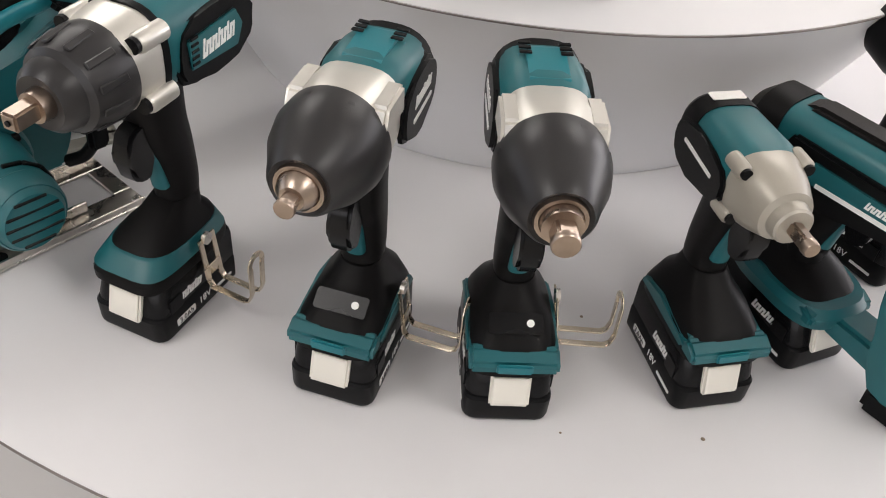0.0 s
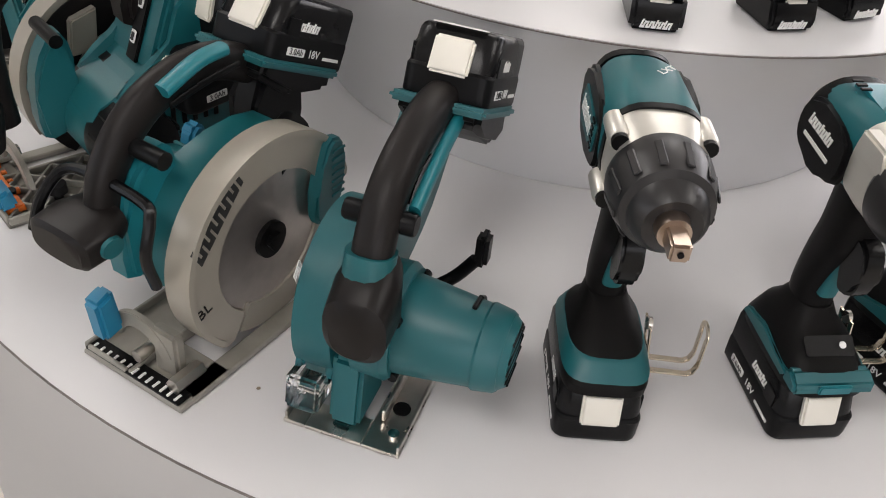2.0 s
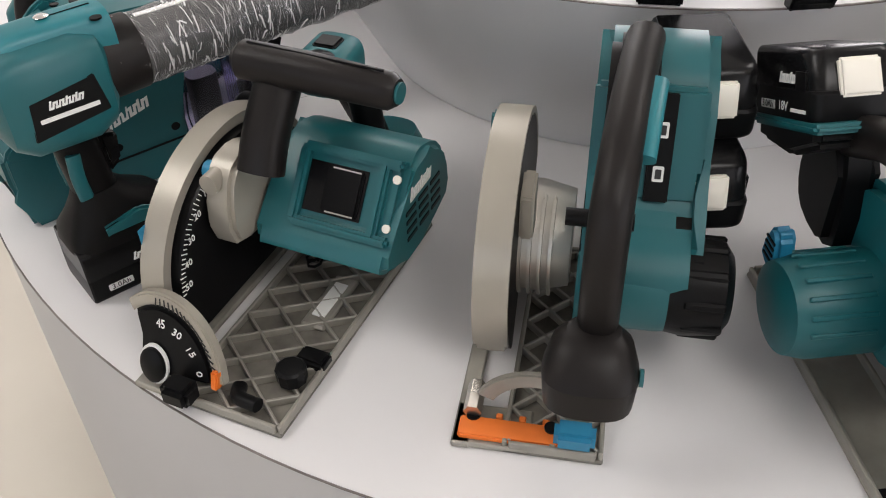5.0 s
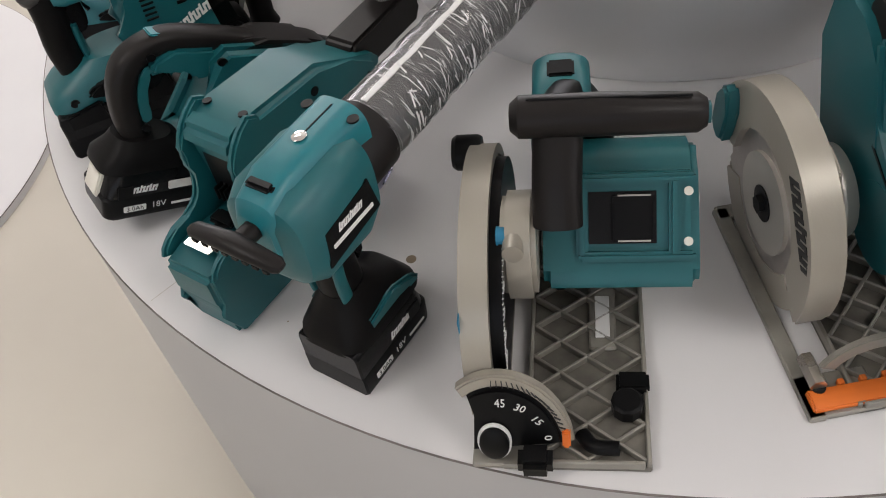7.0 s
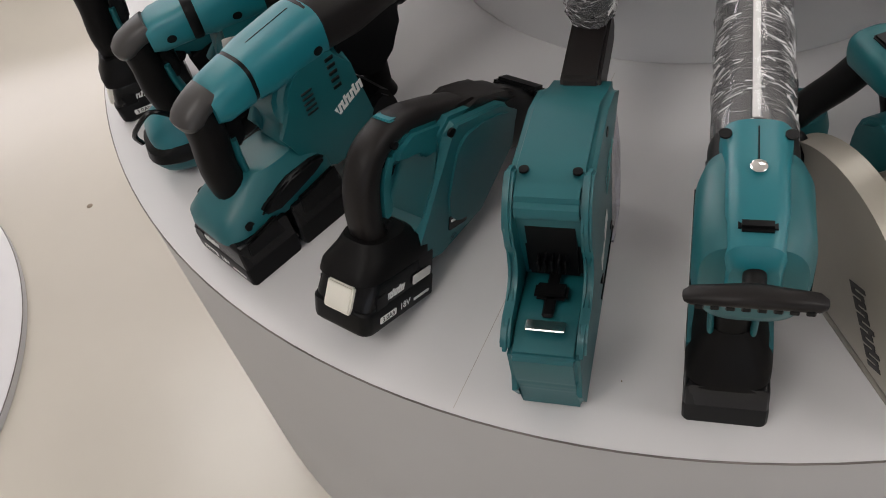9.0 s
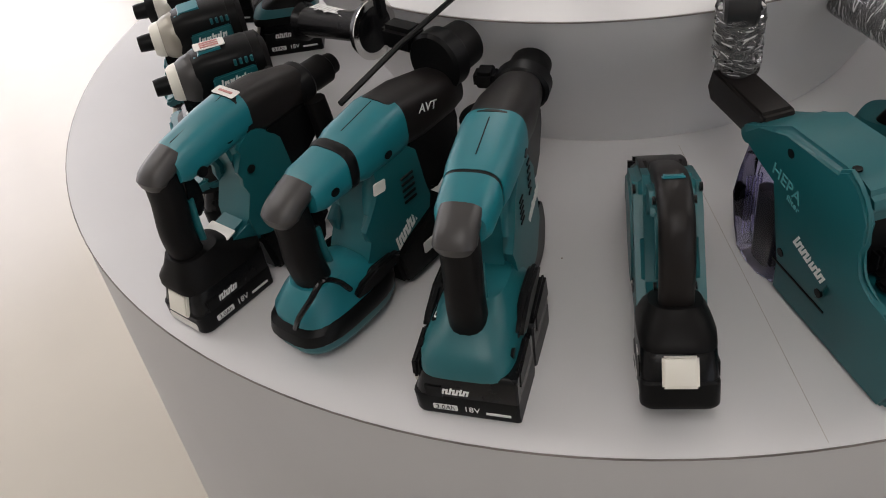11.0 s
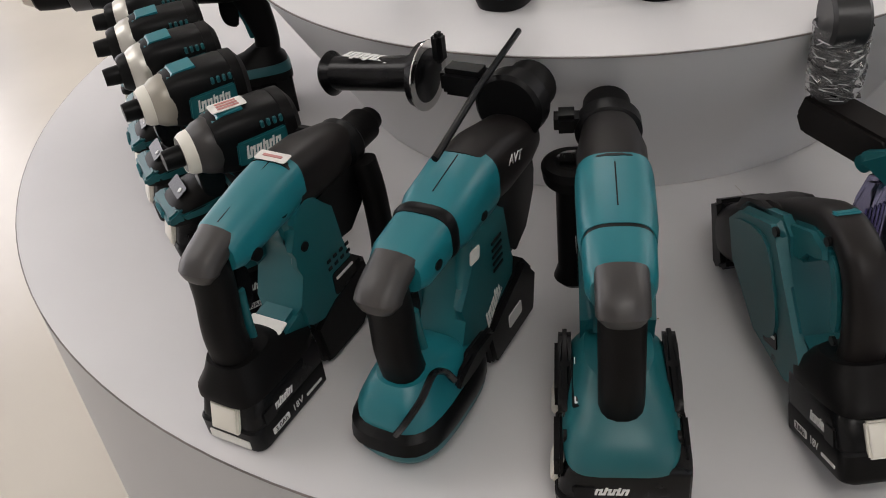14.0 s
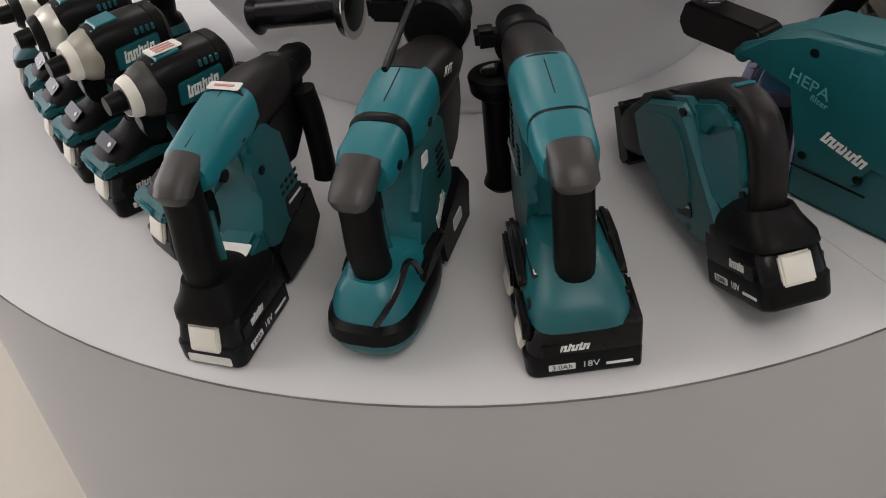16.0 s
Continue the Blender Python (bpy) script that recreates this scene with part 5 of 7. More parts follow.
    part("dial_knob", rbox(-0.002, 0.02, 0.022, 0.024, 0.03, 0.022, 0.005), BLACK, t, "black clamping knob")
    part("red_pointer", rbox(0.012, -0.026, 0.028, 0.01, 0.009, 0.018, 0.002), ORANGE, t, "orange-red pointer")
    part("lever", sweep(curved([(0.03, -0.02, 0.012), (0.015, -0.03, 0.018), (0.012, -0.052, 0.02)], 4), [(0.007, 0.006)]), BLACK, t)
    # body, motor, empty slot
    part("gear_case", prof(smoothed([(0.1, 0.1), (0.105, 0.175), (0.15, 0.195), (0.2, 0.17), (0.2, 0.1)], 3), 0.04, 0.006, 0.03), CREAM, t, "bare aluminium gear case")
    part("hose_stub", rev([(0, 0.012), (0.02, 0.012)], 18, pose(0.115, 0.035, 0.175, 0, 0, 180)), CREAM, t)
    part("body", prof(smoothed([(0.118, 0.1), (0.122, 0.118), (0.186, 0.172), (0.215, 0.178), (0.25, 0.155), (0.25, 0.1), (0.16, 0.088)], 3), 0.135, 0.01, -0.05, 3), TEAL, t, "teal motor body")
    slot = Matrix.Translation((0.155, -0.066, 0.1545)) @ pose(0, 0, 0, 0, 51, 0)
    part("slot_frame", rbox(0.0, 0, 0.0, 0.02, 0.104, 0.078, 0.006, 2, None, slot), TEAL, t, "teal battery slot frame")
    for zz, name in ((0.034, "slot_rim"), (-0.034, "slot_rim")):
        part(name, rbox(-0.012, 0.0, zz, 0.014, 0.1, 0.009, 0.003, 2, None, slot), TEAL, t)
    for yy in (0.047, -0.032):
        part("slot_rim", rbox(-0.0115, yy, 0, 0.013, 0.01, 0.07, 0.003, 2, None, slot), TEAL, t)
    part("slot_recess", rbox(-0.0095, 0.012, 0.0, 0.004, 0.062, 0.05, 0.004, 2, None, slot), GLOSS, t, "empty black battery slot")
    part("slot_terminal", rbox(-0.012, 0.004, 0.0, 0.006, 0.036, 0.042, 0.002, 2, None, slot), BLACK, t)
    for zz in (0.02, -0.02):
        part("contact", rbox(-0.0155, 0.002, zz, 0.001, 0.028, 0.0015, 0, 1, None, slot), CHROME, t)
    for zz in (0.022, -0.022):
        part("contact_dot", rev([(-0.0082, 0.004), (-0.006, 0.004)], 14, slot @ pose(-0.0035, -0.044, zz)), WHITE, t, "pale round pad")
    part("wordmark", word_bars(0.044, 0.011, PRINT), PRINT, t, "", face_m(0.192, -0.1184, 0.158, -1, 0))
    for i in range(4):
        for xx in (0.170, 0.196, 0.222):
            part("vent_slot", rbox(xx, -0.1175, 0.144 - 0.0095 * i, 0.021, 0.002, 0.005, 0.0008, 1), BLACK, t)
    # top handle across
    part("handle_stem", sweep(curved([(0.148, 0.022, 0.165), (0.165, 0.022, 0.195), (0.195, 0.02, 0.235)], 3), [(0.021, 0.017)]), BROWN, t, "dark rubber handle stem")
    part("handle_bar", sweep([(0.2, 0.052, 0.24), (0.2, 0.045, 0.24), (0.2, -0.02, 0.24), (0.2, -0.095, 0.238), (0.2, -0.102, 0.238)], [(0.011, 0.011), (0.017, 0.017), (0.0172, 0.0172), (0.0155, 0.0155), (0.011, 0.011)], 2.2, 20), BROWN, t, "dark rubber top handle")
    part("handle_plug", rev([(0, 0.009), (0.0035, 0.009)], 18, pose(0.2, -0.101, 0.238, 0, 0, -90)), TEAL, t)
    part("back_arm", sweep(curved([(0.2, 0.0, 0.235), (0.25, -0.015, 0.22), (0.275, -0.03, 0.18), (0.27, -0.04, 0.13)], 4), [(0.016, 0.014)]), BLACK, t)
    part("spring_knob", rev([(0, 0.009), (0.04, 0.009)], 14, pose(0.22, 0.0, 0.01, 0, -90, 0)), BLACK, t)
    shift_parts(t, ("blade_guard", "guard_rim", "guard_inner", "guard_mark", "depth_scale", "scale_number", "scale_mark", "depth_stop", "hinge_knob"), about(0.172, 0, 0.012, scaled(0.93, 1, 0.89)))
    shift_parts(t, ("bevel_dial", "dial_frame", "dial_number", "dial_mark", "red_pointer", "dial_ring", "dial_hub"), about(0.012, 0.07, 0.01, pose(0, 0, 0, 0, 16, 0) @ scaled(1, 0.8, 1.08)))
    shift_parts(t, ("handle_bar", "handle_plug"), Matrix.Translation((-0.022, -0.02, 0.016)))
    shift_parts(t, ("handle_stem",), Matrix.Translation((-0.012, -0.026, 0.008)))
    shift_parts(t, ("gear_case", "hose_stub"), about(0.15, 0.03, 0.12, scaled(0.75, 0.75, 0.85)))
    part("handle_rib", sweep([(0.178, 0.018, 0.2735), (0.178, -0.11, 0.2715)], [(0.0012, 0.0012)], 2, 6), BLACK, t)
    part("guard_bracket", prof([(0.13, 0.12), (0.135, 0.168), (0.16, 0.172), (0.165, 0.12)], 0.012, 0.002, 0.046), CREAM, t, "pale cast bracket")
    for i in range(4):
        part("bracket_rib", rbox(0.125, 0.034, 0.115 + 0.014 * i, 0.014, 0.022, 0.004, 0.001, 1), BASE, t)
    part("plunge_spring", tube([(0.2 + 0.008 * math.cos(k * 0.9), 0.008 * math.sin(k * 0.9), 0.012 + 0.0012 * k) for k in range(60)], 0.0015, 6), BLACK, t, "black coil spring")
    shift_parts(t, ("slot_frame", "slot_rim", "slot_recess", "slot_terminal", "contact", "contact_dot"), Matrix.Translation((0.02, -0.004, -0.014)) @ about(0.155, -0.066, 0.1545, pose(0, 0, 0, 0, -13, 0)))
    shift_parts(t, ("body",), Matrix.Translation((0.014, -0.006, -0.006)))
    shift_parts(t, ("wordmark", "vent_slot"), Matrix.Translation((0.014, -0.0058, -0.012)))
    return t


plunge_saw()


def router():
    t = thing("router_body", -0.598, 0.112, 0, 6, "teal cordless tool with black arched handle", "power tool")
    part("base", zloft([(0, 0.045, 0.036, 0.034, 3), (0.05, 0.045, 0.036, 0.034, 3), (0.07, 0.042, 0.03, 0.03, 2.6)], y=-0.012), TEAL, t)
    part("grip", sweep(curved([(0.035, 0, 0.06), (0.012, -0.004, 0.1), (-0.025, -0.01, 0.155), (-0.055, -0.014, 0.205)], 4), [(0.016, 0.016)]), RUBBER, t, "black arched grip")
    part("head", xloft([(-0.107, 0.214, 0.022, 0.016, 3, -0.015), (-0.097, 0.216, 0.026, 0.02, 3, -0.015), (-0.052, 0.216, 0.026, 0.02, 3, -0.015), (-0.042, 0.214, 0.02, 0.016, 3, -0.015)]), TEAL, t)
    part("head_cap", rbox(-0.072, -0.015, 0.236, 0.022, 0.024, 0.005, 0.002), BLACK, t)
    return t


router()

# ---- caulking gun, dust box, reciprocating saw and rotary hammers ----
def film_sleeve(t, cx0, cx1, r, m=None, seed=1, glints=150, label="crinkled clear stretch film"):
    """Crinkled wrap round a tube along x."""
    rnd = random.Random(seed)
    loops, n, k = [], 22, 26
    for i in range(k + 1):
        x = cx0 + (cx1 - cx0) * i / k
        loops.append([((m or Matrix()) @ Vector((x + rnd.uniform(-0.003, 0.003), (r + rnd.uniform(0.0, 0.006)) * math.cos(2 * math.pi * j / n), (r + rnd.uniform(0.0, 0.006)) * math.sin(2 * math.pi * j / n)))) for j in range(n)])
    ob = part("film", rings(loops, None, False), FILM, t, label)
    ob.visible_shadow = False
    # pale strands laid on the film as painted glints of its folds
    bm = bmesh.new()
    for i in range(glints * 6):
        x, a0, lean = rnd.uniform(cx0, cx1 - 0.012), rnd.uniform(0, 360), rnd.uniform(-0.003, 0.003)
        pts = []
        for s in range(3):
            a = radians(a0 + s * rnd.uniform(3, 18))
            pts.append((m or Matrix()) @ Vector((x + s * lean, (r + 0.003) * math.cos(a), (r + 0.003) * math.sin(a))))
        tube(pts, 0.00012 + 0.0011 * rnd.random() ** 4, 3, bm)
    tagged(part("film_crease", bm, GLINT, t), kind="stuff")
    return ob


def caulk_gun():
    t = thing("caulking_gun", -0.857, 0.300, 0, -23, "teal cordless caulking gun with film-wrapped black tube", "caulking gun")
    battery(t, pose(0.112, 0, 0, 0, 0, 180))
    part("foot", zloft([(0.058, 0.057, 0.0585, 0.0375, 5), (0.07, 0.057, 0.056, 0.0375, 4.5), (0.085, 0.056, 0.046, 0.033, 3), (0.1, 0.048, 0.03, 0.026, 2.6), (0.112, 0.044, 0.022, 0.02, 2.3)]), RUBBER, t)
    for s in (1, -1):
        part("side_band", prof([(0.03, 0.066), (0.03, 0.082), (0.07, 0.09), (0.1, 0.078), (0.112, 0.064)], 0.008, 0.003, s * 0.0325), TEAL, t, "teal side strip")
    part("grip", sweep(curved([(0.044, 0, 0.1), (0.042, 0, 0.13), (0.038, 0, 0.18)], 4), [(0.0185, 0.021)]), RUBBER, t, "dark rubber grip")
    for s in (1, -1):
        part("grip_inlay", sweep(curved([(0.03, s * 0.0175, 0.11), (0.028, s * 0.018, 0.135), (0.03, s * 0.0175, 0.16)], 3), [(0.003, 0.007)]), TEAL, t, "teal grip inlay")
    part("trigger", prof([(0.062, 0.12), (0.075, 0.13), (0.078, 0.16), (0.06, 0.165)], 0.018, 0.003), GLOSS, t)
    part("gear_housing", xloft([(-0.034, 0.224, 0.034, 0.036, 2.8), (-0.027, 0.224, 0.046, 0.052, 3.2), (-0.008, 0.222, 0.0525, 0.062, 3.6), (0.055, 0.222, 0.0525, 0.064, 3.6), (0.078, 0.224, 0.047, 0.056, 3.2), (0.086, 0.226, 0.036, 0.042, 2.8)], 36), TEAL, t, "wide rounded teal gear housing")
    part("spine", xloft([(-0.038, 0.238, 0.021, 0.030, 3.2), (-0.030, 0.246, 0.026, 0.036, 3.6), (0.0, 0.257, 0.028, 0.038, 4), (0.05, 0.259, 0.029, 0.0365, 4), (0.1, 0.257, 0.033, 0.0385, 3.2)], 32), TEAL_L, t, "raised teal spine")
    part("spine_seam", rbox(0.066, 0, 0.2957, 0.05, 0.0012, 0.0012, 0, 1), BLACK, t)
    part("spine_screw", rev([(0, 0.005), (0.002, 0.0075), (0.003, 0.006)], 18, pose(0.043, 0, 0.2955, 0, -90, 0)), CHROME, t, "bright screw head")
    part("speed_slot", rbox(-0.014, 0, 0.288, 0.012, 0.032, 0.008, 0.003), BLACK, t)
    for sy in (0.022, -0.022):
        part("screw", rev([(0, 0.006), (0.002, 0.006)], 14, pose(0.086, sy * 1.3, 0.29, 0, -90, 0)), BLACK, t)
    for s in (1, -1):
        part("nameplate", prof([(-0.01, 0.19), (-0.006, 0.235), (0.062, 0.245), (0.07, 0.2)], 0.003, 0.001, s * 0.0515), BLACK, t, "black printed nameplate")
        part("wordmark", word_bars(0.036, 0.008, PRINT), PRINT, t, "", face_m(0.03, s * 0.0532, 0.226, s))
        part("print_line", plate(0.06, 0.005, PRINT), PRINT, t, "", face_m(0.03, s * 0.0532, 0.212, s))
    # rod handle
    part("rod_stem", sweep(curved([(-0.015, 0, 0.25), (-0.035, 0, 0.253), (-0.06, 0, 0.255)], 3), [(0.01, 0.01)]), BROWN, t, "dark pull handle stem")
    part("rod_handle", sweep([(-0.064, 0.051, 0.251), (-0.064, 0.046, 0.253), (-0.064, 0, 0.257), (-0.064, -0.046, 0.253), (-0.064, -0.051, 0.251)], [(0.004, 0.005), (0.0055, 0.0085), (0.008, 0.0105), (0.0055, 0.0085), (0.004, 0.005)]), BROWN, t, "dark T-shaped pull handle")
    for i in range(8):
        part("handle_slot", rbox(-0.072, -0.04 + i * 0.0114, 0.25, 0.003, 0.007, 0.006, 0.001, 1), BLACK, t)
    part("collar", rev([(0.085, 0.04), (0.09, 0.043), (0.128, 0.042), (0.132, 0.036)], 32, pose(0, 0, 0.252)), BROWN, t, "dark tube collar")
    part("tube", rev([(0.13, 0.034), (0.44, 0.034), (0.445, 0.03)], 32, pose(0, 0, 0.252)), TUBE, t, "long black tube")
    part("tube_stripe", rbox(0.285, 0, 0.2865, 0.3, 0.007, 0.002, 0.0005, 1), PRINT, t, "pale stripe along the tube")
    film_sleeve(t, 0.1, 0.42, 0.0375, pose(0, 0, 0.252), 3)
    shift_parts(t, ("gear_housing", "spine", "spine_screw", "speed_slot", "spine_seam", "screw", "nameplate", "wordmark", "print_line", "rod_stem"), Matrix.Translation((0.002, -0.007, -0.007)) @ about(0.044, 0, 0.2955, scaled(0.88, 0.82, 0.82)))
    shift_parts(t, ("rod_handle", "handle_slot"), Matrix.Translation((0.006, -0.007, -0.004)) @ about(0.044, 0, 0.2955, scaled(0.9, 0.9, 0.84)))
    shift_parts(t, ("collar", "tube", "tube_stripe", "film", "film_crease"), Matrix.Translation((-0.012, -0.007, -0.018)) @ about(0.1, 0, 0.252, scaled(1, 0.84, 0.84)))
    return t


caulk_gun()


def dust_box():
    t = thing("dust_collector", -0.793, 0.450, 0, -24, "tall teal dust collector with open cradle and black arm", "dust collector")
    W = 0.083
    part("lower_body", prof([(-0.010, 0.0), (-0.015, 0.045), (-0.020, 0.06), (-0.020, 0.104), (0.02, 0.114), (0.09, 0.105), (0.186, 0.105), (0.188, 0.0)], W * 0.88, 0.006, 0, 3), TEAL, t, "teal lower body")
    for s in (1, -1):
        part("cradle_wall", prof(smoothed([(-0.006, 0.1), (-0.004, 0.122), (0.04, 0.13), (0.055, 0.155), (0.05, 0.19), (0.062, 0.225), (0.1, 0.235), (0.12, 0.1)], 3), 0.01, 0.003, s * W * 0.46), TEAL, t, "teal cradle wall")
        part("wordmark", word_bars(0.058, 0.013, PRINT), PRINT, t, "", face_m(0.12, s * (W / 2 + 0.0012), 0.1 if s > 0 else 0.11, s, -14 * s))
        part("filter_writing", letters("HEPA", 0.022, PALE), PALE, t, "", face_m(0.175, s * (W / 2 + 0.0012), 0.165, s, -12 * s))
        part("filter_writing", letters("filter", 0.012, PALE), PALE, t, "", face_m(0.16, s * (W / 2 + 0.0012), 0.148, s, -12 * s))
    part("upper_body", prof([(0.076, 0.1), (0.066, 0.2), (0.075, 0.226), (0.1, 0.236), (0.19, 0.228), (0.235, 0.2), (0.275, 0.178), (0.276, 0.164), (0.225, 0.167), (0.19, 0.158), (0.184, 0.05), (0.1, 0.05)], W, 0.009, 0, 3), TEAL, t, "teal upper body")
    for s in (1, -1):
        screws(t, [(0.1, s * W / 2, 0.07), (0.17, s * W / 2, 0.07), (0.175, s * W / 2, 0.205), (0.09, s * W / 2, 0.215)], 0.0055, BLACK, s, 0.001)
        part("flank_groove", rbox(0.135, s * W / 2, 0.052, 0.095, 0.0016, 0.0022, 0, 1), BLACK, t)
    part("cradle_hood", prof([(0.056, 0.208), (0.062, 0.228), (0.085, 0.236), (0.085, 0.2)], W * 0.9, 0.006), TEAL, t)
    part("cradle_back", rbox(0.071, 0, 0.16, 0.008, 0.056, 0.09, 0.003), BLACK, t, "dark cradle back")
    for i in range(5):
        part("terminal_pin", rbox(0.062, -0.014 + 0.007 * i, 0.142, 0.012, 0.0025, 0.018, 0.0006, 1), BLACK, t)
    part("cradle_slot", rbox(0.045, 0, 0.118, 0.055, 0.012, 0.006, 0.002, 1), BLACK, t)
    part("cradle_catch", rbox(0.045, 0, 0.12, 0.018, 0.034, 0.008, 0.003), BLACK, t, "black cross-shaped catch")
    part("metal_tab", rbox(0.008, 0, 0.1175, 0.012, 0.04, 0.003, 0.001), CHROME, t, "bright metal strip")
    for sy in (0.026, -0.026):
        part("screw", rev([(0, 0.005), (0.002, 0.005)], 14, pose(0.095, sy, 0.2345, 0, -84, 0)), BLACK, t)
    part("hinge", rev([(-0.03, 0.01), (0.03, 0.01)], 14, pose(0.275, 0, 0.162, 0, 0, 90)), TEAL, t)
    part("arm", prof([(0.24, 0.165), (0.26, 0.196), (0.37, 0.2), (0.38, 0.17), (0.37, 0.152), (0.27, 0.15)], 0.045, 0.004), BROWN, t, "dark square suction arm")
    part("nozzle_stub", rev([(0.0, 0.018), (0.045, 0.018), (0.05, 0.023), (0.075, 0.023)], 22, pose(0.352, 0, 0.19, 0, -90, 0)), TUBE, t, "black nozzle")
    part("nozzle_head", rev([(-0.02, 0.028), (-0.016, 0.032), (0.016, 0.032), (0.02, 0.028)], 24, pose(0.352, 0, 0.295, 0, 0, 60)), TUBE, t)
    film_sleeve(t, 0.02, 0.1, 0.026, pose(0.352, 0, 0.19, 0, -90, 0), 8, 24)
    part("dust_bin", prof(smoothed([(0.189, 0.003), (0.191, 0.15), (0.225, 0.160), (0.262, 0.157), (0.276, 0.08), (0.262, 0.003)], 2), 0.079, 0.006, 0), VIOLET, t, "violet clear dust bin")
    for i in range(5):
        part("bin_rib", rbox(0.257, -0.024 + 0.012 * i, 0.07, 0.004, 0.003, 0.09, 0.001, 1), VIOLET, t)
    part("filter_core", zloft([(0.012, 0.222, 0.018, 0.026, 3), (0.115, 0.222, 0.018, 0.026, 3)]), GREY, t)
    part("side_wheel", rev([(-0.05, 0.02), (-0.046, 0.024), (-0.04, 0.024)], 20, pose(0.262, 0, 0.06, 0, 0, 0) @ pose(0.05, 0, 0)), BLACK, t)
    return t


dust = dust_box()
for ob in dust.children:
    ob.matrix_basis = Matrix.Translation((0.010, -0.005, 0)) @ Matrix.Diagonal((1, 0.9, 0.92, 1)) @ ob.matrix_basis


def recip_saw():
    """Lies on its shoe and the inner edge of its battery, tipped forward."""
    a = 22.5
    k = math.sin(radians(a)) * 0.112
    t = thing("reciprocating_saw", -0.671, 0.634, k, -45, "teal reciprocating saw tipped onto its black shoe", "reciprocating saw", "", a)
    battery(t, None, cells="3.0Ah")
    part("paper_label", plate(0.03, 0.013, PAPER), PAPER, t, "small paper label", face_m(0.088, -0.0385, 0.033, -1))
    part("foot", zloft([(0.058, 0.06, 0.06, 0.037, 4.5), (0.07, 0.062, 0.06, 0.037, 4), (0.085, 0.062, 0.046, 0.032, 3), (0.1, 0.055, 0.032, 0.026, 2.6)]), RUBBER, t)
    part("grip", sweep(curved([(0.05, 0, 0.09), (0.038, 0, 0.13), (0.034, 0, 0.175), (0.045, 0, 0.21), (0.08, 0, 0.232), (0.13, 0, 0.228), (0.18, 0, 0.218)], 4), [(0.0170, 0.0155)], 3.0), BROWN, t, "dark rubber grip")
    part("grip_strip", sweep(curved([(0.061, 0, 0.12), (0.056, 0, 0.155), (0.06, 0, 0.185)], 4), [(0.011, 0.006)]), TEAL_L, t, "bright teal grip strip")
    part("trigger", prof(smoothed([(0.058, 0.165), (0.075, 0.17), (0.082, 0.2), (0.07, 0.212), (0.055, 0.2)], 2), 0.018, 0.003), GLOSS, t)
    part("body", prof(smoothed([(0.075, 0.06), (0.082, 0.086), (0.108, 0.098), (0.126, 0.15), (0.124, 0.206), (0.14, 0.226), (0.23, 0.222), (0.272, 0.2), (0.268, 0.14), (0.21, 0.062), (0.13, 0.03), (0.085, 0.035)], 1), 0.070, 0.010, 0, 3), TEAL, t, "teal motor body")
    part("body_keel", prof(smoothed([(0.1, 0.05), (0.14, 0.036), (0.21, 0.064), (0.272, 0.128), (0.272, 0.155), (0.2, 0.09), (0.14, 0.062)], 3), 0.05, 0.004), BLACK, t)
    part("top_cover", prof(smoothed([(0.15, 0.205), (0.17, 0.23), (0.25, 0.222), (0.285, 0.205), (0.28, 0.175), (0.22, 0.195)], 3), 0.05, 0.008), BROWN, t, "dark rubber top cover")
    part("front_sleeve", xloft([(0.25, 0.172, 0.034, 0.04, 3), (0.275, 0.166, 0.037, 0.045, 3), (0.315, 0.158, 0.034, 0.04, 2.8)]), BLACK, t, "black front sleeve")
    part("shoe", prof([(0.305, 0.115), (0.31, 0.205), (0.34, 0.2), (0.345, 0.11), (0.33, 0.1)], 0.062, 0.006), BLACK, t, "black pivoting shoe")
    part("blade_clamp", rev([(0.31, 0.014), (0.335, 0.014)], 16, pose(0, 0, 0.155)), STEEL, t)
    for s in (1, -1):
        part("wordmark", word_bars(0.046, 0.013, PRINT), PRINT, t, "", face_m(0.222, s * 0.0356, 0.19, s, 10 * s))
        part("nameplate", plate(0.034, 0.022, GLOSS), GLOSS, t, "", face_m(0.155, s * 0.0356, 0.08, s))
        part("print_line", plate(0.028, 0.003, PRINT), PRINT, t, "", face_m(0.155, s * 0.0365, 0.083, s))
        part("body_writing", letters("BL", 0.012, GREY), GREY, t, "", face_m(0.145, s * 0.0356, 0.12, s))
        screws(t, [(0.205, s * 0.034, 0.15), (0.135, s * 0.034, 0.21), (0.15, s * 0.034, 0.055)], 0.006, BLACK, s, 0.001)
        screws(t, [(0.055, s * 0.0195, 0.115), (0.06, s * 0.0195, 0.218)], 0.005, BLACK, s, 0.001)
    part("bridge", prof([(0.058, 0.188), (0.062, 0.21), (0.085, 0.226), (0.135, 0.222), (0.135, 0.18), (0.11, 0.178), (0.1, 0.2), (0.078, 0.2)], 0.044, 0.005), TEAL, t, "teal bridge over the finger opening")
    for s in (1, -1):
        part("grip_trim", prof(smoothed([(0.052, 0.125), (0.046, 0.165), (0.052, 0.2), (0.06, 0.2), (0.056, 0.165), (0.062, 0.13)], 3), 0.004, 0.001, s * 0.0165), TEAL, t, "teal edge trim on the grip")
        part("side_panel", prof(smoothed([(0.135, 0.1), (0.14, 0.16), (0.16, 0.2), (0.24, 0.2), (0.25, 0.17), (0.2, 0.09), (0.16, 0.075)], 3), 0.004, 0.0015, s * 0.0355), TEAL, t, "raised teal side panel")
    part("loop_ring", rbox(0.075, 0, 0.243, 0.026, 0.022, 0.004, 0.0015), TEAL_L, t)
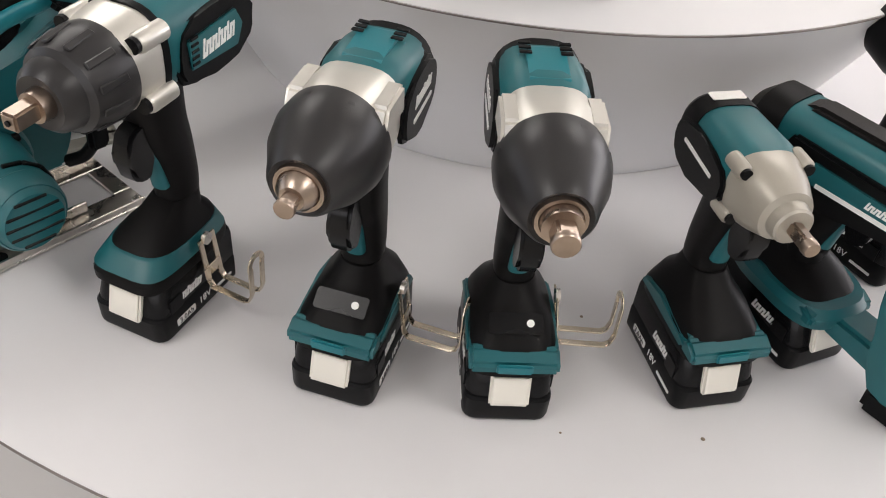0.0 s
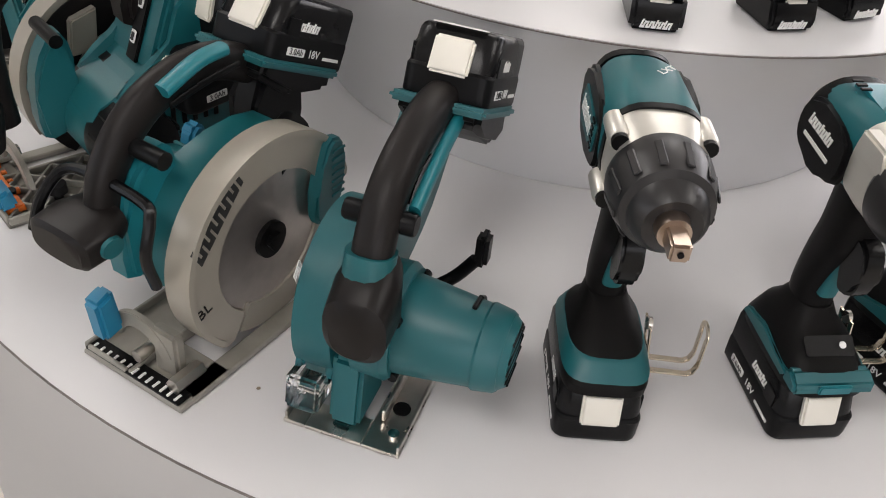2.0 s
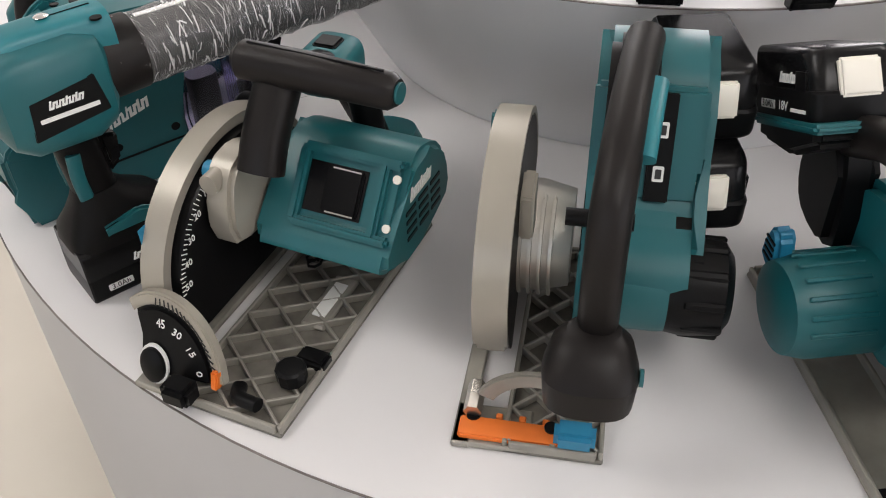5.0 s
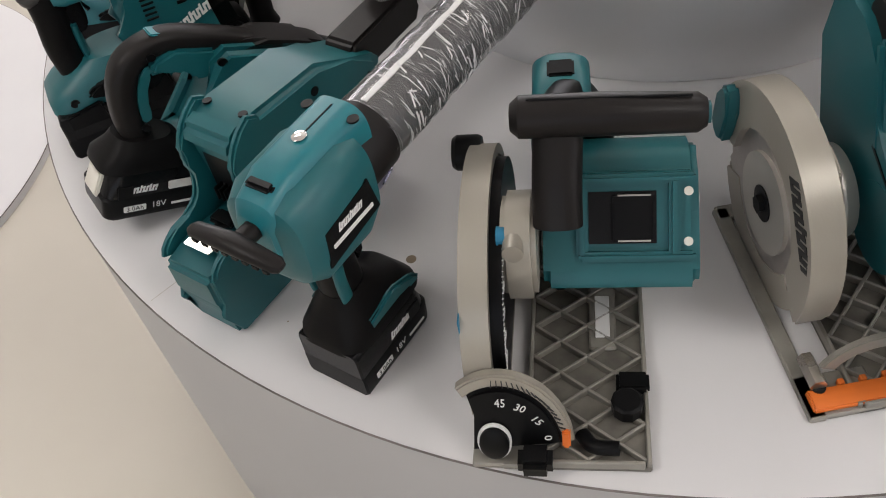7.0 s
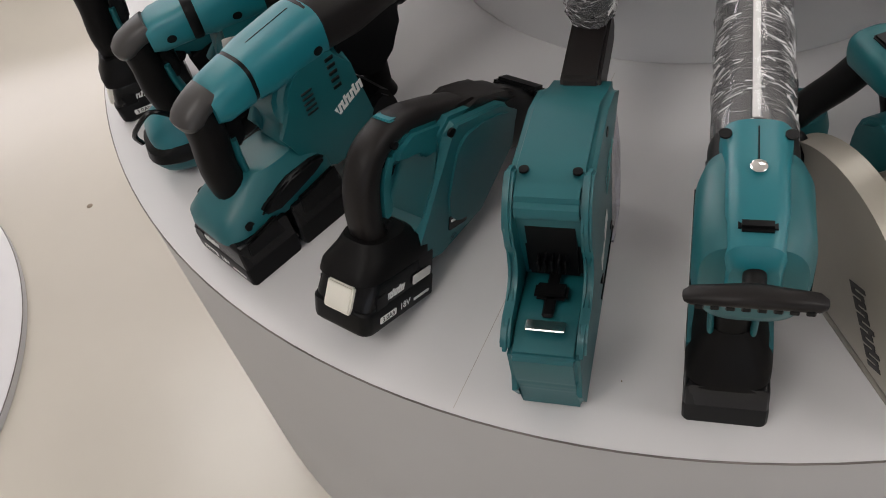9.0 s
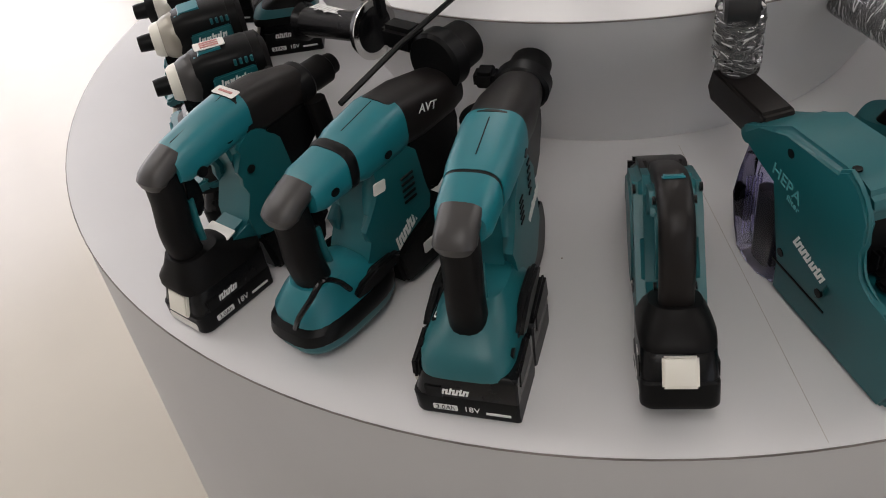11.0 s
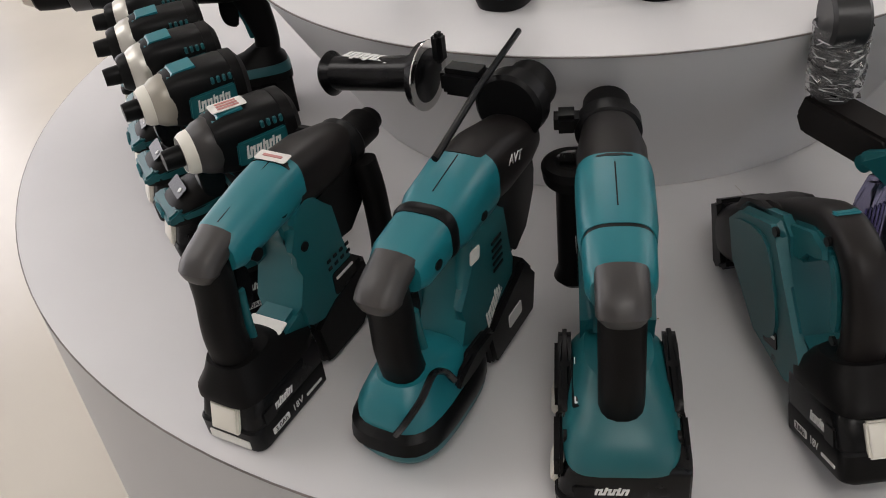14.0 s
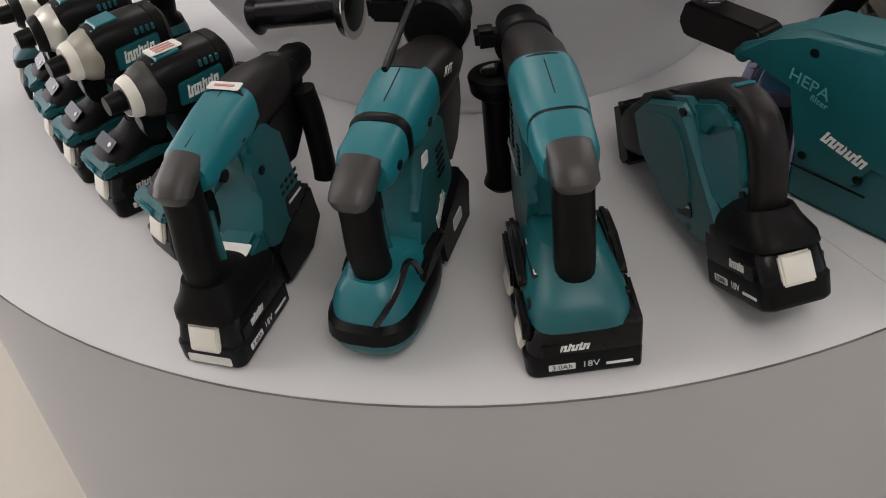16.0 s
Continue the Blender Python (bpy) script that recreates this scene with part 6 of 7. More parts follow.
    return t


recip = recip_saw()
for ob in recip.children:
    if ob.name.split(".")[0] != "battery":
        ob.matrix_basis = Matrix.Translation((0, 0, 0.06)) @ Matrix.Diagonal((1, 1, 0.82, 1)) @ Matrix.Translation((0, 0, -0.06)) @ ob.matrix_basis


def d_handle(t, x, z0, z1, lean, width=0.02, material=RUBBER):
    part("grip", sweep(curved([(x, 0, z0), (x - 0.004 + lean * 0.3, 0, z0 + (z1 - z0) * 0.35), (x + lean * 0.7, 0, z0 + (z1 - z0) * 0.7), (x + lean, 0, z1)], 4), [(width, width * 1.05)]), material, t, "dark rubber grip")
    part("grip_strip", sweep(curved([(x + 0.02, 0, z0 + 0.02), (x + 0.019 + lean * 0.4, 0, z0 + 0.05), (x + 0.02 + lean * 0.7, 0, z0 + 0.08)], 3), [(width * 0.8, 0.005)]), TEAL, t, "teal grip strip")
    part("trigger", prof(smoothed([(x + 0.018 + lean, z1 - 0.075), (x + 0.036 + lean, z1 - 0.07), (x + 0.038 + lean, z1 - 0.03), (x + 0.02 + lean, z1 - 0.02)], 2), 0.018, 0.003), GLOSS, t)


def top_seam(t, x0, z0, x1, z1):
    part("shell_seam", sweep([(x0, 0, z0), (x1, 0, z1)], [(0.0007, 0.0006)], 2, 6), BLACK, t)


def press_down(t, pivot, factor, keep):
    """Lower the upper parts of a thing towards a level, leaving the named ones."""
    k = Matrix.Translation((0, 0, pivot)) @ Matrix.Diagonal((1, 1, factor, 1)) @ Matrix.Translation((0, 0, -pivot))
    for ob in t.children:
        if ob.name.split(".")[0] not in keep and ob.matrix_basis.translation.z < 0.262:
            ob.matrix_basis = k @ ob.matrix_basis


def hammer_small():
    t = thing("rotary_hammer", -0.154, 0.913, 0, -77, "small teal rotary hammer with grey-capped grip", "rotary hammer", "rotary hammers")
    battery(t)
    part("end_label", plate(0.05, 0.011, PAPER), PAPER, t, "paper label on the battery end", face_m(-0.0006, 0, 0.011, 0))
    part("foot", zloft([(0.058, 0.06, 0.06, 0.037, 4.5), (0.068, 0.06, 0.06, 0.037, 4.2), (0.082, 0.052, 0.046, 0.031, 3), (0.098, 0.042, 0.03, 0.026, 2.6)]), RUBBER, t)
    d_handle(t, 0.036, 0.085, 0.21, 0.002, 0.0185)
    part("grip_cap", sweep(curved([(0.026, 0, 0.2), (0.03, 0, 0.212), (0.048, 0, 0.222), (0.062, 0, 0.228)], 3), [(0.014, 0.009), (0.0165, 0.012)] + [(0.0195, 0.015)] * 8), GREY, t, "grey grip cap")
    part("top_shell", xloft([(0.05, 0.212, 0.023, 0.018, 2.8), (0.062, 0.215, 0.026, 0.0245, 3.2), (0.12, 0.225, 0.028, 0.0275, 3.2), (0.156, 0.229, 0.0285, 0.0285, 3.2)]), TEAL_L, t, "teal top shell")
    part("body", prof(smoothed([(0.105, 0.07), (0.118, 0.12), (0.13, 0.16), (0.115, 0.2), (0.15, 0.222), (0.182, 0.2), (0.194, 0.13), (0.205, 0.065), (0.15, 0.05)], 3), 0.056, 0.01, 0, 3), TEAL, t, "teal motor body")
    part("bridge", prof([(0.05, 0.062), (0.055, 0.084), (0.12, 0.1), (0.13, 0.062)], 0.046, 0.006), TEAL, t)
    part("front_leg", prof([(0.13, 0.002), (0.12, 0.06), (0.16, 0.075), (0.225, 0.085), (0.235, 0.03), (0.2, 0.002)], 0.06, 0.006), BLACK, t, "black front leg")
    part("front_housing", xloft([(0.145, 0.226, 0.028, 0.032, 3), (0.2, 0.222, 0.029, 0.033, 2.8), (0.245, 0.216, 0.025, 0.028, 2.4), (0.262, 0.213, 0.022, 0.023, 2.2)]), BROWN, t, "dark gear housing")
    part("gear_skirt", prof(smoothed([(0.17, 0.2), (0.185, 0.14), (0.22, 0.12), (0.25, 0.16), (0.25, 0.2)], 3), 0.046, 0.006), BLACK, t)
    part("collar", rev([(0.238, 0.026), (0.242, 0.029), (0.258, 0.029), (0.262, 0.026)], 26, pose(0, 0, 0.213)), BLACK, t)
    part("collar_ear", rbox(0.25, 0.034, 0.222, 0.014, 0.03, 0.014, 0.004), BLACK, t)
    part("chuck", rev([(0.26, 0.019), (0.275, 0.021), (0.3, 0.0205), (0.304, 0.016), (0.316, 0.014), (0.318, 0.008)], 26, pose(0, 0, 0.21)), RUBBER, t, "black chuck")
    part("side_rod", sweep(curved([(0.25, -0.03, 0.2), (0.252, -0.034, 0.16), (0.252, -0.036, 0.1), (0.25, -0.036, 0.075)], 3), [(0.013, 0.013)]), RUBBER, t, "black side handle")
    part("lock_button", rev([(-0.027, 0.007), (0.027, 0.007)], 14, pose(0.075, 0, 0.2, 0, 0, 90)), BLACK, t)
    top_seam(t, 0.064, 0.2398, 0.15, 0.257)
    part("paper_label", plate(0.036, 0.014, PAPER), PAPER, t, "paper label with pink handwriting", face_m(0.152, 0, 0.2578, 2) @ pose(0, 0, 0, 4, 0, 0))
    part("pen_stroke", plate(0.022, 0.003, PINK, 0.0012), PINK, t, "", face_m(0.152, 0, 0.2582, 2) @ pose(0, 0, 0, 4, 0, 0))
    part("paper_label", plate(0.044, 0.016, PAPER), PAPER, t, "paper label", face_m(0.085, 0, 0.0915, 2) @ pose(0, 0, 0, 14, 0, 0))
    for s in (1, -1):
        for i in range(4):
            for j in range(2):
                part("vent_slot", rbox(0.165 + 0.011 * i, s * 0.0283, 0.112 + 0.01 * j, 0.007, 0.002, 0.005, 0.001, 1), BLACK, t)
        part("nameplate", plate(0.04, 0.03, GLOSS), GLOSS, t, "", face_m(0.185, s * 0.0283, 0.088, s))
        part("print_line", plate(0.03, 0.003, PRINT), PRINT, t, "", face_m(0.185, s * 0.0293, 0.094, s))
        screws(t, [(0.12, s * 0.0265, 0.218), (0.135, s * 0.0285, 0.165)], 0.0055, BLACK, s, 0.001)
    return t


press_down(hammer_small(), 0.06, 0.93, ("battery", "end_label", "front_leg"))


def hammer_avt():
    t = thing("rotary_hammer", -0.303, 0.840, 0, -77, "rotary hammer with side handle, depth rod and bumper", "rotary hammer", "rotary hammers")
    part("skid", zloft([(0.0, 0.070, 0.062, 0.036, 2.8), (0.010, 0.067, 0.071, 0.043, 3), (0.022, 0.066, 0.075, 0.048, 3), (0.036, 0.066, 0.075, 0.048, 3)]), TEAL, t, "teal lower skid")
    part("bumper", zloft([(0.028, 0.066, 0.072, 0.047, 3.2), (0.034, 0.064, 0.077, 0.05, 3.2), (0.05, 0.066, 0.076, 0.049, 3.2), (0.058, 0.07, 0.07, 0.045, 3)]), BLACK, t, "black rubber bumper")
    part("lower_shell", zloft([(0.056, 0.066, 0.068, 0.044, 3.2), (0.07, 0.064, 0.066, 0.042, 3.2), (0.09, 0.06, 0.05, 0.034, 2.8), (0.1, 0.052, 0.032, 0.026, 2.5)]), TEAL_L, t, "teal lower shell")
    d_handle(t, 0.045, 0.095, 0.222, -0.008, 0.019)
    part("grip_cap", sweep(curved([(0.022, 0, 0.208), (0.028, 0, 0.222), (0.046, 0, 0.234), (0.062, 0, 0.241)], 3), [(0.015, 0.010), (0.0185, 0.0135)] + [(0.0215, 0.0165)] * 8), GREY, t, "grey grip cap")
    part("top_shell", xloft([(0.055, 0.226, 0.026, 0.022, 2.8), (0.068, 0.228, 0.029, 0.028, 3.2), (0.108, 0.232, 0.03, 0.031, 3.2)]), TEAL_L, t, "teal top shell")
    part("bellows", xloft([(0.105, 0.232, 0.0305, 0.0318, 3), (0.109, 0.233, 0.0322, 0.0334, 3), (0.115, 0.233, 0.0322, 0.0334, 3), (0.118, 0.234, 0.0305, 0.0318, 3)]), BLACK, t, "black rubber joint")
    part("front_shell", xloft([(0.116, 0.233, 0.03, 0.0315, 3), (0.13, 0.235, 0.0335, 0.036, 3.2), (0.182, 0.241, 0.035, 0.041, 3.2), (0.196, 0.241, 0.034, 0.04, 3)]), TEAL_L, t, "teal front shell")
    part("body", prof(smoothed([(0.1, 0.08), (0.118, 0.13), (0.126, 0.19), (0.165, 0.236), (0.2, 0.22), (0.213, 0.14), (0.22, 0.06), (0.15, 0.045), (0.1, 0.055)], 3), 0.060, 0.012, 0, 3), TEAL, t, "teal motor body")
    part("gear_housing", xloft([(0.185, 0.243, 0.031, 0.04, 3), (0.23, 0.238, 0.032, 0.042, 3), (0.285, 0.23, 0.03, 0.036, 2.6), (0.305, 0.228, 0.027, 0.03, 2.3)]), BROWN, t, "dark gear housing")
    part("gear_skirt", prof(smoothed([(0.2, 0.22), (0.215, 0.13), (0.24, 0.1), (0.275, 0.14), (0.295, 0.21)], 3), 0.05, 0.007), BLACK, t)
    part("chuck", rev([(0.3, 0.028), (0.31, 0.03), (0.35, 0.028), (0.356, 0.02), (0.36, 0.012)], 26, pose(0, 0, 0.228)), RUBBER, t, "black chuck")
    part("rear_battery_case", prof([(0.15, 0.0), (0.14, 0.06), (0.235, 0.1), (0.26, 0.06), (0.25, 0.0)], 0.074, 0.006), BLACK, t, "black rear battery")
    part("case_stripe", plate(0.03, 0.02, PRINT), PRINT, t, "", face_m(0.2, -0.0375, 0.04, -1))
    part("handle_clamp", rev([(0.288, 0.033), (0.292, 0.037), (0.312, 0.037), (0.316, 0.033)], 30, pose(0, 0, 0.229)), BLACK, t, "black clamp band")
    part("clamp_block", rbox(0.3, 0.05, 0.25, 0.03, 0.05, 0.03, 0.006), BLACK, t)
    part("clamp_screw", rbox(0.295, 0.075, 0.285, 0.016, 0.012, 0.032, 0.004), BLACK, t)
    part("side_handle", sweep([(0.298, 0.082, 0.25), (0.298, 0.086, 0.25), (0.298, 0.093, 0.25), (0.298, 0.1, 0.25), (0.298, 0.15, 0.243), (0.298, 0.2, 0.237), (0.298, 0.207, 0.236), (0.298, 0.213, 0.235)], [(0.026, 0.026), (0.036, 0.036), (0.034, 0.034), (0.0195, 0.0195), (0.0185, 0.0185), (0.019, 0.019), (0.025, 0.025), (0.02, 0.02)], 2, 26), GLOSS, t, "ribbed black side handle")
    part("handle_flange_ring", sweep([(0.298, 0.083, 0.25), (0.298, 0.0845, 0.25)], [(0.0375, 0.0375)], 2, 28), CHROME, t)
    part("handle_wordmark", word_bars(0.06, 0.013, PRINT), PRINT, t, "", face_m(0.298, 0.155, 0.2625, 2, 180))
    part("depth_rod", sweep([(0.38, 0.026, 0.272), (0.25, 0.010, 0.270), (0.14, -0.004, 0.262), (0.135, -0.004, 0.261)], [(0.0035, 0.0035)], 2, 8), BLACK, t, "thin black depth rod")
    part("wire_guard", tube(curved([(0.055, -0.045, 0.09), (0.04, -0.047, 0.12), (0.02, -0.048, 0.14), (0.0, -0.046, 0.125), (-0.012, -0.035, 0.1), (-0.01, -0.02, 0.07)], 5), 0.0035, 8), GLOSS, t, "black wire hook")
    part("writing", letters("AVT", 0.018, PRINT), PRINT, t, "", face_m(0.235, -0.0325, 0.248, -1, -18))
    part("writing", letters("AVT", 0.018, PRINT), PRINT, t, "", face_m(0.235, 0.0325, 0.248, 1, 18))
    for s in (1, -1):
        part("wordmark", word_bars(0.06, 0.016, PRINT), PRINT, t, "", face_m(0.175, s * 0.0306, 0.09, s, 24 * -s))
        for i in range(5):
            part("vent_slot", rbox(0.185, s * 0.0305, 0.13 + 0.01 * i, 0.022, 0.002, 0.005, 0.001, 1), BLACK, t)
        part("side_pad", prof(smoothed([(0.06, 0.062), (0.07, 0.078), (0.13, 0.085), (0.14, 0.07), (0.1, 0.058)], 2), 0.012, 0.004, s * 0.04), BLACK, t)
        screws(t, [(0.16, s * 0.0335, 0.225), (0.08, s * 0.029, 0.225)], 0.006, BLACK, s, 0.001)
    top_seam(t, 0.131, 0.271, 0.182, 0.282)
    part("paper_tag", plate(0.02, 0.018, PAPER), PAPER, t, "small paper tag", face_m(0.140, -0.0308, 0.185, -1, -10))
    return t


avt_hammer = hammer_avt()
shift_parts(avt_hammer, ("side_handle", "handle_flange_ring", "handle_wordmark"), Matrix.Translation((0, 0.010, 0)))
press_down(avt_hammer, 0.05, 0.81, ("depth_rod", "side_handle", "handle_flange_ring", "handle_wordmark", "clamp_screw", "clamp_block", "handle_clamp", "chuck"))


def hammer_twin():
    t = thing("rotary_hammer", -0.504, 0.763, 0, -55, "large teal rotary hammer on two batteries", "rotary hammer", "rotary hammers")
    for k in range(2):
        battery(t, pose(0.037 + 0.079 * k, 0.056, 0, 0, 0, -90))
    part("tray", zloft([(0.058, 0.079, 0.081, 0.05, 5), (0.074, 0.079, 0.08, 0.0495, 4.5), (0.09, 0.083, 0.072, 0.044, 3.4), (0.104, 0.09, 0.055, 0.036, 2.8), (0.118, 0.1, 0.04, 0.03, 2.6)], 32), TEAL, t, "wide teal battery tray")
    for s in (1, -1):
        part("tray_guard", prof([(0.01, 0.04), (0.012, 0.062), (0.06, 0.07), (0.065, 0.04)], 0.008, 0.003, s * 0.053), BLACK, t)
        part("tray_guard", prof([(0.09, 0.04), (0.092, 0.066), (0.15, 0.074), (0.155, 0.04)], 0.008, 0.003, s * 0.053), BLACK, t)
        part("side_pad", prof(smoothed([(0.05, 0.074), (0.06, 0.092), (0.13, 0.104), (0.145, 0.09), (0.1, 0.074)], 2), 0.012, 0.004, s * 0.047), BLACK, t, "black rubber side pad")
    d_handle(t, 0.048, 0.09, 0.228, 0.002, 0.0195)
    part("grip_cap", sweep(curved([(0.036, 0, 0.215), (0.04, 0, 0.228), (0.056, 0, 0.238), (0.07, 0, 0.243)], 3), [(0.015, 0.010), (0.0185, 0.013)] + [(0.0215, 0.016)] * 8), GREY, t, "grey grip cap")
    part("top_shell", xloft([(0.06, 0.226, 0.025, 0.021, 2.8), (0.072, 0.228, 0.029, 0.028, 3), (0.106, 0.232, 0.0305, 0.031, 3)]), TEAL_L, t, "teal top shell")
    part("joint_line", xloft([(0.104, 0.232, 0.0298, 0.0302, 3), (0.113, 0.233, 0.0298, 0.0302, 3)]), BLACK, t)
    part("front_shell", xloft([(0.111, 0.232, 0.031, 0.0315, 3), (0.13, 0.233, 0.0335, 0.034, 3.2), (0.19, 0.236, 0.035, 0.0375, 3.2), (0.206, 0.236, 0.0345, 0.0375, 3)]), TEAL_L, t, "teal front shell")
    part("body", prof(smoothed([(0.112, 0.09), (0.124, 0.14), (0.122, 0.19), (0.16, 0.23), (0.215, 0.22), (0.228, 0.15), (0.236, 0.06), (0.2, 0.03), (0.15, 0.06)], 3), 0.066, 0.012, 0, 3), TEAL, t, "teal motor body")
    part("front_leg", prof(smoothed([(0.21, 0.02), (0.215, 0.07), (0.26, 0.1), (0.28, 0.05), (0.265, 0.004), (0.225, 0.0)], 3), 0.06, 0.006), BLACK, t, "black front leg")
    part("gear_housing", xloft([(0.2, 0.238, 0.032, 0.036, 3), (0.25, 0.232, 0.033, 0.037, 2.8), (0.31, 0.224, 0.028, 0.03, 2.4), (0.33, 0.221, 0.025, 0.026, 2.2)]), BROWN, t, "dark gear housing")
    part("gear_skirt", prof(smoothed([(0.215, 0.22), (0.23, 0.15), (0.27, 0.12), (0.3, 0.16), (0.315, 0.21)], 3), 0.05, 0.007), BLACK, t)
    part("collar", rev([(0.318, 0.03), (0.322, 0.034), (0.342, 0.034), (0.346, 0.03)], 28, pose(0, 0, 0.22)), BLACK, t)
    part("collar_block", rbox(0.332, 0.042, 0.232, 0.028, 0.026, 0.024, 0.005), BLACK, t)
    part("chuck", rev([(0.344, 0.023), (0.356, 0.026), (0.385, 0.025), (0.39, 0.019), (0.398, 0.015), (0.4, 0.008)], 26, pose(0, 0, 0.219)), RUBBER, t, "black chuck")
    part("side_handle", sweep([(0.3, 0.05, 0.19), (0.3, 0.05, 0.185), (0.302, 0.051, 0.17), (0.302, 0.051, 0.16), (0.3, 0.052, 0.06), (0.3, 0.052, 0.045), (0.3, 0.052, 0.038)], [(0.03, 0.03), (0.033, 0.033), (0.03, 0.03), (0.018, 0.018), (0.017, 0.017), (0.022, 0.022), (0.016, 0.016)], 2, 24), RUBBER, t, "black side handle")
    part("handle_disc", rev([(0, 0.018), (0.003, 0.018)], 22, pose(0.3, 0.05, 0.19, 0, -90, 0)), CHROME, t)
    top_seam(t, 0.131, 0.267, 0.19, 0.2735)
    part("indicator_strip", plate(0.012, 0.06, BLACK), BLACK, t, "black strip with battery marks", face_m(0.075, 0.035, 0.0985, 2) @ pose(0, 0, 0, 4, -18, 0))
    for k in range(2):
        part("battery_mark", plate(0.007, 0.009, PRINT, 0.0012), PRINT, t, "", face_m(0.053 + 0.045 * k, 0.035, 0.0977 + 0.0028 * k, 2) @ pose(0, 0, 0, 4, -18, 0))
        part("battery_mark_core", plate(0.004, 0.005, BLACKPRINT, 0.0016), BLACKPRINT, t, "", face_m(0.053 + 0.045 * k, 0.035, 0.098 + 0.0028 * k, 2) @ pose(0, 0, 0, 4, -18, 0))
    for s in (1, -1):
        part("wordmark", word_bars(0.06, 0.014, PRINT), PRINT, t, "", face_m(0.205, s * 0.0335, 0.13, s, -22 * s))
        for i in range(5):
            part("vent_slot", rbox(0.16, s * 0.0335, 0.15 + 0.008 * i, 0.016, 0.002, 0.004, 0.001, 1), BLACK, t)
            part("vent_slot", rbox(0.2, s * 0.0335, 0.16 + 0.011 * i, 0.012, 0.002, 0.006, 0.001, 1), BLACK, t)
        screws(t, [(0.19, s * 0.0345, 0.225), (0.095, s * 0.028, 0.228), (0.03, s * 0.0475, 0.075)], 0.006, BLACK, s, 0.001)
    return t


twin_hammer = hammer_twin()
shift_parts(twin_hammer, ("side_handle", "handle_disc"), Matrix.Translation((0, -0.014, -0.012)))
press_down(twin_hammer, 0.06, 0.86, ("battery", "end_wordmark", "tray_guard", "side_handle", "handle_disc"))


# ---- tools standing on the upper tier ----
ZT = 0.2555


def upper_driver(x, y, heading, label, small=True):
    t = thing("compact_driver", x, y, ZT, heading, label, "compact driver", "compact drivers on the upper tier")
    part("battery", prof([(0.0, 0.0), (-0.002, 0.012), (0.004, 0.034), (0.075, 0.036), (0.078, 0.0)], 0.052, 0.005, 0, 3), GLOSS, t, "black slide battery")
    part("release_button", rbox(0.0, 0, 0.026, 0.005, 0.024, 0.014, 0.002), WHITE, t, "off-white release button", pose(0, 0, 0, 0, 10, 0))
    part("wordmark", word_bars(0.03, 0.007, PRINT), PRINT, t, "", face_m(-0.0015, 0, 0.008, 0))
    part("foot", zloft([(0.034, 0.038, 0.038, 0.026, 4), (0.044, 0.04, 0.036, 0.026, 3.4), (0.06, 0.045, 0.024, 0.019, 2.6)]), TEAL, t)
    part("grip", sweep(curved([(0.048, 0, 0.055), (0.05, 0, 0.09), (0.045, 0, 0.13)], 4), [(0.0165, 0.018)]), RUBBER, t)
    part("motor_housing", xloft([(-0.02, 0.155, 0.02, 0.02, 2.4), (0.01, 0.155, 0.025, 0.027, 2.8), (0.09, 0.155, 0.026, 0.028, 2.8), (0.1, 0.155, 0.018, 0.02, 2.4)]), TEAL, t)
    part("chuck", rev([(-0.055, 0.008), (-0.05, 0.015), (-0.018, 0.017)], 22, pose(0, 0, 0.155)), RUBBER, t)
    return t


def radial(x, y):
    return math.degrees(math.atan2(-y, -x))


for ux, uy in ((-0.226, -0.462), (-0.088, -0.493), (0.012, -0.487)):
    upper_driver(ux, uy, radial(ux, uy), "compact teal driver standing on the upper tier")


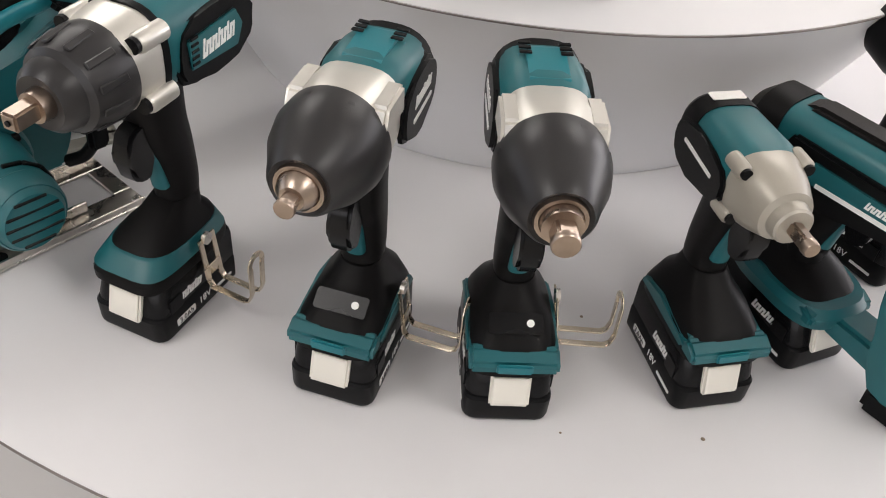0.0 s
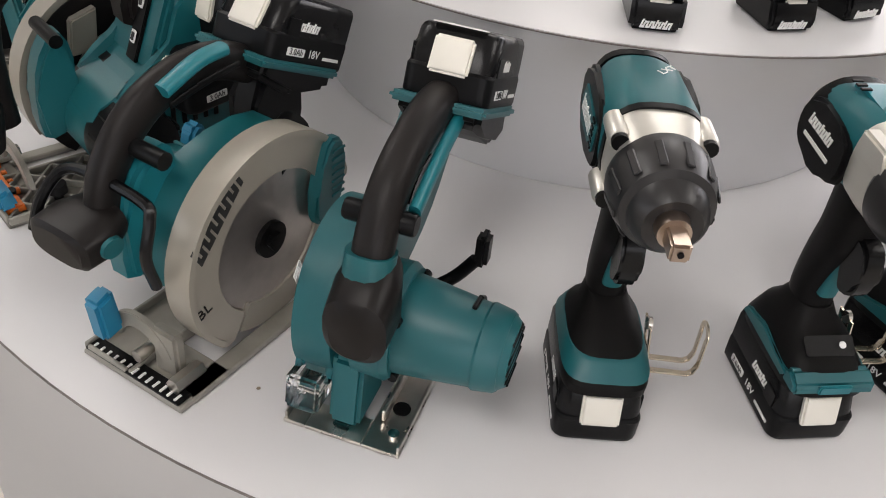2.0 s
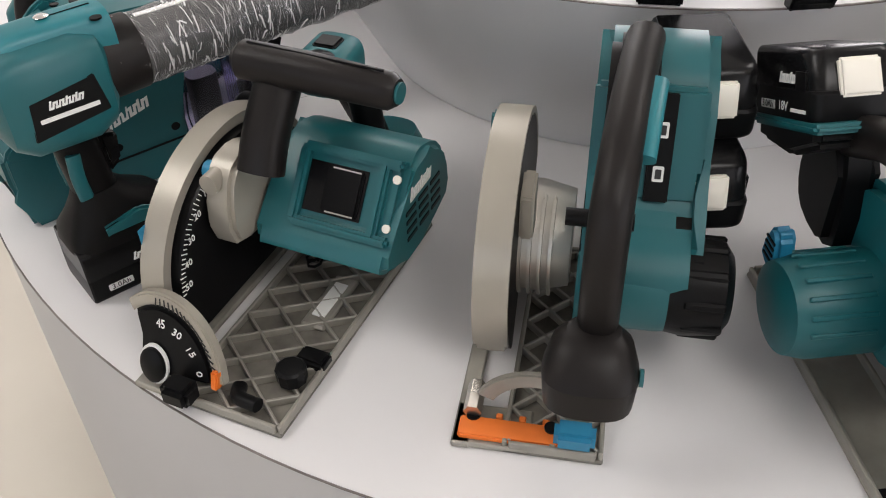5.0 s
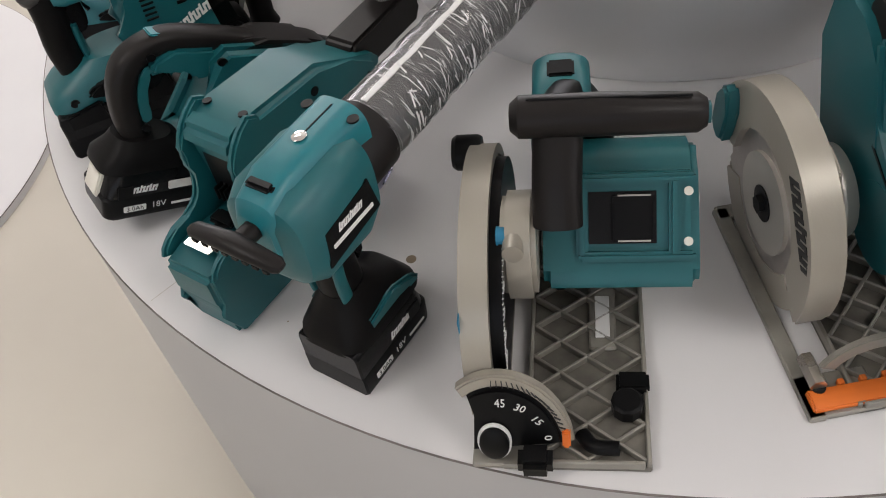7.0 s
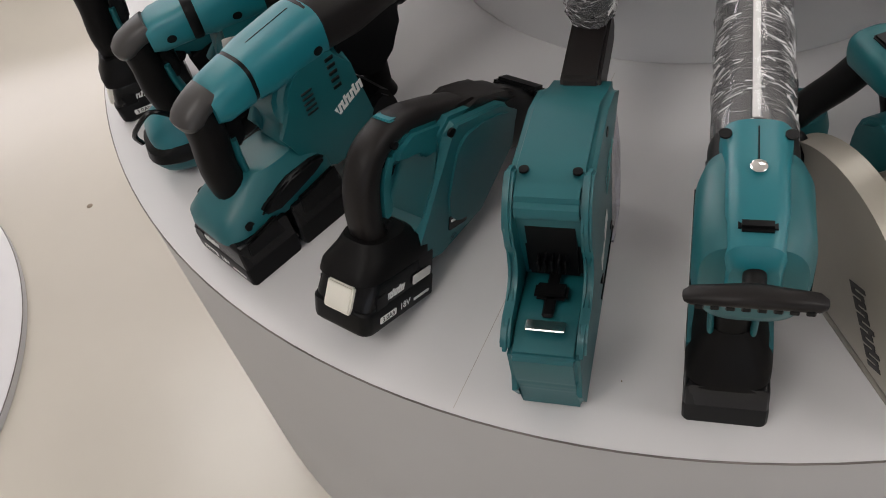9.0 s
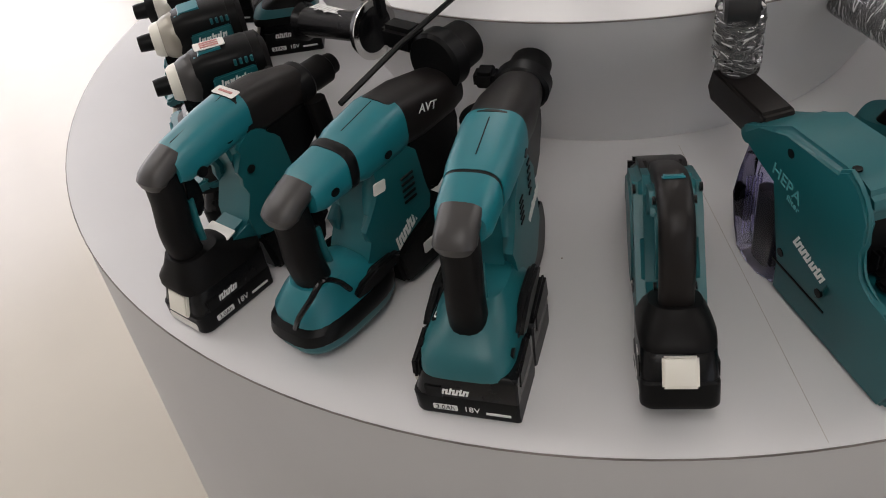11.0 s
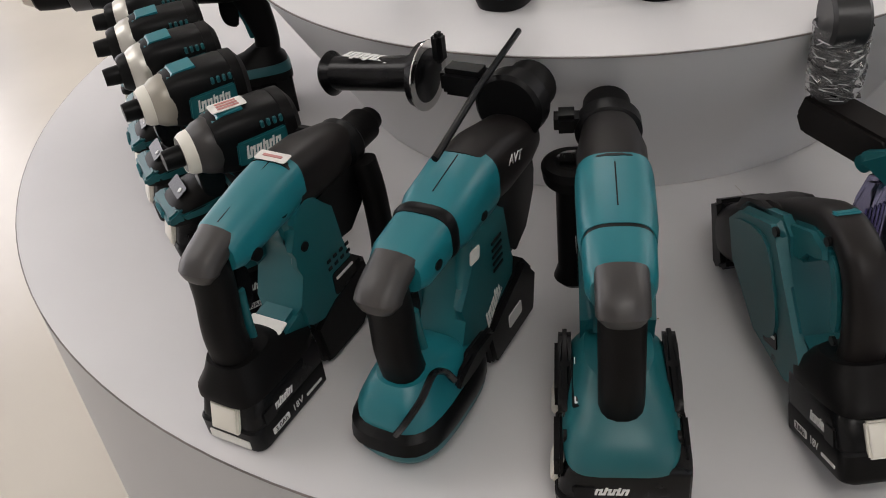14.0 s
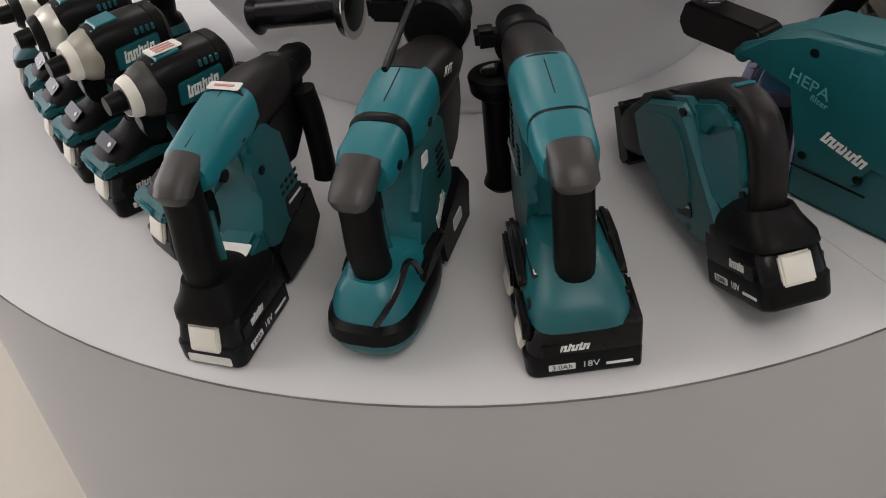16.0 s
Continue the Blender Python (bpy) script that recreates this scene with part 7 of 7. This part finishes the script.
def round_foot_tool(x, y):
    t = thing("compact_drill", x, y, ZT, radial(x, y), "compact drill with rounded teal foot on the upper tier", "compact drill", "compact drills on the upper tier")
    part("foot", zloft([(0.0, 0.04, 0.038, 0.03, 2.6), (0.012, 0.04, 0.042, 0.034, 2.6), (0.03, 0.042, 0.04, 0.032, 2.6), (0.04, 0.045, 0.03, 0.026, 2.4)]), BLACK, t)
    part("foot_cap", rbox(0.004, 0, 0.022, 0.014, 0.04, 0.02, 0.005), TEAL, t)
    part("grip", sweep(curved([(0.046, 0, 0.035), (0.046, 0, 0.08), (0.042, 0, 0.12)], 4), [(0.018, 0.019)]), RUBBER, t)
    part("motor_housing", xloft([(-0.02, 0.15, 0.022, 0.022, 2.4), (0.02, 0.15, 0.027, 0.03, 2.8), (0.1, 0.15, 0.026, 0.028, 2.6)]), TEAL, t)
    part("chuck", rev([(-0.06, 0.008), (-0.055, 0.016), (-0.018, 0.019)], 22, pose(0, 0, 0.15)), RUBBER, t)
    return t


round_foot_tool(-0.11, 0.418)
round_foot_tool(-0.268, 0.305)
round_foot_tool(0.073, 0.412)


def clip_stand(x, y, h):
    t = thing("black_saw_shoe", x, y, ZT, h, "black tool standing on a forked shoe on the upper tier", "power tool", "tools on forked shoes")
    for s in (1, -1):
        part("fork", prof([(0.0, 0.0), (-0.004, 0.012), (0.004, 0.075), (0.02, 0.08), (0.014, 0.0)], 0.006, 0.002, s * 0.018), GLOSS, t, "black forked foot")
    part("crosspiece", rbox(0.004, 0, 0.006, 0.012, 0.04, 0.01, 0.003), GLOSS, t)
    part("body", prof(smoothed([(0.0, 0.06), (0.01, 0.12), (0.06, 0.14), (0.1, 0.1), (0.07, 0.03), (0.03, 0.03)], 3), 0.05, 0.01), RUBBER, t)
    part("heel", rbox(0.065, 0, 0.015, 0.03, 0.03, 0.03, 0.006), BLACK, t)
    return t


clip_stand(-0.512, -0.172, radial(-0.51, -0.17))
clip_stand(-0.465, -0.298, radial(-0.465, -0.298))

# ---- small marks on the plinth top and the floor ----
rnd = random.Random(4)
for k in range(16):
    a, r = rnd.uniform(1.6, 5.2), rnd.uniform(0.62, 0.93)
    s = rnd.uniform(0.0008, 0.0022)
    tagged(part("speck", rev([(0, s), (0.0005, s * 0.7)], 8), SPECK, None, "", pose(r * math.cos(a), r * math.sin(a), 0.0002, 0, -90, 0)), "small brown speck on the white laminate", "speck", "specks on the plinth")
tagged(part("speck", rev([(0, 0.006), (0.0006, 0.004)], 10), SPECK, None, "", pose(-0.696, 0.258, 0.0002, 0, -90, 20)), "brown chip on the white laminate", "speck", "specks on the plinth")
for k in range(14):
    s = rnd.uniform(0.004, 0.011)
    tagged(part("floor_speck", rev([(0, s), (0.0008, s * 0.6)], 8), SPECK, None, "", pose(rnd.uniform(-1.6, 0.6), rnd.uniform(1.2, 2.2), FLOOR + 0.0002, 0, -90, 0)), "small dark speck on the floor", "speck", "specks on the floor")
